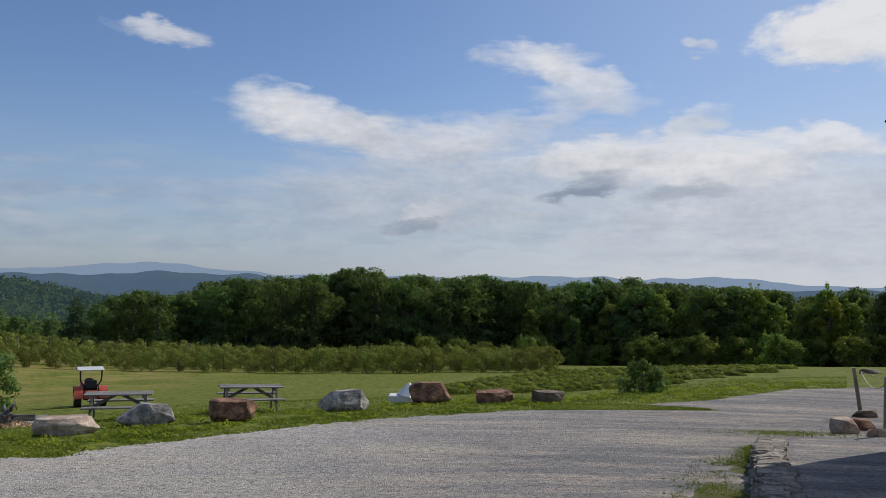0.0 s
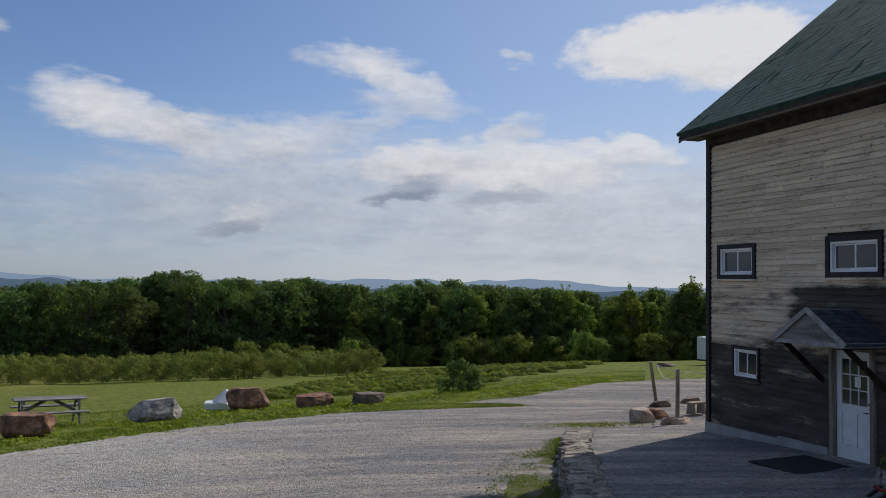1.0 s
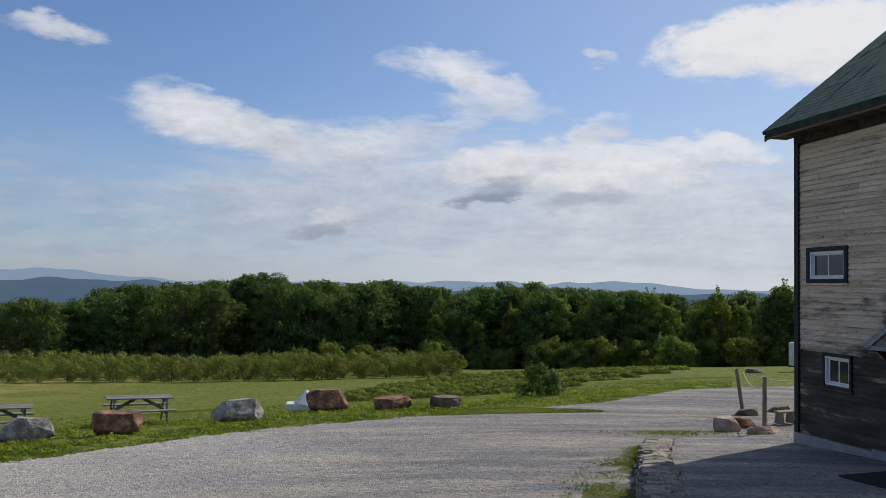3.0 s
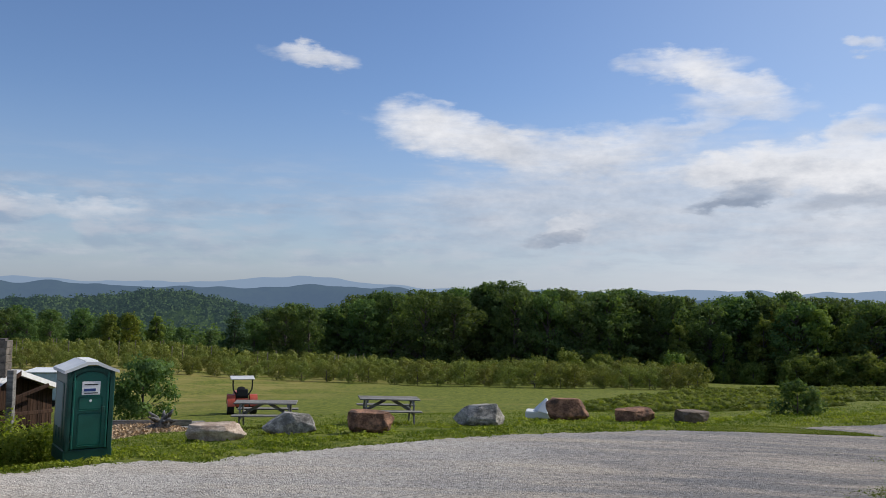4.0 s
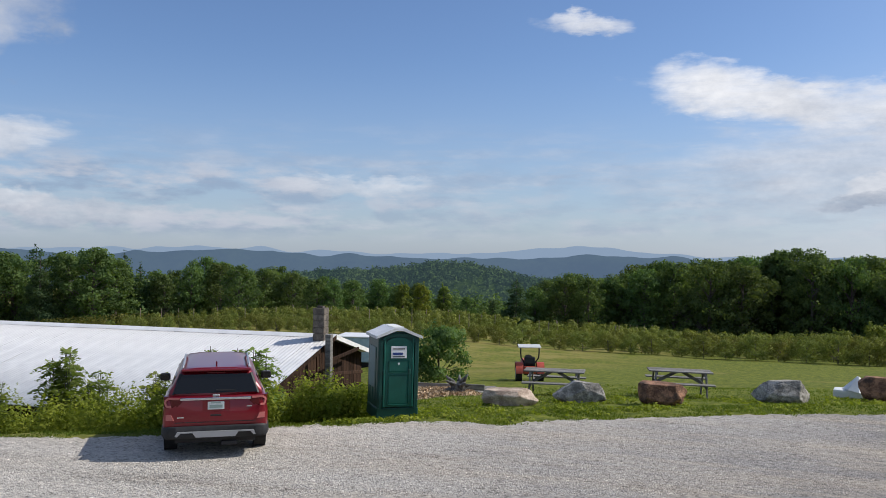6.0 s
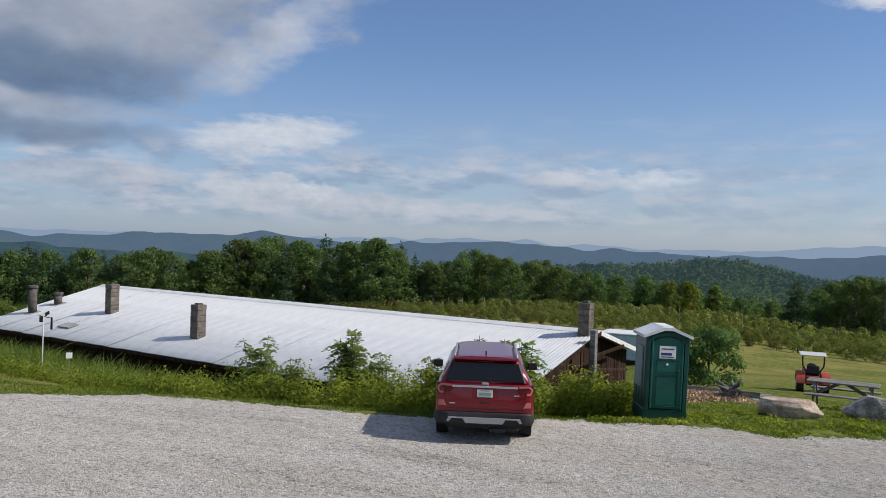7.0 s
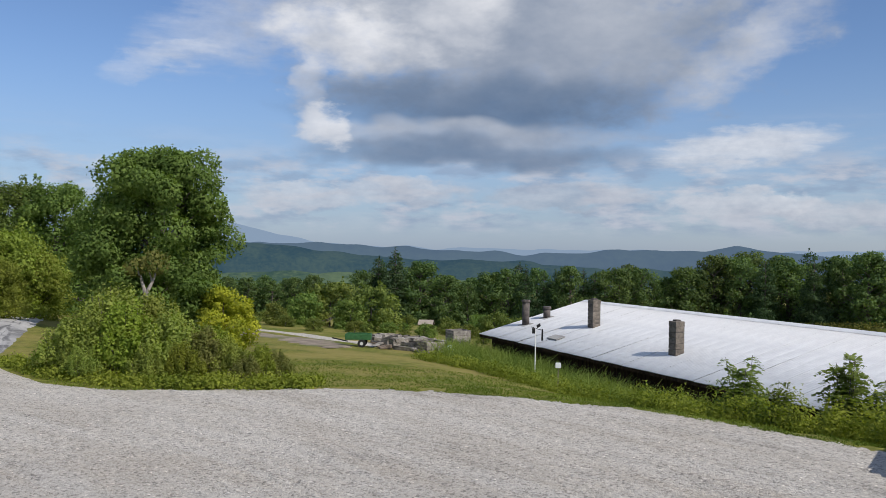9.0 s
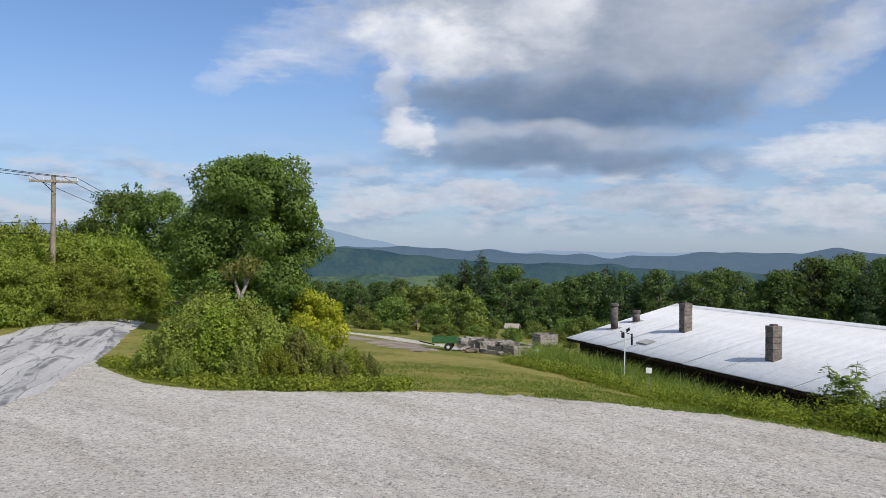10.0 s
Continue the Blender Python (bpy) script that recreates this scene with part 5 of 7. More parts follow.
# ---- woods ----
rng = np.random.default_rng(21)
SKY_AZ = (-45, -29.4, -27.6, -25.6, -24.2, -22.6, -18.6, -14.7, -10.5, -8.4, -5.4, -2.3, 1.2, 4.5, 7.0, 10.1, 13.1, 16.2, 17.8, 20.0, 22.5, 23.8, 24.9)
SKY_EL = (0.3, 0.3, -0.4, 0.3, -0.5, -0.1, 0.2, 0.1, 0.45, -0.25, 0.2, 0.4, 0.26, 0.6, 0.5, 0.05, 0.0, -0.7, -1.3, -1.05, -2.0, -1.5, -2.9)
LEFT_AZ = (24.9, 28.8, 31, 36, 37.3, 41.2, 44.3, 46.2, 47.3, 49.2, 55.6, 58, 61, 63.7, 66.8, 68.3, 69.8, 71.6, 73.1, 74.7, 76.6, 78.5, 79.7, 82.4, 83.6, 85.5, 89.4, 92, 104)
LEFT_EL = (-2.9, -2.4, -1.75, -1.7, -1.4, -0.7, -0.7, -0.9, -1.4, 0.0, 0.14, -0.05, -0.5, -1.15, -0.75, -1.06, -0.7, -1.3, -0.55, -1.4, -1.9, -1.7, -1.1, 0.05, -1.0, -2.3, -1.85, -2.0, -1.5)
maples = [broadleaf(13, w, 100 + k, 8000, 0.19, label="leafy green deciduous tree at the edge of the woods", group="trees at the wood's edge", name="tree", clumps=150, low=0.03, taper=t, shoots=0)
          for k, (w, t) in enumerate(((8.8, 0.7), (7.8, 0.9), (9.6, 0.6), (7.2, 0.8), (8.4, 1.0)))]
pines = [conifer(14, 6.0, 200 + k, 6000, 0.23, label="dark green white pine with ragged tiers of boughs", group="pines in the woods") for k in range(2)]
yellowed = [broadleaf(11, 5.4, 300, 6000, 0.17, TURNING, label="tree with yellowing leaves at the wood's edge", name="tree", clumps=80, low=0.06)]
PINE_AZ = (49.2, 55.0, 57.5, 68.3, 73.1, 71.0, 82.4, 81.4, 23.8)


def stand(az0, az1, r0, step, az_table, el_table, pine_share=0.0, shrink=1.0, ragged=0.05, slim=1.0):
    """A row of trees along an arc, each as tall as the woods' skyline is there."""
    a, k = az0, 0
    while a < az1:
        r = r0 + rng.normal() * 2.5
        x, y = polar(a, r)
        ground_z = terrain(x, y)
        top = 3.65 + r * math.tan(radians(lin(a, az_table, el_table)))
        tall = max(4.0, (top - ground_z) * shrink * (1 + rng.normal() * ragged))
        near_pine = min(abs(a - p) for p in PINE_AZ) < 0.7
        if near_pine or rng.random() < pine_share:
            plant(pines, k, x, y, tall / 14 * (1.02 if near_pine else 0.94), rng.random() * 6.28, ground_z - 0.2)
        else:
            plant(maples, int(rng.integers(5)), x, y, tall / 13, rng.random() * 6.28, ground_z - 0.2, rng.uniform(0.85, 1.2) * slim)
        a += math.degrees(step * rng.uniform(0.75, 1.25) / r0)
        k += 1


stand(-33, 24.0, 113, 4.2, SKY_AZ, SKY_EL, 0.02, 0.96, 0.03)
stand(-33, 23.5, 117, 4.4, SKY_AZ, SKY_EL, 0.0, 0.98, 0.03)
stand(-33, 23.0, 121, 4.6, SKY_AZ, SKY_EL, 0.0, 0.99, 0.03)
stand(25.2, 104, 126, 3.3, LEFT_AZ, LEFT_EL, 0.05, 0.95, 0.05, 1.05)
stand(25.0, 104, 133, 3.6, LEFT_AZ, LEFT_EL, 0.08, 0.97, 0.05, 1.0)
paler = [broadleaf(11, 4.6, 310 + k, 6500, 0.17, YOUNG, label="lighter green young tree at the wood's edge", name="tree", group="trees at the wood's edge", clumps=70, low=0.04) for k in range(2)]
for k, (a, s) in enumerate(((-29.6, 0.74), (-28.0, 0.62), (-26.3, 0.7), (-23.6, 0.66), (-21.8, 0.72), (-19.4, 0.6), (-16.0, 0.62), (-13.4, 0.5), (-9.0, 0.56), (-30.6, 0.85), (-28.9, 0.9), (-24.9, 0.84), (-20.6, 0.88), (-17.2, 0.8), (-14.6, 0.84), (-11.4, 0.72), (-6.2, 0.66), (28.6, 0.5), (31.4, 0.52))):
    plant(paler, k, *polar(a, 110 if a < 0 else 121), s, a * 3.0)
# undergrowth that closes the wood below the crowns
under = []
for k in range(2600):
    a = -33 + 137 * rng.random()
    r = (111 if a < 24.6 else 123) + 14 * rng.random()
    x, y = polar(a, r)
    tall = rng.uniform(0.8, 2.6) if k < 1500 else rng.uniform(2.2, 3.6)
    if k >= 1500:
        r = (118 if a < 24.6 else 131) + 8 * rng.random()
        x, y = polar(a, r)
    under.append((x, y, terrain(x, y) + tall * 0.7, rng.uniform(0.8, 1.8), rng.uniform(0.8, 1.8), tall))
tagged(leaf_cloud("undergrowth", under, 140000, 0.22, 83, MAPLE), "dark leafy undergrowth beneath the trees", "undergrowth", kind="stuff")
plant(pines, 0, *polar(23.6, 110), 0.5, 1.0, sx=1.25)
for a, r, s in ((-17.8, 112, 0.8), (-25.1, 108, 0.72), (-12.2, 112, 0.75), (30.2, 118, 0.5)):
    plant(yellowed, 0, *polar(a, r), s, a)

tagged(leaf_cloud("hill_woods", canopy, 90000, 0.95, 85, HAZED_HILL_LEAF), "close-grown woods covering the near hill", "woods", kind="stuff")

# shrubs at the feet of the wood
shrubs = [broadleaf(3.4, 4.0, 400 + k, 3600, 0.12, YOUNG, low=0.05, name="shrub", label="rounded green shrub growing before the trees", group="shrubs by the woods", clumps=40, category="shrub") for k in range(3)]
for k in range(46):
    a = -31 + 25 * rng.random()
    plant(shrubs, k, *polar(a, rng.uniform(102, 110)), rng.uniform(0.35, 1.15), rng.random() * 6, sx=rng.uniform(0.8, 1.2))
for a, r, s in ((86.3, 84, 1.3), (83.5, 80, 1.25), (88.0, 82, 0.9), (84.9, 78, 0.8), (76.0, 88, 0.7), (75.0, 86, 0.8), (78.4, 90, 0.5), (73.5, 84, 0.7), (90.0, 76, 0.6), (81.0, 92, 0.5), (3.0, 103, 0.8), (1.0, 104, 1.0), (-1.2, 103, 0.9), (-3.0, 102, 0.8), (-4.6, 104, 0.7)):
    plant(shrubs, int(a * 7) % 3, *polar(a, r), s, a)
for k in range(26):
    a = 74 + 20 * rng.random()
    plant(shrubs, k, *polar(a, rng.uniform(66, 86)), rng.uniform(0.2, 0.42), rng.random() * 6, sx=rng.uniform(1.0, 1.5))
# dark shrub behind the portable toilet, round bush by the drive
dark_bush = broadleaf(2.4, 2.9, 415, 6000, 0.065, MAPLE, low=0.0, name="bush", label="dark green bush growing behind the portable toilet", clumps=40, category="bush")
plant([dark_bush], 0, *polar(28.9, 34), 0.95, 0.4)
round_bush = broadleaf(1.3, 1.75, 410, 2900, 0.055, MAPLE, low=0.05, name="bush", label="dark round bush beside the gravel drive", shoots=0.8, clumps=26, category="bush")
plant([round_bush], 0, *polar(-13.7, 30.5), 0.88, 0.3)

# ---- orchard ----
apples = [broadleaf(2.3, 2.7, 500 + k, 2600, 0.068, APPLE, low=0.1, name="apple_tree", label="small olive-green apple tree in an orchard row", group="apple trees in rows", clumps=34) for k in range(4)]
ROW0, ROW_WAY = Vector((9.9, 75.5)), Vector((-0.995, -0.1))
rest = []
for row in range(11):
    start = ROW0 + Vector((-0.1, 0.995)) * row * 4.6
    n = 0
    while n < 46:
        p = start + ROW_WAY * (n * 2.05 + rng.normal() * 0.2)
        n += 1
        if row < 3:
            low_rows = lin(math.degrees(math.atan2(-p.x, p.y)), (-6, 8, 16, 28), (0.98, 0.92, 0.78, 0.62))
            plant(apples, int(rng.integers(4)), p.x, p.y, low_rows * rng.uniform(0.75, 1.12), rng.random() * 6.28)
        else:
            rest.append((p.x, p.y, terrain(p.x, p.y), rng.uniform(0.74, 0.98)))
blobs = []
for x, y, z, s in rest:
    for k in range(5):
        blobs.append((x + rng.normal() * 0.4, y + rng.normal() * 0.35, z + s * (0.6 + 0.34 * k), 0.5 * s, 0.5 * s, 0.36 * s))
tagged(leaf_cloud("orchard_rows", blobs, 120000, 0.1, 77, APPLE), "further rows of olive-green apple trees", "orchard", kind="stuff")
# young trellised rows further left
blobs = []
for row in range(8):
    start = ROW0 + Vector((-0.1, 0.995)) * (row * 3.6 + 2) + ROW_WAY * 95
    for n in range(60):
        p = start + ROW_WAY * (n * 1.1 + rng.normal() * 0.2)
        for k in range(3):
            blobs.append((p.x, p.y, terrain(p.x, p.y) + 0.5 + 0.4 * k, 0.35, 0.3, 0.32))
tagged(leaf_cloud("young_orchard_rows", blobs, 30000, 0.1, 78, APPLE), "rows of slim young apple trees", "orchard", kind="stuff")
posts = []
for row in range(2, 8):
    start = ROW0 + Vector((-0.1, 0.995)) * (row * 4.6 + 1)
    for n in range(8):
        p = start + ROW_WAY * (34 + n * 9.0 + rng.normal())
        posts.append(((p.x, p.y, terrain(p.x, p.y)), (p.x, p.y, terrain(p.x, p.y) + 2.2), 0.045, 0.045))
limbs("orchard_posts", posts, POST_WOOD, None, 5)
tagged(bpy.data.objects["orchard_posts"], "thin grey wooden posts along the orchard rows", "posts", kind="stuff")

# vegetable rows right of the orchard
blobs = []
for row in range(17):
    y_row = 33.0 + row * 2.5
    for k in range(82):
        x = lin(row, (0, 5, 16), (-0.5, 1.2, 8.5)) + 0.42 * k + rng.normal() * 0.06
        y = y_row + 0.09 * x + rng.normal() * 0.05
        if x > lin(y, (33, 36, 47, 60, 75), (6.5, 9.5, 18.5, 25, 32)) + 1.4 * noise.noise((row * 3.3, 0, 0)) or rng.random() < 0.1:
            continue
        tall = rng.uniform(0.08, 0.2) * lin(row, (0, 4, 16), (0.7, 1.0, 1.15))
        blobs.append((x, y, terrain(x, y) + tall * 0.6, 0.36, 0.42, tall))
tagged(leaf_cloud("vegetable_rows", blobs, 80000, 0.085, 79, TALL_GRASS, up=0.9), "rows of low green vegetable plants", "vegetables", kind="stuff")

# ---- big trees and bushes by the road ----
oak = broadleaf(9.0, 6.6, 600, 90000, 0.075, OAK, low=0.16, name="oak_tree", label="large round-crowned dark green oak by the road", clumps=150, shoots=0)
plant([oak], 0, *polar(97.3, 40), 1.0, 0.5, terrain(*polar(97.3, 40)) - 0.2)
road_trees = [broadleaf(8.6, 5.8, 610 + k, 26000, 0.09, OAK, low=0.03, name="roadside_tree", label="leafy green tree standing behind the road", group="roadside trees", clumps=110, shoots=0.4) for k in range(2)]
for a, r, s in ((103.6, 58, 0.98), (105.6, 60, 0.95), (102.2, 62, 0.8), (107.2, 62, 0.72), (101.0, 66, 0.6)):
    plant(road_trees, int(a), *polar(a, r), s, a, terrain(*polar(a, r)) - 0.3)
hedge = [broadleaf(4.6, 5.2, 620 + k, 17000, 0.085, ROADSIDE, low=0.0, name="roadside_bush", label="tall green bush on the bank beyond the road", group="roadside bushes", clumps=110, category="bush") for k in range(3)]
for k, (a, r, s) in enumerate(((104.6, 50, 0.75), (106.2, 50, 0.95), (108.0, 50, 0.85), (110.0, 49, 0.85), (112.2, 48, 0.85), (114.5, 47, 0.9), (107.0, 46, 0.6), (109.2, 45, 0.62), (111.3, 44, 0.65), (113.6, 43, 0.7), (108.6, 55, 1.0), (111.4, 54, 1.05), (114.4, 53, 1.0), (106.4, 56, 0.9))):
    plant(hedge, k, *polar(a, r), s, a)
yellow_bush = broadleaf(2.6, 2.6, 630, 11000, 0.06, YELLOWING, low=0.0, name="yellow_bush", label="bush with yellowing leaves beneath the oak", shoots=0.2, clumps=50, category="bush")
plant([yellow_bush], 0, *polar(93.5, 38.0), 1.08, 0.2, sx=0.95)


def wild_bush(height, width, seed, material, leaves=10500, size=0.055):
    """An unkempt bush: many upright leafy shoots of uneven length over a dome of twigs."""
    g = np.random.default_rng(seed)
    root = thing("island_bush", Matrix.Identity(4), "dense wild green bush on the grass island", "bush", "bushes on the island")
    shoots, twigs = [], []
    for k in range(80):
        turn, f = g.random() * 6.283, math.sqrt(g.random())
        x, y = math.cos(turn) * f * width / 2, math.sin(turn) * f * width / 2
        top = height * (1 - 0.62 * f * f) * g.uniform(0.62, 1.08)
        tall = top * g.uniform(0.2, 0.4)
        thick = g.uniform(0.13, 0.3)
        shoots.append((x, y, max(0.1, top - tall), thick, thick, tall))
        if k % 3 == 0:
            twigs.append(((x * 0.3, y * 0.3, -0.1), (x, y, top * 0.95), 0.02, 0.006))
    limbs("trunk", twigs, BARK, root, 4)
    leaf_cloud("crown", shoots, leaves, size, seed, material, fill=0.5, parent=root)
    return root


island = [wild_bush(2.6, 2.9, 640, SHRUB), wild_bush(2.6, 2.7, 641, WEED), wild_bush(2.6, 3.0, 642, SHRUB), wild_bush(2.5, 2.6, 643, APPLE)]
for k, (a, r, s) in enumerate(((101.4, 25.8, 0.8), (99.4, 25.2, 0.84), (97.0, 24.9, 0.74), (95.0, 24.8, 0.62), (93.0, 24.6, 0.46), (91.2, 24.4, 0.4), (103.0, 26.2, 0.6), (98.6, 27.6, 0.95), (96.4, 27.2, 0.78), (93.6, 27.2, 0.52), (100.4, 28.4, 0.95),
                              (89.9, 24.6, 0.34), (102.0, 24.6, 0.36), (96.0, 23.8, 0.42), (98.2, 23.9, 0.4), (92.0, 23.6, 0.32), (100.0, 26.6, 1.0), (94.4, 26.0, 0.6), (97.8, 26.2, 0.9))):
    plant(island, k, *polar(a, r), s, a * 2)
# a dead forked snag before the oak
snag = thing("dead_tree", pose(*polar(98.3, 33), terrain(*polar(98.3, 33))) @ Matrix.Diagonal((0.75, 0.75, 0.97, 1)), "bare grey forked dead trunk before the oak", "dead tree")
limbs("trunk", [((0, 0, -0.3), (0.05, 0, 2.3), 0.14, 0.11), ((0.05, 0, 2.25), (-0.1, -0.25, 2.9), 0.1, 0.07), ((-0.1, -0.25, 2.9), (0.0, -0.5, 3.4), 0.07, 0.03),
                ((0.05, 0, 2.25), (0.0, 0.3, 2.75), 0.1, 0.07), ((0.0, 0.3, 2.75), (0.05, 0.55, 3.3), 0.07, 0.03), ((0, 0.3, 2.7), (0, 0.1, 3.3), 0.05, 0.02)], DEAD_WOOD, snag)
leaf_cloud("leaves", [(0, 0.4, 3.5, 0.7, 0.7, 0.5), (0, -0.5, 3.3, 0.5, 0.6, 0.4)], 500, 0.09, 5, APPLE, parent=snag)

# ---- weeds and grass ----
RIMS = {a: reach(lot, a) for a in range(-28, 106)}
LEAFY = []
for k in range(1500):
    a = 36 + 45 * rng.random()
    rim = lot_edge(a)
    deep = lin(a, (36, 42, 60, 66, 72, 81), (3.6, 5.4, 6.5, 4.5, 3.5, 3))
    start = lin(a, (36, 50, 62, 72, 81), (1.5, 1.4, 3.4, 9.0, 17.0))
    r = rim + start + deep * rng.random()
    if a > 66 and rng.random() < 0.55:
        continue
    x, y = polar(a, r)
    tall = rng.uniform(0.25, 0.75) * lin(a, (36, 60, 70, 81), (1.2, 1.1, 0.65, 0.4))
    LEAFY.append((x, y, terrain(x, y) + tall * 0.7, rng.uniform(0.16, 0.4), rng.uniform(0.16, 0.4), tall))
for k in range(260):
    a = 33.5 + 5.5 * rng.random()
    x, y = polar(a, 20.6 + 4.2 * rng.random())
    LEAFY.append((x, y, terrain(x, y) + 0.45, 0.32, 0.32, 0.55))
for k in range(640):
    a = 87.3 + 19.3 * rng.random()
    x, y = polar(a, lin(a, (87, 89, 95, 98.3, 101.5, 104.3, 106.6), (22.0, 21.7, 22.0, 22.5, 23.4, 25.2, 27.8)) + 1.9 * rng.random() ** 1.4)
    tall = rng.uniform(0.06, 0.24)
    LEAFY.append((x, y, terrain(x, y) + tall * 0.5, 0.22, 0.22, tall))
# clover and plantain along the lot's edge
for k in range(1000):
    a = -24 + 61 * rng.random()
    x, y = polar(a, RIMS[int(a // 1)] + 0.1 + 6.5 * rng.random() ** 1.5)
    if noise.noise((x * 0.6, y * 0.6, 4)) > -0.1:
        LEAFY.append((x, y, terrain(x, y) + 0.015, rng.uniform(0.12, 0.3), rng.uniform(0.12, 0.3), rng.uniform(0.03, 0.08)))
tagged(leaf_cloud("weeds", LEAFY, 220000, 0.04, 80, WEED, up=0.5), "dense tall green weeds on the bank above the shed", "weeds", kind="stuff")


def blades(name, places, material, seed, parent=None):
    """Upright grass: places are rows of x, y, z, height, width."""
    g = np.random.default_rng(seed)
    p = np.array(places)
    n = len(p)
    turn = g.random(n) * 2 * math.pi
    side = np.stack([np.cos(turn), np.sin(turn), np.zeros(n)], 1) * p[:, 4:5]
    lean = np.stack([g.normal(size=n), g.normal(size=n), np.zeros(n)], 1) * 0.75 * p[:, 3:4]
    base = p[:, :3]
    up = np.array([0, 0, 1.0]) * p[:, 3:4]
    corners = np.stack([base - side, base + side, base + up + lean + side * 0.15, base + up + lean - side * 0.15], axis=1)
    return quads(name, corners.reshape(-1, 3), n, material, parent)


tufts = []
for k in range(125000):
    a = -26 + 130 * rng.random()
    rim = RIMS[int(a // 1)] * (1 - a % 1) + RIMS[int(a // 1) + 1] * (a % 1)
    f = rng.random() ** 1.6
    r = rim - 0.3 + 12 * f + 0.3 * noise.noise((a * 0.8, 0, 0)) + 0.3 * noise.noise((a * 3.1, 4, 0))
    x, y = polar(a, r)
    patch = 0.6 + 0.8 * noise.noise((x * 0.5, y * 0.5, 9))
    if noise.noise((x * 0.9, y * 0.9, 2)) + 0.5 * noise.noise((x * 2.7, y * 2.7, 5)) < lin(r - rim, (0, 0.6, 2), (-0.2, -0.35, -0.45)):
        continue
    tufts.append((x, y, terrain(x, y) - 0.01, max(0.015, rng.uniform(0.02, 0.06) * (0.5 + patch)), rng.uniform(0.008, 0.02)))
tagged(blades("grass", tufts, GRASS, 81), "rough green grass along the lot's edge", "grass", kind="stuff")
tall_stems = []
for k in range(15000):
    along = 8 + 23 * rng.random()
    wander = 0.6 * noise.noise((along * 0.7, 0, 0))
    place = SHED @ Vector((along, SW + 0.25 + abs(rng.normal()) * lin(along, (8, 20, 29, 31), (1.4, 1.2, 1.0, 0.5)) + wander * 0.3, 0))
    x, y = place.x, place.y
    tall = rng.uniform(0.35, 1.0) * (1.15 + 0.5 * wander)
    tall_stems.append((x, y, terrain(x, y), tall, rng.uniform(0.012, 0.028)))
tagged(blades("tall_grass", tall_stems, TALL_GRASS, 82), "tall grass and weeds by the shed's eave", "grass", kind="stuff")


def sapling(seed, height):
    """A young sumac: thin stems, each with many feathered leaves held out and up all round it."""
    g = np.random.default_rng(seed)
    root = thing("sapling", Matrix.Identity(4), "slender young tree with feathered green leaves on the bank", "sapling", "saplings on the bank")
    stems, leaves = [], []
    for s in range(14):
        top = Vector((g.normal() * 0.15, g.normal() * 0.15, height * g.uniform(0.55, 1.0)))
        stems.append(((0, 0, -0.2), tuple(top), 0.012, 0.004))
        for k in range(20):
            f = 0.15 + 0.85 * (k + g.random()) / 20
            base = top * f
            turn = g.random() * 6.283
            rise = g.uniform(0.15, 0.9)
            way_out = Vector((math.cos(turn), math.sin(turn), rise))
            long = 0.52 * g.uniform(0.6, 1.15) * (1.15 - 0.8 * f)
            side = Vector((-math.sin(turn), math.cos(turn), 0))
            for j in range(11):
                c = base + way_out * long * (j + 1) / 11 - Vector((0, 0, 0.2 * ((j + 1) / 11) ** 2))
                for sgn in (-1, 1):
                    tip = c + side * sgn * 0.085 + Vector((0, 0, g.normal() * 0.03))
                    w = way_out.normalized() * 0.022
                    leaves += [c - w * 0.3, c + (tip - c) * 0.5 - w, tip, c + (tip - c) * 0.5 + w]
    limbs("stem", stems, BARK, root, 5)
    quads("leaves", np.array([tuple(v) for v in leaves]), len(leaves) // 4, SUMAC, root)
    return root


saplings = [sapling(1, 2.3), sapling(2, 2.3)]
for k, (a, r, top_el, s) in enumerate(((59.2, 24.6, -6.5, 0), (53.3, 23.0, -5.8, 0), (43.7, 22.6, -6.1, 0), (41.3, 22.4, -6.1, 0), (57.0, 22.8, -7.9, 0), (47.6, 22.5, -7.6, 0), (51.2, 22.6, -7.4, 0))):
    x, y = polar(a, r)
    top = 3.65 + r * math.tan(radians(top_el))
    plant(saplings, k, x, y, max(0.4, (top - terrain(x, y)) / 2.3), a, sx=1.5)

# ---- the red car ----
CAR = pose(-10.55, 10.98, 0.012, 0, 0, 43.8) @ Matrix.Diagonal((0.93, 0.93, 0.90, 1))   # x to its right, y ahead, origin under the rear bumper's middle
car = thing("car", CAR, "dark red family sport utility car parked on the gravel", "car")


def loft(sections, closed=False):
    """Skins rows of points into one mesh, with end caps."""
    bm = bmesh.new()
    rows_made = [[bm.verts.new(p) for p in row] for row in sections]
    n = len(sections[0])
    for a, b in zip(rows_made, rows_made[1:]):
        for k in range(n if closed else n - 1):
            bm.faces.new((a[k], a[(k + 1) % n], b[(k + 1) % n], b[k]))
    if closed:
        bm.faces.new(rows_made[0][::-1])
        bm.faces.new(rows_made[-1])
    bmesh.ops.recalc_face_normals(bm, faces=bm.faces)
    return bm


def half_ring(points, y):
    """A closed cross-section from the points of its right half, bottom first."""
    right = [(x, y if len(p) == 0 else y + p[0], z) for x, z, *p in points]
    return right + [(-x, yy, z) for x, yy, z in reversed(right)]


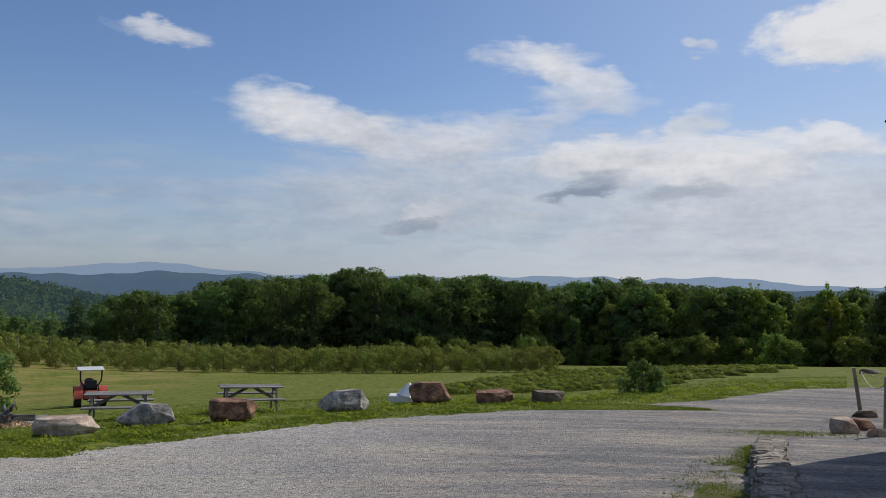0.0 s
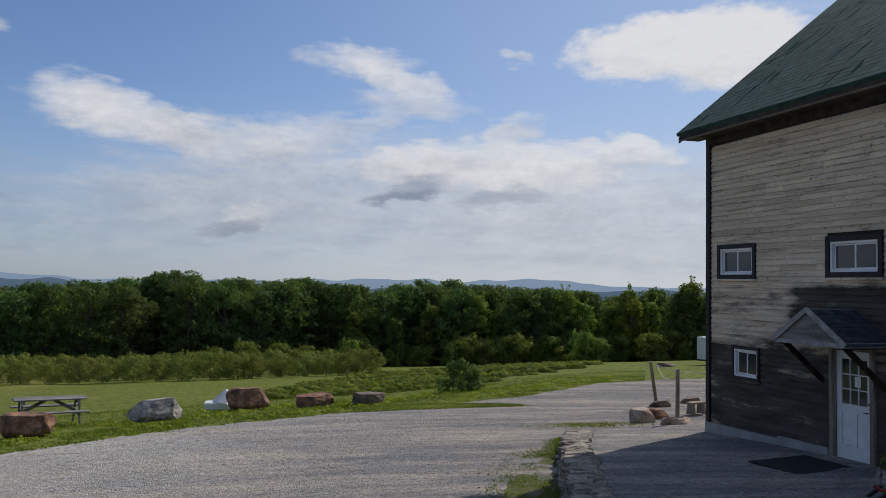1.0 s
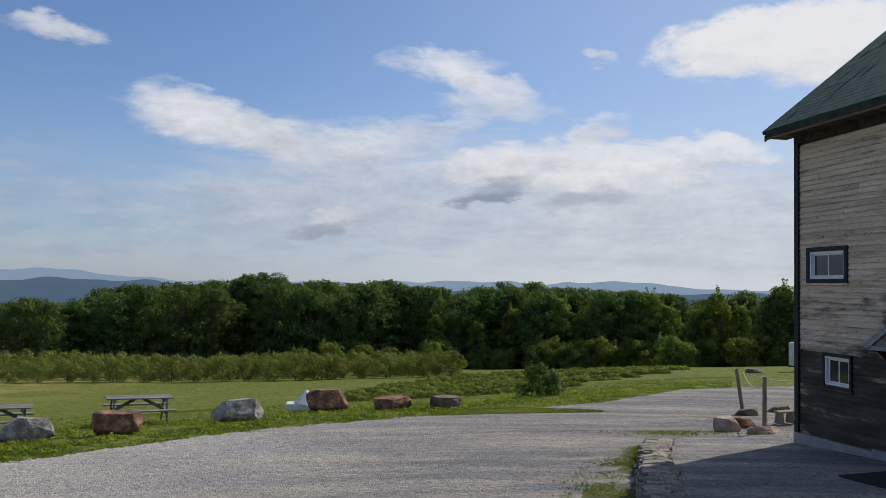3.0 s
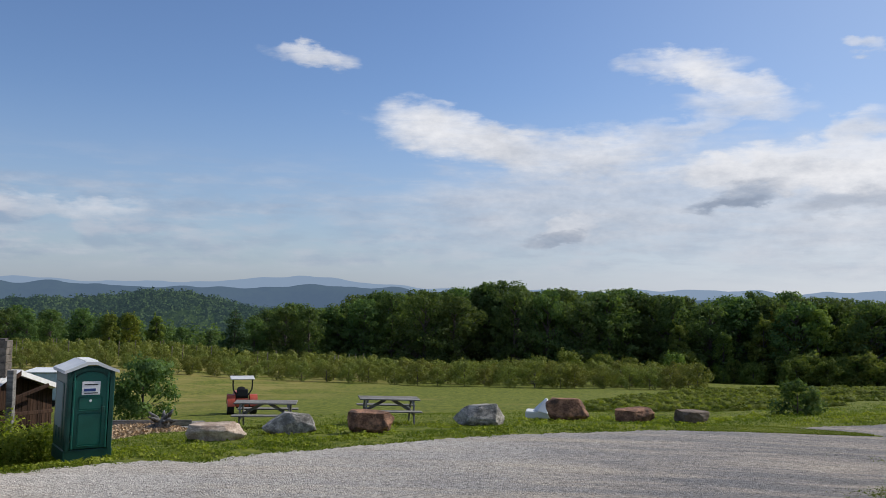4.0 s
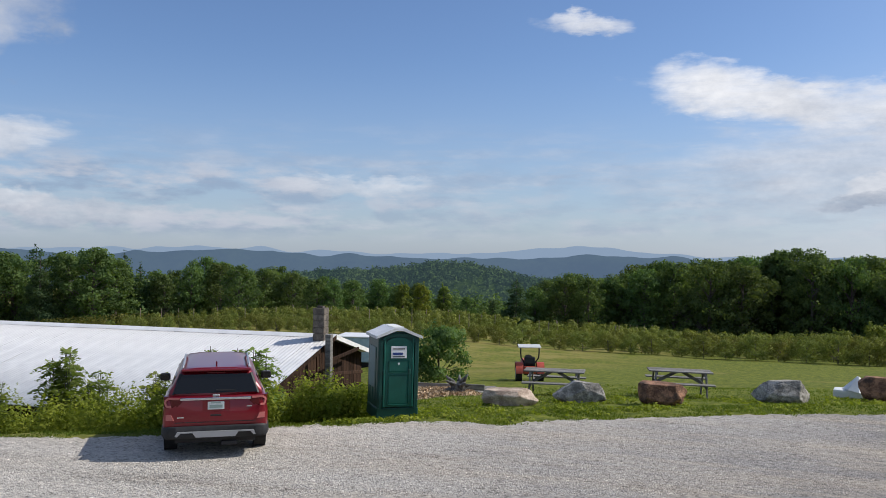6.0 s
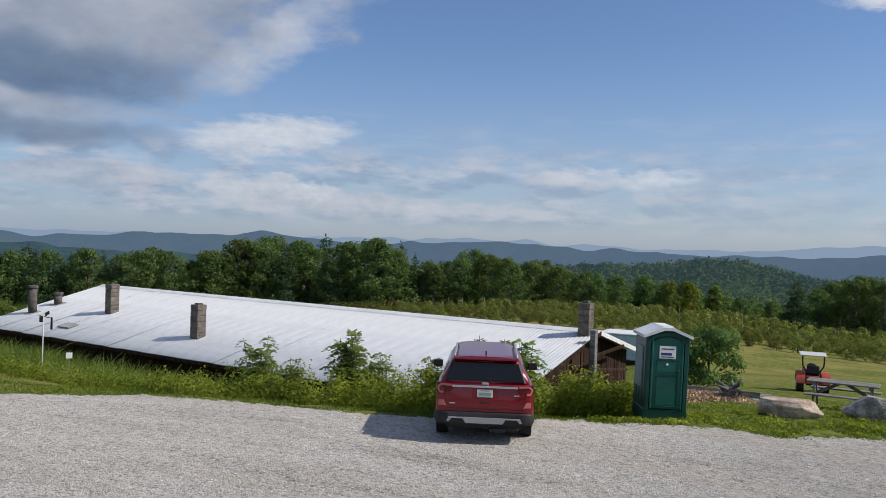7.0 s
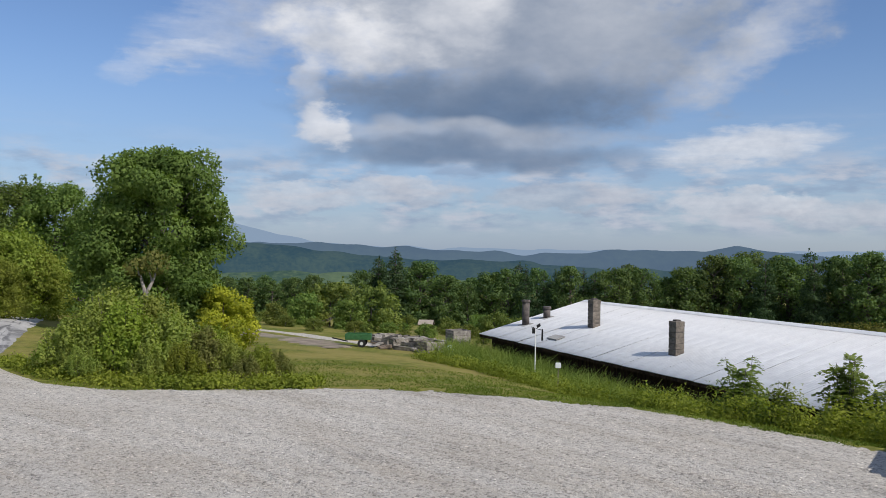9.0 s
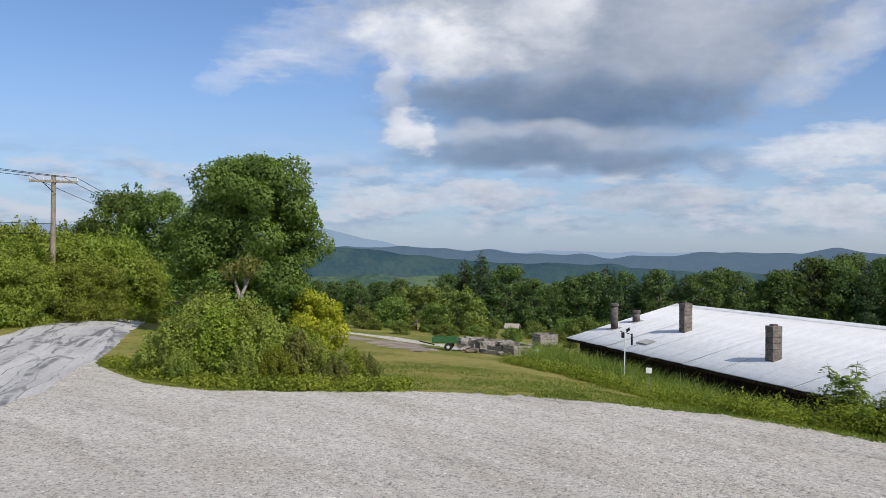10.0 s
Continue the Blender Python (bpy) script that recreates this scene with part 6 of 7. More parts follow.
body = []
for y, w, low_z, deck in ((0.0, 0.82, 0.58, 1.16), (0.03, 0.92, 0.54, 1.21), (0.10, 0.965, 0.50, 1.24), (0.35, 0.985, 0.42, 1.25), (0.8, 0.99, 0.40, 1.24), (1.8, 0.985, 0.38, 1.20), (2.8, 0.985, 0.38, 1.16),
                          (3.5, 0.985, 0.40, 1.10), (4.1, 0.97, 0.42, 1.06), (4.6, 0.93, 0.46, 1.00), (4.85, 0.84, 0.5, 0.93), (4.95, 0.68, 0.55, 0.85)):
    body.append(half_ring([(w * 0.90, low_z), (w * 0.985, low_z + 0.06), (w, low_z + 0.22), (w, 0.86), (w * 0.985, 0.99), (w * 0.95, deck - 0.035), (w * 0.90, deck)], y))
smooth(part("body", loft(body, True), CAR_RED, car, "dark red painted body"))
cabin = []
for y0, y1, w0, w1 in ((0.06, 0.30, 0.86, 0.62), (0.14, 0.36, 0.885, 0.68), (0.6, 0.75, 0.895, 0.715), (1.6, 1.6, 0.895, 0.73), (2.5, 2.35, 0.89, 0.72), (3.15, 2.7, 0.875, 0.69), (3.55, 2.95, 0.86, 0.63)):
    cabin.append([(x, y, z) for x, y, z in [(w0, y0, 1.18), (w0 * 0.97, y0 + (y1 - y0) * 0.3, 1.33), (w1 * 1.07, y0 + (y1 - y0) * 0.75, 1.55), (w1, y1, 1.66), (w1 * 0.9, y1 + 0.02, 1.72), (w1 * 0.5, y1 + 0.03, 1.745)]]
                 + [(-x, y, z) for x, y, z in [(w1 * 0.5, y1 + 0.03, 1.745), (w1 * 0.9, y1 + 0.02, 1.72), (w1, y1, 1.66), (w1 * 1.07, y0 + (y1 - y0) * 0.75, 1.55), (w0 * 0.97, y0 + (y1 - y0) * 0.3, 1.33), (w0, y0, 1.18)]])
smooth(part("cabin", loft(cabin, True), CAR_RED, car))


def pane_on(points, material, name, parent, thick=0.012, label=""):
    bm = bmesh.new()
    vs = [bm.verts.new(p) for p in points]
    f = bm.faces.new(vs)
    f.normal_update()
    made = bmesh.ops.extrude_face_region(bm, geom=[f])
    push = f.normal * thick
    for v in made["geom"]:
        if isinstance(v, bmesh.types.BMVert):
            v.co += push
    bmesh.ops.recalc_face_normals(bm, faces=bm.faces)
    return part(name, bm, material, parent, label)


pane_on([(-0.77, 0.075, 1.285), (0.77, 0.075, 1.285), (0.74, 0.118, 1.38), (0.635, 0.225, 1.63), (-0.635, 0.225, 1.63), (-0.74, 0.118, 1.38)], CAR_GLASS, "rear_window", car, 0.012, "dark tinted rear window")
for sgn in (-1, 1):
    for y0, y1 in ((0.5, 1.25), (1.32, 2.3), (2.37, 3.05)):
        pane_on([(sgn * 0.895, y0, 1.25), (sgn * 0.895, y1, 1.23), (sgn * 0.775, min(y1, 2.6) - 0.03, 1.56), (sgn * 0.775, y0 + 0.12, 1.56)], CAR_GLASS, "side_window", car, 0.012 * sgn)
    part("pillar_trim", barred((sgn * 0.79, 0.10, 1.26), (sgn * 0.655, 0.285, 1.64), 0.05, 0.02), CAR_BLACK, car)
    rail = bmesh.new()
    rod(rail, (sgn * 0.62, 0.55, 1.775), (sgn * 0.64, 2.3, 1.78), 0.022)
    for y in (0.5, 2.35):
        rod(rail, (sgn * 0.63, y, 1.72), (sgn * 0.625, y + (0.06 if y < 1 else -0.06), 1.775), 0.02)
    part("roof_rail", rail, SILVER, car, "silver roof rail")
    mirror = part("wing_mirror", boxed(0.22, 0.13, 0.17, sgn * 1.09, 2.95, 1.2, 0.04, segments=2), CAR_BLACK, car)
    part("mirror_glass", boxed(0.17, 0.01, 0.12, sgn * 1.09, 2.882, 1.2, 0.002), CAR_GLASS, mirror)
    lamp_part = part("tail_lamp", loft([[(sgn * x, y, z) for x, y, z in row] for row in (
        [(0.62, -0.014, 1.13), (0.62, -0.014, 1.20), (0.70, -0.004, 1.22), (0.70, -0.004, 1.04)], [(0.80, 0.0, 1.02), (0.80, 0.0, 1.225), (0.86, 0.03, 1.23), (0.86, 0.03, 1.02)],
        [(0.945, 0.07, 1.03), (0.945, 0.07, 1.235), (0.97, 0.22, 1.24), (0.97, 0.22, 1.06)])], True), TAIL_RED, car, "red rear lamp")
    c_band = bmesh.new()
    for a, b in (((0.665, -0.02, 1.195), (0.86, 0.012, 1.205)), ((0.86, 0.012, 1.205), (0.925, 0.045, 1.15)), ((0.925, 0.045, 1.15), (0.90, 0.035, 1.05)), ((0.90, 0.035, 1.05), (0.82, -0.006, 1.045))):
        bar(c_band, (sgn * a[0], a[1], a[2]), (sgn * b[0], b[1], b[2]), 0.02, 0.04)
    part("lamp_lens", c_band, TAIL_CLEAR, lamp_part, "pale clear lamp band bent round the red lens")
    part("reflector", prism([(-0.07, 0.0), (0.08, 0.0), (0.08, 0.11), (-0.02, 0.11)] if sgn > 0 else [(0.07, 0.0), (-0.08, 0.0), (-0.08, 0.11), (0.02, 0.11)], 0.02, "y", 0.0), TAIL_CLEAR, car, "pale red reflector").matrix_basis = pose(sgn * 0.83, 0.0, 0.78, 0, 0, sgn * 16)
    part("exhaust_tip", rod(bmesh.new(), (sgn * 0.57, -0.03, 0.475), (sgn * 0.57, 0.2, 0.475), 0.062, None, 16), CAR_BLACK, car, "round dark exhaust outlet")
    for y in (1.02, 3.9):
        wheel = part("wheel", rod(bmesh.new(), (sgn * 0.74, y, 0.375), (sgn * 0.975, y, 0.375), 0.375, None, 28), RUBBER, car)
        rimbm = rod(bmesh.new(), (sgn * 0.95, y, 0.375), (sgn * 0.982, y, 0.375), 0.255, 0.24, 20)
        part("rim", rimbm, SILVER, wheel, "silver alloy rim")
        for k in range(5):
            c, s = math.cos(k * 1.2566), math.sin(k * 1.2566)
            part("spoke", barred((sgn * 0.986, y, 0.375), (sgn * 0.986, y + 0.23 * c, 0.375 + 0.23 * s), 0.012, 0.07), SILVER, wheel)
        arch = bmesh.new()
        for k in range(9):
            t0, t1 = math.pi * k / 9, math.pi * (k + 1) / 9
            bar(arch, (sgn * 0.985, y + 0.44 * math.cos(t0), 0.375 + 0.44 * math.sin(t0)), (sgn * 0.985, y + 0.44 * math.cos(t1), 0.375 + 0.44 * math.sin(t1)), 0.03, 0.07)
        part("wheel_arch", arch, CAR_BLACK, car)
    part("sill", boxed(0.06, 2.2, 0.14, sgn * 0.965, 2.45, 0.42, 0.02), CAR_BLACK, car)
bumper = [half_ring([(w, 0.42), (w + 0.02, 0.46), (w + 0.01, 0.62), (w - 0.02, 0.66)], y) for y, w in ((-0.035, 0.72), (-0.02, 0.86), (0.05, 0.94), (0.3, 0.985), (0.6, 0.985))]
smooth(part("rear_bumper", loft(bumper, True), CAR_BLACK, car, "black plastic rear bumper"))
part("skid_plate", prism([(-0.74, 0.475), (-0.70, 0.56), (0.70, 0.56), (0.74, 0.475), (0.70, 0.465), (0.64, 0.535), (0.42, 0.535), (0.36, 0.445), (-0.36, 0.445), (-0.42, 0.535), (-0.64, 0.535), (-0.70, 0.465)], 0.035, "y", -0.05), SKID_GREY, car, "silver skid plate arched over both exhausts")
part("underbody", boxed(1.5, 4.2, 0.18, 0, 2.4, 0.36), CAR_BLACK, car)
part("tow_hitch", boxed(0.3, 0.1, 0.08, 0.25, 0.02, 0.31, 0.01), CAR_BLACK, car)
part("tailgate_seam", boxed(1.5, 0.012, 0.012, 0, -0.006, 0.73), CAR_BLACK, car)
part("chrome_strip", boxed(1.30, 0.035, 0.05, 0, -0.012, 1.185, 0.012, segments=2), CHROME, car, "chrome strip across the tailgate")
part("badge", boxed(0.13, 0.03, 0.05, 0, 0.015, 1.242, 0.012), SKID_GREY, car)
part("spoiler", boxed(1.30, 0.26, 0.05, 0, 0.31, 1.705, 0.02, -6, segments=2), CAR_RED, car)
part("brake_lamp", boxed(0.34, 0.02, 0.025, 0, 0.225, 1.66, 0.004), TAIL_RED, car)
part("wiper", barred((0.0, 0.085, 1.33), (0.36, 0.09, 1.32), 0.02, 0.03), CAR_BLACK, car)
part("roof_fin", prism([(0.55, 1.74), (0.72, 1.74), (0.57, 1.84), (0.55, 1.84)], 0.03, "x", 0.0), CAR_RED, car)
plate = part("number_plate", boxed(0.305, 0.012, 0.155, 0, -0.016, 1.05, 0.004), PLATE_WHITE, car, "white number plate")
part("plate_bar", boxed(0.24, 0.006, 0.06, 0, -0.024, 1.035), PLATE_GREEN, plate)
part("plate_bar", boxed(0.18, 0.006, 0.018, 0, -0.024, 1.105), PLATE_GREEN, plate)
part("plate_surround", boxed(0.5, 0.01, 0.21, 0, -0.004, 1.05, 0.004), CAR_RED, car)
part("nameplate", boxed(0.12, 0.008, 0.022, -0.64, -0.004, 0.83), CHROME, car)
part("nameplate", boxed(0.1, 0.008, 0.022, 0.62, -0.006, 1.02), CHROME, car)
part("tailgate_handle", boxed(0.2, 0.012, 0.03, 0, -0.008, 0.86, 0.006), CAR_BLACK, car)

# ---- portable toilet ----
loo = thing("portable_toilet", pose(-10.27, 16.6, -0.06, 0, 1.0, 46) @ Matrix.Diagonal((0.93, 0.93, 0.955, 1)), "green plastic portable toilet with a white roof on the grass", "portable toilet")
LW, LD, LH = 1.02, 1.08, 1.82
part("base", boxed(LW + 0.06, LD + 0.06, 0.3, 0, LD / 2, -0.01, 0.02), LOO_DARK, loo)
for sgn in (-1, 1):
    part("side_wall", boxed(0.04, LD, LH - 0.1, sgn * LW / 2, LD / 2, 0.1 + LH / 2, 0.008), LOO_DARK, loo)
    for y in (0.2, 0.5, 0.8):
        part("wall_rib", boxed(0.03, 0.16, LH - 0.5, sgn * (LW / 2 + 0.02), y + 0.04, 0.95, 0.012), LOO_DARK, loo)
    part("side_vent", boxed(0.012, 0.62, 1.0, sgn * (LW / 2 + 0.036), 0.56, 1.1, 0.004), plain("vent_screen", (0.16, 0.24, 0.23), 0.6), loo, "pale translucent side panel")
    part("corner_post", boxed(0.09, 0.08, LH - 0.05, sgn * (LW / 2 - 0.03), 0.0, 0.1 + LH / 2, 0.025, segments=2), LOO_DARK, loo)
    part("door_post", boxed(0.05, 0.05, LH - 0.1, sgn * 0.37, -0.03, 0.1 + LH / 2, 0.015), LOO_GREEN, loo)
part("back_wall", boxed(LW, 0.04, LH - 0.1, 0, LD, 0.1 + LH / 2, 0.008), LOO_DARK, loo)
arch_pts = [(-0.36, 0.16), (0.36, 0.16), (0.36, 1.66)] + [(0.36 * math.cos(math.pi * k / 10), 1.66 + 0.2 * math.sin(math.pi * k / 10)) for k in range(1, 10)] + [(-0.36, 1.66)]
loo_door = part("door", prism(arch_pts, 0.05, "y", -0.005), LOO_GREEN, loo, "green arched door")
part("door_panel", boxed(0.52, 0.02, 0.72, 0, -0.035, 0.58, 0.03, segments=2), LOO_GREEN, loo_door)
part("door_panel", boxed(0.52, 0.02, 0.3, 0, -0.035, 1.16, 0.03, segments=2), LOO_GREEN, loo_door)
part("notice", boxed(0.4, 0.008, 0.3, 0, -0.034, 1.5, 0.002), SIGN_WHITE, loo_door, "white printed notice")
part("notice_bar", boxed(0.26, 0.006, 0.06, -0.03, -0.041, 1.46), SIGN_BLUE, loo_door)
part("notice_bar", boxed(0.3, 0.006, 0.025, 0, -0.041, 1.58), SIGN_INK, loo_door)
part("notice_bar", boxed(0.3, 0.006, 0.02, 0, -0.041, 1.39), SIGN_INK, loo_door)
part("latch", boxed(0.07, 0.05, 0.14, 0.28, -0.05, 1.02, 0.012), LOO_DARK, loo_door)
part("dial", roded((0.0, -0.04, 1.22), (0.0, -0.055, 1.22), 0.03, None, 12), LOO_WHITE, loo_door)
for z in (0.4, 1.0, 1.6):
    part("hinge", boxed(0.04, 0.05, 0.12, -0.385, -0.05, z, 0.008), LOO_DARK, loo)
frame_bm = bmesh.new()
outer = [(-0.45, 0.12), (-0.45, 1.72)] + [(-0.45 * math.cos(math.pi * k / 10), 1.72 + 0.2 * math.sin(math.pi * k / 10)) for k in range(1, 10)] + [(0.45, 1.72), (0.45, 0.12)]
for (x0, z0), (x1, z1) in zip(outer, outer[1:]):
    bar(frame_bm, (x0, -0.02, z0), (x1, -0.02, z1), 0.06, 0.07)
part("door_frame", frame_bm, LOO_DARK, loo)
part("front_gable", prism([(-LW / 2, 1.7), (LW / 2, 1.7), (LW / 2, 1.86), (0.2, 2.0), (-0.2, 2.0), (-LW / 2, 1.86)], 0.03, "y", 0.02), LOO_DARK, loo)
roof_pts = [(-0.6, 1.83), (-0.6, 1.90), (-0.36, 1.99), (-0.14, 2.09), (0.14, 2.09), (0.36, 1.99), (0.6, 1.90), (0.6, 1.83), (0.3, 1.94), (0.1, 2.02), (-0.1, 2.02), (-0.3, 1.94)]
part("roof", prism(roof_pts, LD + 0.16, "y", LD / 2 - 0.01), LOO_WHITE, loo, "white moulded roof")
for k in range(5):
    part("roof_rib", boxed(0.3, 0.05, 0.03, 0, 0.12 + 0.2 * k, 2.1, 0.012), LOO_WHITE, loo)

# ---- boulders ----


def boulder(x, y, long, deep, high, turn, seed, material, label, sink=0.06, group="boulders along the grass edge", flat=0.5, name="boulder"):
    """A weathered rock: a rounded mass broken off along flat faces, pitted all over."""
    bm = bmesh.new()
    bmesh.ops.create_icosphere(bm, subdivisions=5, radius=1.0)
    g = np.random.default_rng(int(seed * 10))
    planes = [(Vector((g.normal() * 0.12, g.normal() * 0.12, 1)).normalized(), flat * 0.95)]
    for k in range(13):
        turn = (k + g.random() * 0.8) * 6.283 / 6.5
        planes.append((Vector((math.cos(turn), math.sin(turn), g.uniform(-0.25, 0.75))).normalized(), g.uniform(0.56, 0.84)))
    for v in bm.verts:
        d = v.co.normalized()
        p = d * (1.0 + 0.1 * noise.noise(d * 1.3 + Vector((seed * 3.7, 0, 0))))
        for n, far in planes:
            over = p.dot(n) - far
            if over > 0:
                p = p - n * over
        p *= 1 + 0.05 * noise.noise(d * 3.0 + Vector((seed, 0, 0))) + 0.03 * noise.noise(d * 8 + Vector((0, seed, 0))) + 0.014 * noise.noise(d * 22 + Vector((seed, seed, 0)))
        v.co = (p.x * long / 2, p.y * deep / 2, p.z)
    wide = max(v.co.x for v in bm.verts) - min(v.co.x for v in bm.verts)
    for v in bm.verts:
        v.co.x *= long / wide
    top, low = max(v.co.z for v in bm.verts), min(v.co.z for v in bm.verts)
    for v in bm.verts:
        v.co.z = (v.co.z - low) / (top - low) * (high + sink) - sink
    ob = smooth(part(name, bm, material))
    ob.matrix_world = pose(x, y, terrain(x, y), 0, 0, turn)
    return tagged(ob, label, "boulder", group)


boulder(-8.95, 19.95, 1.5, 1.0, 0.44, 25, 1.0, PINK_STONE, "flat pale pinkish boulder at the gravel's edge")
boulder(-7.4, 21.25, 1.45, 0.85, 0.58, 12, 2.4, GRANITE, "blocky grey granite boulder at the gravel's edge", flat=0.7)
boulder(-5.35, 21.5, 1.24, 0.95, 0.6, 14, 3.3, RED_STONE, "rusty red boulder at the gravel's edge")
boulder(-2.7, 24.0, 1.5, 0.85, 0.64, 5, 4.1, GRANITE, "blocky grey granite boulder at the gravel's edge", flat=0.7)
boulder(-0.3, 26.1, 1.36, 1.0, 0.68, 0, 5.7, RED_STONE, "large rusty brown boulder at the gravel's edge", flat=0.7)
boulder(1.65, 25.9, 1.2, 0.8, 0.42, -4, 6.2, RED_STONE, "low reddish boulder at the gravel's edge")
boulder(3.3, 25.7, 1.0, 0.75, 0.4, -6, 7.9, BROWN_STONE, "low brown boulder at the gravel's edge")
GATE = "rocks beside the rope posts"
boulder(10.15, 20.9, 0.82, 0.6, 0.4, 30, 8.8, PINK_STONE, "pale rock at the foot of a post", 0.06, GATE)
boulder(10.9, 21.5, 0.7, 0.5, 0.3, -20, 9.3, RED_STONE, "brown rock at the foot of a post", 0.06, GATE)
boulder(10.75, 20.3, 0.95, 0.55, 0.26, 10, 10.2, PINK_STONE, "flat pale rock at the foot of a post", 0.06, GATE)
boulder(12.1, 23.6, 0.8, 0.5, 0.22, 10, 11.2, BROWN_STONE, "low brown rock among gravel", 0.06, GATE)
boulder(13.4, 24.2, 0.8, 0.5, 0.22, 60, 12.2, BROWN_STONE, "low brown rock among gravel", 0.06, GATE)
boulder(*polar(-27.3, 52), 1.3, 1.0, 0.26, 10, 13.2, BROWN_STONE, "broad brown rock on the far verge", 0.1, "rocks on the verge")

# ---- picnic tables ----


def picnic_table():
    root = thing("picnic_table", Matrix.Identity(4), "grey weathered wooden picnic table with attached benches", "picnic table", "picnic tables on the grass")
    for k in range(5):
        part("tabletop_board", boxed(1.85, 0.142, 0.04, 0, -0.3 + 0.15 * k, 0.74, 0.006), GREY_WOOD, root)
    for sgn in (-1, 1):
        for k in range(2):
            part("bench_board", boxed(1.85, 0.14, 0.04, 0, sgn * (0.66 + 0.15 * k), 0.44, 0.006), GREY_WOOD, root)
        x = sgn * 0.68
        part("seat_beam", boxed(0.045, 1.62, 0.1, x, 0, 0.37, 0.006), GREY_WOOD, root)
        part("top_beam", boxed(0.045, 0.74, 0.09, x, 0, 0.675, 0.006), GREY_WOOD, root)
        for s in (-1, 1):
            part("leg", barred((x + sgn * 0.045, s * 0.30, 0.70), (x + sgn * 0.045, s * 0.62, -0.02), 0.045, 0.1, 0.006), GREY_WOOD, root)
        part("brace", barred((x, 0, 0.38), (sgn * 0.1, 0, 0.70), 0.045, 0.09, 0.006), GREY_WOOD, root)
    return root


table = picnic_table()
x, y = polar(20.95, 26.0)
table.matrix_world = pose(x, y, terrain(x, y) + 0.02, 0, 0, 16)
x, y = polar(12.75, 25.9)
copy_thing(table, pose(x, y, terrain(x, y) + 0.03, 0, 1, 20))

# ---- small red tractor with a sun roof ----
x, y = polar(22.7, 34.0)
tractor = thing("tractor", pose(x, y, terrain(x, y), 0, 0, 27) @ Matrix.Scale(0.92, 4), "small red lawn tractor with a pale sun canopy", "tractor")
part("hood", boxed(0.62, 0.8, 0.42, 0, 0.75, 0.66, 0.08, segments=2), TRACTOR_RED, tractor)
part("chassis", boxed(0.5, 1.5, 0.2, 0, 0.35, 0.4, 0.03), BLACK_METAL, tractor)
part("seat", boxed(0.5, 0.45, 0.12, 0, -0.2, 0.74, 0.05, segments=2), CAR_BLACK, tractor)
part("seat_back", boxed(0.48, 0.1, 0.34, 0, -0.44, 0.94, 0.05, -8, segments=2), CAR_BLACK, tractor)
part("canopy", boxed(1.0, 0.9, 0.045, 0, -0.1, 1.54, 0.03, 3, segments=2), CANOPY_GREY, tractor, "pale plastic canopy")
part("steering_wheel", rod(bmesh.new(), (0, 0.28, 0.98), (0, 0.26, 1.01), 0.18, None, 16), BLACK_METAL, tractor)
part("rear_plate", boxed(0.56, 0.06, 0.34, 0, -0.62, 0.55, 0.03, segments=2), TRACTOR_RED, tractor)
for sgn in (-1, 1):
    fender = part("fender", loft([[(sgn * x0, -0.35 + 0.48 * math.cos(t), 0.42 + 0.46 * math.sin(t)) for x0 in (0.3, 0.62)] for t in [math.pi * k / 10 for k in range(11)]]), TRACTOR_RED, tractor, "red rounded mudguard")
    fender.data.polygons.foreach_set("use_smooth", [True] * len(fender.data.polygons))
    post = bmesh.new()
    for (x0, z0), (x1, z1) in (((0.2, 0.62), (0.22, 0.84)), ((0.22, 0.84), (0.38, 1.08)), ((0.38, 1.08), (0.40, 1.28)), ((0.40, 1.28), (0.40, 1.53))):
        rod(post, (sgn * x0, -0.5, z0), (sgn * x1, -0.48, z1), 0.03)
    part("canopy_post", post, BLACK_METAL, tractor)
    wheel = part("rear_wheel", rod(bmesh.new(), (sgn * 0.34, -0.35, 0.4), (sgn * 0.6, -0.35, 0.4), 0.4, None, 24), RUBBER, tractor)
    part("rim", rod(bmesh.new(), (sgn * 0.58, -0.35, 0.4), (sgn * 0.61, -0.35, 0.4), 0.22, None, 16), CANOPY_GREY, wheel)
    wheel = part("front_wheel", rod(bmesh.new(), (sgn * 0.36, 0.95, 0.24), (sgn * 0.52, 0.95, 0.24), 0.24, None, 20), RUBBER, tractor)
    part("rim", rod(bmesh.new(), (sgn * 0.5, 0.95, 0.24), (sgn * 0.53, 0.95, 0.24), 0.12, None, 14), CANOPY_GREY, wheel)

# ---- things on the grass ----
x, y = polar(2.3, 28.0)
tarp = thing("folded_canopy", pose(x, y, terrain(x, y)) @ Matrix.Diagonal((0.8, 0.9, 1.05, 1)), "white plastic canopy collapsed in a heap on the grass", "canopy")
part("base", boxed(1.0, 0.7, 0.25, -0.2, 0, 0.12, 0.05, segments=2), LOO_WHITE, tarp)
part("peak", rod(bmesh.new(), (0.1, 0, 0.22), (0.15, 0, 0.62), 0.48, 0.05, 7), WHITE_PAINT, tarp)
x, y = polar(29.2, 27.0)
bed = thing("play_area", pose(x, y, terrain(x, y), 0, 0, 20), "bed of brown wood chips edged with low boards", "wood chip bed")
bm = bmesh.new()
bmesh.ops.create_icosphere(bm, subdivisions=3, radius=1.0)
for v in bm.verts:
    v.co = (v.co.x * 1.7, v.co.y * 1.5, v.co.z * 0.16 + 0.05 * noise.noise(v.co * 4))
smooth(part("chip_fill", bm, CHIPS, bed))
chip_rng = np.random.default_rng(52)
litter = []
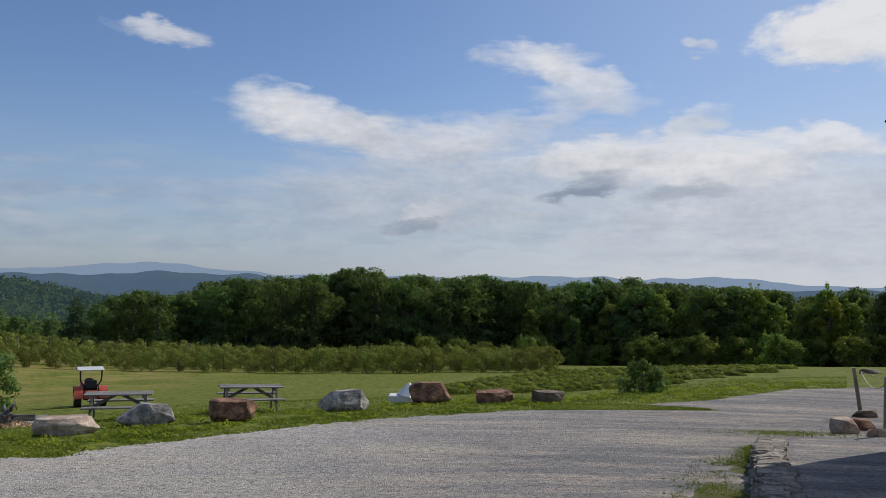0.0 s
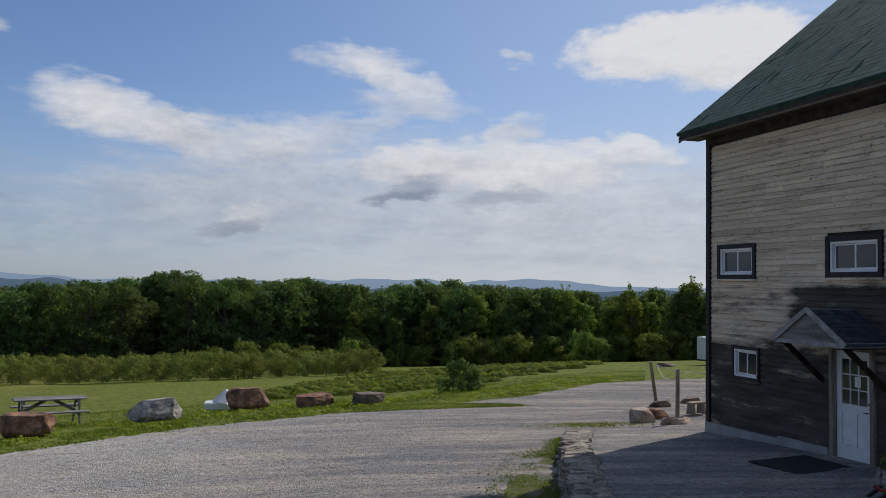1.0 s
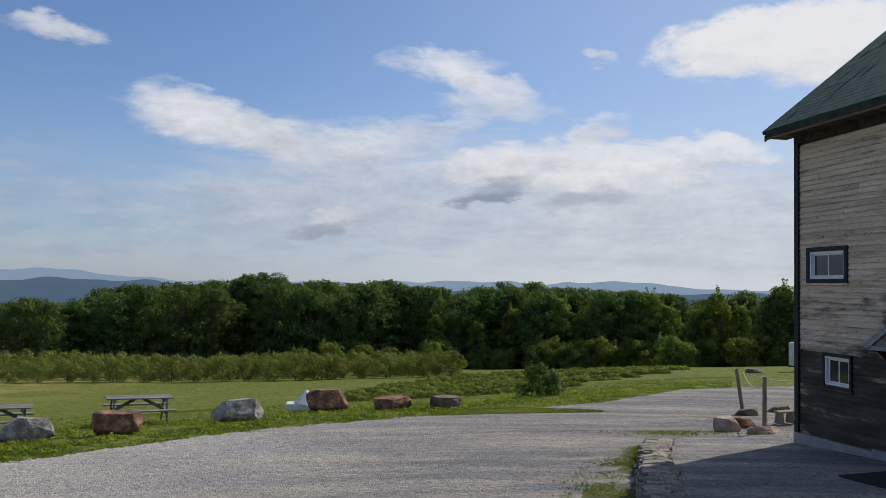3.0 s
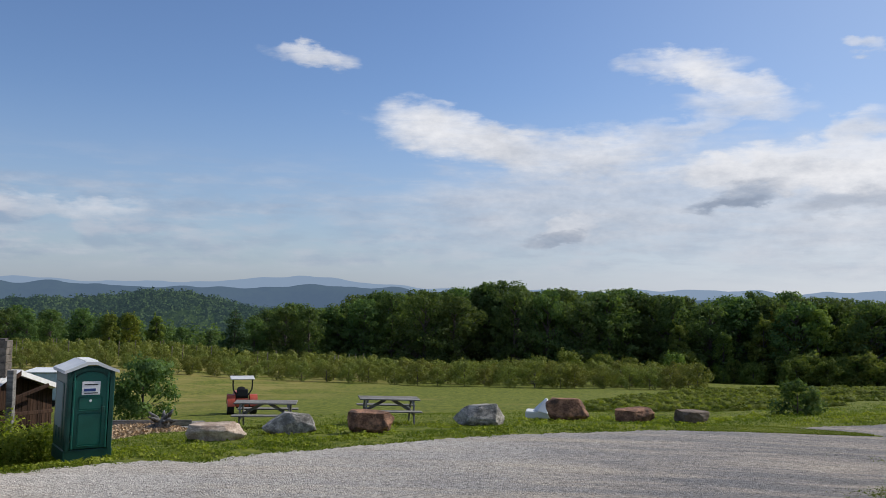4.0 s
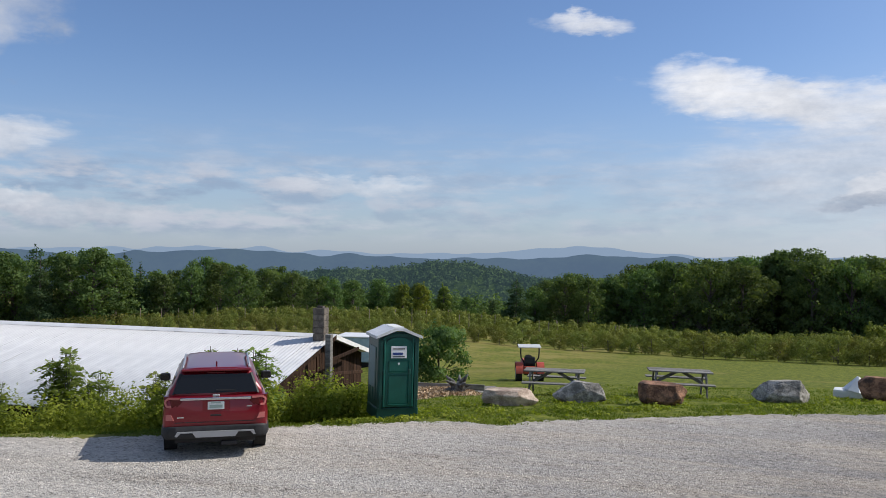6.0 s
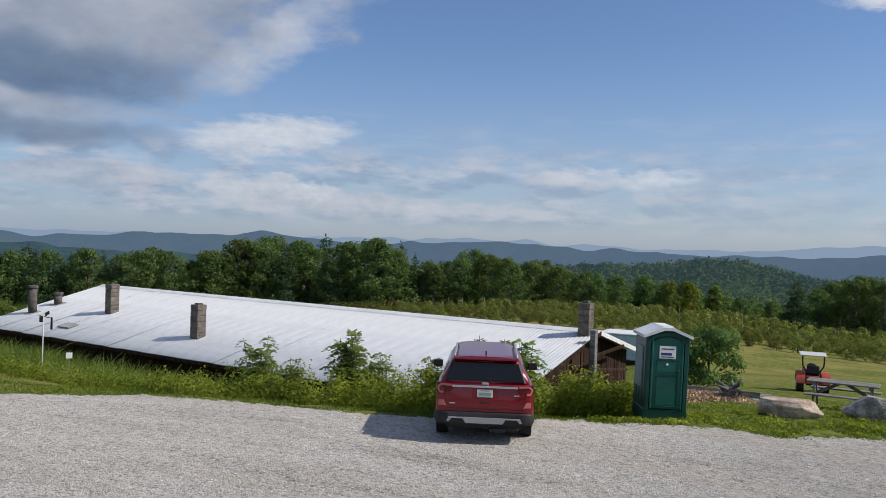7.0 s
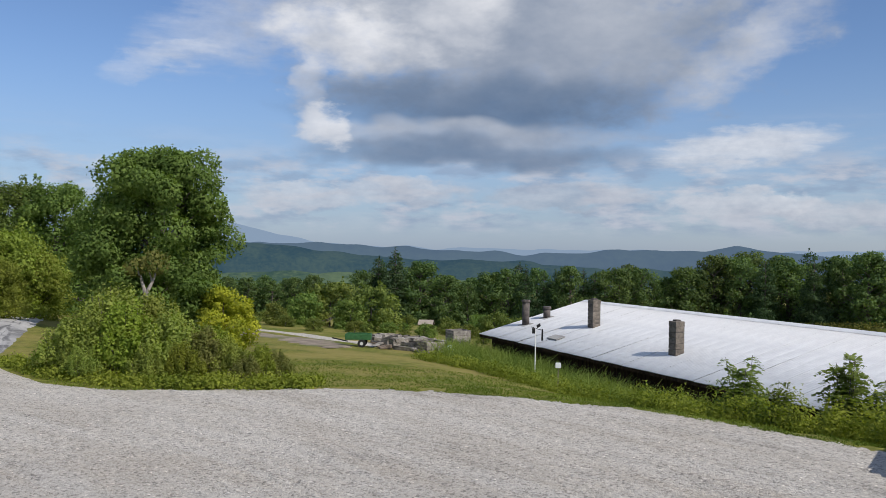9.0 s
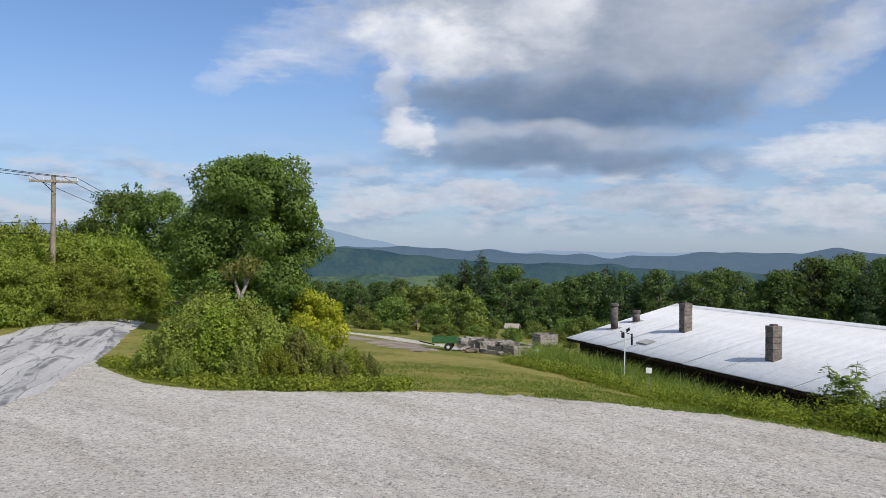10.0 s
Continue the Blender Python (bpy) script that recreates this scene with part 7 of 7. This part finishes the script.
for k in range(1500):
    t, f = chip_rng.random() * 6.283, math.sqrt(chip_rng.random())
    c = Vector((1.6 * f * math.cos(t), 1.4 * f * math.sin(t), 0.165 * math.sqrt(max(0.05, 1 - f * f)) + chip_rng.random() * 0.03))
    a = Vector(chip_rng.normal(size=3)).normalized() * chip_rng.uniform(0.03, 0.075)
    b = a.cross(Vector(chip_rng.normal(size=3))).normalized() * chip_rng.uniform(0.015, 0.035)
    litter += [tuple(c - a - b), tuple(c + a - b), tuple(c + a + b), tuple(c - a + b)]
tagged(quads("wood_chip", np.array(litter), len(litter) // 4, CHIP_PIECE, bed), "", kind="stuff")
part("edge_board", boxed(3.2, 0.06, 0.2, 0.2, -1.6, 0.06, 0.01), GREY_WOOD, bed)
part("edge_board", boxed(2.6, 0.06, 0.2, 0.2, 1.5, 0.1, 0.01), GREY_WOOD, bed)
part("slab", boxed(2.2, 0.9, 0.1, 0.9, -2.2, 0.02, 0.02), CONCRETE, bed, "pale concrete slab")
x, y = polar(27.5, 27.2)
root_ball = thing("driftwood_stump", pose(x, y, terrain(x, y)), "grey weathered tree stump with splayed roots", "tree stump")
bm = bmesh.new()
rng = np.random.default_rng(31)
for k in range(15):
    t = rng.random() * 6.283
    tip = Vector((math.cos(t) * rng.uniform(0.2, 0.75), math.sin(t) * rng.uniform(0.2, 0.6), rng.uniform(0.05, 0.72)))
    mid = tip * 0.5 + Vector((0, 0, 0.12))
    rod(bm, (0, 0, 0.05), mid, 0.13, 0.08, 7)
    rod(bm, mid, tip, 0.08, 0.02, 7)
smooth(part("roots", bm, ASH, root_ball))
for k in range(5):
    x, y = polar(26.5 - 0.42 * k, 29.0)
    plank = tagged(part("flat_board", boxed(0.22, 1.5, 0.05, bevel=0.008), GREY_WOOD), "weathered board lying flat in the grass", "board", "boards lying in the grass")
    plank.matrix_world = pose(x, y, terrain(x, y) + 0.03, 0, 0, 30 + 3 * k)

# ---- rope posts by the barn ----
POSTS = ((12.0, 23.75, 1.35, 4, -11), (10.95, 20.45, 1.42, 0, 0), (15.2, 24.4, 1.3, -8, 4))
for x, y, h, lean_x, lean_y in POSTS:
    post = part("fence_post", rod(bmesh.new(), (0, 0, -0.3), (0, 0, h), 0.06, 0.052, 10), POST_WOOD)
    post.matrix_world = pose(x, y, 0.06, lean_x, lean_y)
    tagged(post, "leaning round wooden post holding a rope", "post", "rope posts")
rope = bmesh.new()
for (x0, y0, h0, *_), (x1, y1, h1, *_) in ((POSTS[1], POSTS[0]), (POSTS[0], POSTS[2])):
    last = None
    for k in range(13):
        f = k / 12
        p = Vector((x0 + (x1 - x0) * f, y0 + (y1 - y0) * f, 0.06 + (h0 + (h1 - h0) * f) - 0.15 - 1.1 * f * (1 - f)))
        if last:
            rod(rope, last, p, 0.014, None, 6)
        last = p
tagged(part("rope", rope, ROPE), "slack pale rope strung between wooden posts", "rope")
stool = thing("rustic_bench", pose(12.3, 21.9, 0.05, 0, 0, 20) @ Matrix.Scale(0.76, 4), "small rustic wooden bench beside the barn corner", "bench")
part("seat", boxed(0.85, 0.32, 0.07, 0, 0, 0.42, 0.015), POST_WOOD, stool)
for sgn in (-1, 1):
    part("leg", prism([(-0.13, 0.4), (0.13, 0.4), (0.19, 0), (-0.19, 0)], 0.1, "x", sgn * 0.28), POST_WOOD, stool)

# white trailer beyond the barn
x, y = polar(-31.35, 55)
van = thing("box_trailer", pose(x, y, terrain(x, y) - 0.1, 0, 0, 28) @ Matrix.Scale(0.85, 4), "white enclosed cargo trailer parked on the far drive", "trailer")
part("body", boxed(2.2, 4.2, 1.75, 0, 0, 1.25, 0.08, segments=2), TRAILER_WHITE, van)
for sgn in (-1, 1):
    part("wheel", rod(bmesh.new(), (sgn * 0.9, 0, 0.33), (sgn * 1.1, 0, 0.33), 0.33, None, 20), RUBBER, van)
    part("mudguard", boxed(0.24, 0.9, 0.08, sgn * 1.05, 0, 0.72, 0.02), BLACK_METAL, van)
part("trim", boxed(2.24, 4.24, 0.12, 0, 0, 0.42, 0.01), BLACK_METAL, van)

# pale truck body behind the shed
x, y = polar(34.0, 47)
truck = thing("storage_container", pose(x, y, terrain(x, y), 0, 0, 20), "pale blue storage container standing behind the shed", "container")
part("box", boxed(2.8, 2.2, 1.35, 0, 0, 1.02, 0.05), PALE_BLUE, truck)
part("lid", boxed(2.9, 2.3, 0.07, 0, 0, 1.73, 0.02), LOO_WHITE, truck, "white lid")
part("skid", boxed(2.6, 2.0, 0.35, 0, 0, 0.17, 0.02), BLACK_METAL, truck)

# gable post and rails of the shed
gp = thing("gable_post", SHED, "tall square grey timber post with rails by the gable", "post")
part("post", boxed(0.2, 0.22, 3.8, -0.2, 1.12, -1.02, 0.015), GREY_WOOD, gp)
for y, z, tilt in ((-0.4, 0.0, -3), (-0.8, -0.7, 6)):
    part("rail", boxed(0.07, 2.9, 0.12, -0.1, y, z, 0.01, tilt), BROWN_WOOD, gp)

# ---- far left: cart, bins, cabin ----
x, y = polar(84.4, 49)
cart = thing("farm_cart", pose(x, y, terrain(x, y), 0, 0, 78) @ Matrix.Scale(0.78, 4), "green two-wheeled wooden farm cart on the grass", "cart")
part("bed", boxed(1.9, 1.2, 0.1, 0, 0, 0.6, 0.02), CART_GREEN, cart)
for sgn in (-1, 1):
    part("side_board", boxed(1.9, 0.05, 0.35, 0, sgn * 0.58, 0.8, 0.01), CART_GREEN, cart)
    part("end_board", boxed(0.05, 1.1, 0.35, sgn * 0.93, 0, 0.8, 0.01), CART_GREEN, cart)
    wheel = part("wheel", rod(bmesh.new(), (0.3, sgn * 0.64, 0.3), (0.3, sgn * 0.78, 0.3), 0.3, None, 18), RUBBER, cart)
    part("hub", rod(bmesh.new(), (0.3, sgn * 0.77, 0.3), (0.3, sgn * 0.8, 0.3), 0.12, None, 12), CANOPY_GREY, wheel)
part("drawbar", boxed(1.2, 0.08, 0.08, -1.4, 0, 0.5, 0.01, 0, 12), BLACK_METAL, cart)


def apple_bin():
    root = thing("apple_bin", Matrix.Identity(4), "weathered grey slatted wooden apple bin", "bin", "bins heaped on the grass")
    for sgn in (-1, 1):
        for k in range(4):
            part("slat", boxed(1.15, 0.03, 0.15, 0, sgn * 0.55, 0.17 + 0.165 * k, 0.006), BIN_GREY, root)
            part("slat", boxed(0.03, 1.08, 0.15, sgn * 0.56, 0, 0.17 + 0.165 * k, 0.006), BIN_GREY, root)
        part("skid", boxed(0.1, 1.1, 0.09, sgn * 0.45, 0, 0.045, 0.006), BIN_GREY, root)
    part("floor", boxed(1.1, 1.08, 0.03, 0, 0, 0.11), BIN_GREY, root)
    return root


rng = np.random.default_rng(44)
bin_src = apple_bin()
made = 0
for a, r, z, turn in ((79.5, 46.5, 0, 20), (80.8, 49, 0, 50), (81.7, 50, 0, 10), (82.4, 51.5, 0, 35), (80.0, 51, 0, 70), (81.2, 52.5, 0, 15), (78.8, 50, 0, 5), (77.8, 49, 0, 40), (77.3, 50.5, 0, 60), (82.9, 53, 0, 25), (79.2, 53, 0, 48), (77.6, 49.6, 0.78, 12), (80.3, 54, 0, 30), (82.0, 54.5, 0, 80)):
    x, y = polar(a, r)
    tilt = 0 if made == 0 or z else rng.normal() * 7
    m = pose(x, y, terrain(x, y) + z + 0.01, tilt, tilt * 0.6, turn) @ Matrix.Scale(1.0 if made in (0, 11) else 0.8, 4)
    if made == 0:
        bin_src.matrix_world = m
    else:
        ob = copy_thing(bin_src, m @ Matrix.Diagonal((1, 1, 1, 1)))
    made += 1
blanket = bmesh.new()
bmesh.ops.create_icosphere(blanket, subdivisions=3, radius=1.0)
for v in blanket.verts:
    v.co = (v.co.x * 0.8, v.co.y * 0.7, max(0, v.co.z) * 0.6 * (1 + 0.4 * noise.noise(v.co * 3)))
x, y = polar(78.3, 47)
sheet_ob = tagged(smooth(part("tarpaulin", blanket, PALE_GREEN)), "pale green tarpaulin heaped beside the bins", "tarpaulin")
sheet_ob.matrix_world = pose(x, y, terrain(x, y))
heap_rng = np.random.default_rng(9)
for k in range(44):
    a, r = heap_rng.uniform(77.5, 83.2), heap_rng.uniform(47.5, 52.5)
    x, y = polar(a, r)
    ob = tagged(part("scrap_board", boxed(heap_rng.uniform(0.5, 1.3), heap_rng.uniform(0.15, 0.6), heap_rng.uniform(0.05, 0.25), bevel=0.01), BIN_GREY if k % 4 else (LOO_WHITE if k % 8 else BROWN_STONE)), "loose weathered board on the scrap heap", "board", "scrap on the heap")
    ob.matrix_world = pose(x, y, terrain(x, y) + 0.62 if k % 2 else terrain(x, y) + 0.12, heap_rng.normal() * 5, heap_rng.normal() * 8, heap_rng.random() * 180)
x, y = polar(79.7, 92)
cabin_small = thing("small_hut", pose(x, y, terrain(x, y) - 0.1, 0, 0, 70) @ Matrix.Scale(0.66, 4), "small brown wooden hut with a pitched roof", "hut")
part("wall", boxed(2.2, 2.0, 1.5, 0, 0, 0.75, 0.02), BROWN_WOOD, cabin_small)
part("roof", prism([(-1.3, 1.4), (0, 2.15), (1.3, 1.4), (1.2, 1.3), (0, 2.0), (-1.2, 1.3)], 2.5, "x"), surface("hut_roof", (0.26, 0.22, 0.18), (0.36, 0.31, 0.26), 3, 0.9, 0.3, 30), cabin_small)
part("door", boxed(0.7, 0.04, 1.2, 0.3, -1.02, 0.65), BLACK_TRIM, cabin_small)

# weather instruments on a white pole, and a small notice
x, y = polar(72.4, 37.2)
station = thing("weather_station", pose(x, y, terrain(x, y)) @ Matrix.Diagonal((0.7, 0.7, 1, 1)), "white pole carrying small dark weather instruments", "weather station")
tip_z = 3.65 + 37.2 * math.tan(radians(-5.3)) - terrain(x, y)
part("pole", roded((0, 0, 0), (0, 0, tip_z), 0.035, None, 10), WHITE_VINYL, station)
part("instrument", boxed(0.14, 0.18, 0.24, 0.05, -0.14, tip_z - 0.12, 0.02), BLACK_METAL, station)
part("arm", barred((0, -0.3, tip_z + 0.05), (0, 0.42, tip_z - 0.1), 0.03, 0.03), BLACK_METAL, station)
part("wind_vane", boxed(0.02, 0.26, 0.14, 0, 0.2, tip_z + 0.1, 0.004, 25), BLACK_METAL, station)
part("collector", rod(bmesh.new(), (0.1, 0.42, tip_z - 0.55), (0.1, 0.42, tip_z - 0.05), 0.07, 0.05, 10), BLACK_METAL, station)
x, y = polar(70.9, 31.0)
notice = thing("small_notice", pose(x, y, terrain(x, y), 0, 0, 70), "small white notice on a stake among weeds", "sign")
part("stake", boxed(0.03, 0.03, 0.9, 0, 0.02, 0.45), POST_WOOD, notice)
part("face", boxed(0.2, 0.02, 0.2, 0, -0.01, 3.65 + 31 * math.tan(radians(-7.75)) - terrain(x, y), 0.004), SIGN_WHITE, notice)

# ---- utility pole and wires ----
x, y = polar(109.6, 45.5)
pz = terrain(x, y)
top = 3.65 + 45.5 * math.tan(radians(4.45)) - pz
pole = thing("utility_pole", pose(x, y, pz, 0, 0, 109.6), "weathered wooden utility pole with a crossarm", "utility pole")
part("pole", rod(bmesh.new(), (0, 0, -0.5), (0, 0, top), 0.15, 0.1, 12), POST_WOOD, pole)
part("crossarm", boxed(2.15, 0.1, 0.12, 0, -0.1, top - 0.32, 0.01), POST_WOOD, pole)
for sx in (-1.05, -0.45, 0.45, 1.05):
    part("insulator", rod(bmesh.new(), (sx, -0.1, top - 0.26), (sx, -0.1, top - 0.1), 0.045, 0.03, 8), CANOPY_GREY, pole)
part("brace", barred((-0.5, -0.1, top - 0.36), (0, -0.1, top - 0.85), 0.03, 0.04), BLACK_METAL, pole)


def wire(a, b, sag):
    bm = bmesh.new()
    last = None
    for k in range(21):
        f = k / 20
        p = Vector(a).lerp(Vector(b), f) - Vector((0, 0, 4 * sag * f * (1 - f)))
        if last:
            rod(bm, last, p, 0.014, None, 5)
        last = p
    return tagged(part("power_line", bm, BLACK_METAL), "thin black overhead wire along the road", "wire", "overhead wires")


for sx in (-1.05, 0.45, 1.05):
    a = pole.matrix_world @ Vector((sx, -0.1, top - 0.1))
    wire(a, (-12 + sx, -26, 8.6), 0.5)
    wire(a, (-120, -22 + sx, 6.5), 0.9)
for dz in (2.4, 2.9):
    a = pole.matrix_world @ Vector((0, -0.1, top - dz))
    wire(a, (-12, -26, 8.6 - dz), 0.5)
    wire(a, (-120, -22, 6.0 - dz), 0.9)

# ---- by the barn door ----
mat = thing("door_mat", BARN @ pose(5.15, -1.3, 0.385, 0, 1.0, 8), "black rubber mat lying on the gravel before the door", "mat")
part("mat_sheet", boxed(1.9, 1.5, 0.02, 0, 0, 0.03, 0.008), MAT_BLACK, mat)
chair = thing("chairlift_chair", pose(9.3, 10.7, 0.43, 0, 0, -131), "old ski lift chair with wooden slats and red tubes", "chair")
for k in range(6):
    part("seat_slat", boxed(1.1, 0.062, 0.025, 0, -0.24 + 0.085 * k, 0.44 - 0.012 * k, 0.005), BIN_GREY, chair)
for k in range(7):
    part("back_slat", boxed(1.1, 0.022, 0.062, 0, 0.25 + 0.034 * k, 0.46 + 0.08 * k, 0.005, -20), BIN_GREY, chair)
for sgn in (-1, 1):
    end = bmesh.new()
    path = [(-0.28, 0.42), (-0.2, 0.36), (0.1, 0.33), (0.24, 0.38), (0.36, 0.62), (0.52, 1.02), (0.58, 1.0)]
    for (y0, z0), (y1, z1) in zip(path, path[1:]):
        rod(end, (sgn * 0.54, y0, z0), (sgn * 0.54, y1, z1), 0.028)
    part("iron_end", end, BENCH_RED, chair, "curved red tube end")
    tube = bmesh.new()
    rod(tube, (sgn * 0.54, 0.0, 0.34), (sgn * 0.5, -0.02, 1.9), 0.028)
    rod(tube, (sgn * 0.5, -0.02, 1.9), (sgn * 0.4, -0.02, 2.02), 0.028)
    rod(tube, (sgn * 0.4, -0.02, 2.02), (0, -0.02, 2.2), 0.028)
    part("hanger_tube", tube, BENCH_RED, chair, "red hanger tube")
    stand_leg = bmesh.new()
    rod(stand_leg, (sgn * 0.45, -0.05, 0.36), (sgn * 0.5, -0.42, 0.0), 0.03)
    rod(stand_leg, (sgn * 0.45, 0.1, 0.34), (sgn * 0.5, 0.35, 0.0), 0.03)
    part("leg", stand_leg, BLACK_METAL, chair)
part("gusset", prism([(-0.36, 2.06), (0.36, 2.06), (0.05, 2.42), (-0.05, 2.42)], 0.02, "y", -0.02), BENCH_GREEN, chair, "green steel gusset")
part("hanger_arm", rod(bmesh.new(), (0, -0.02, 2.3), (0.0, -0.02, 2.75), 0.04, 0.035), BENCH_GREEN, chair, "green steel hanger arm")
part("grip", rod(bmesh.new(), (0, -0.02, 2.72), (0, -0.02, 2.88), 0.06, 0.05, 12), GREY_WOOD, chair, "grey cable grip")
part("cross_tube", rod(bmesh.new(), (-0.54, 0.52, 1.02), (0.54, 0.52, 1.02), 0.028), BENCH_RED, chair)
pot = thing("flower_pot", pose(10.35, 12.0, 0.45) @ Matrix.Scale(0.7, 4), "pot of small orange flowers by the bench", "flower pot")
part("pot", rod(bmesh.new(), (0, 0, 0), (0, 0, 0.32), 0.14, 0.19, 16), BROWN_STONE, pot)
leaf_cloud("leaves", [(0, 0, 0.5, 0.24, 0.24, 0.2)], 260, 0.05, 61, OAK, parent=pot)
leaf_cloud("flowers", [(0, 0, 0.58, 0.22, 0.22, 0.15)], 60, 0.03, 62, PETAL, parent=pot)

# grass beside the stone wall
patch = []
for k in range(20000):
    y = rng.uniform(9, 19)
    x = wall_line(y) - 0.3 - abs(rng.normal()) * lin(y, (9, 14, 17, 19), (0.8, 0.8, 0.5, 0.2))
    if noise.noise((x * 1.3, y * 1.3, 6)) + 0.5 * noise.noise((x * 3.7, y * 3.7, 1)) < -0.12:
        continue
    patch.append((x, y, terrain(x, y) + 0.015, rng.uniform(0.015, 0.045), rng.uniform(0.006, 0.014)))
for k in range(9000):
    a = rng.uniform(-18, -6.5)
    f = rng.random()
    r = lin(a, (-18.5, -15, -12, -9, -6.5), (25.4, 24.8, 24.3, 23.9, 23.6)) * (1 - f) + lin(a, (-18.5, -15, -12, -9, -6.5), (25.6, 25.7, 25.6, 25.0, 24.6)) * f
    x, y = polar(a, r)
    patch.append((x, y, terrain(x, y) + 0.015, rng.uniform(0.015, 0.04), rng.uniform(0.008, 0.018)))
for k in range(1200):
    x, y = 8.6 + rng.normal() * 0.8, 20.4 + rng.normal() * 0.35
    patch.append((x, y, max(terrain(x, y), terrace_z(y)), rng.uniform(0.02, 0.06), rng.uniform(0.006, 0.014)))
tagged(blades("wall_grass", patch, GRASS, 84), "thin grass at the foot of the stone wall", "grass", kind="stuff")
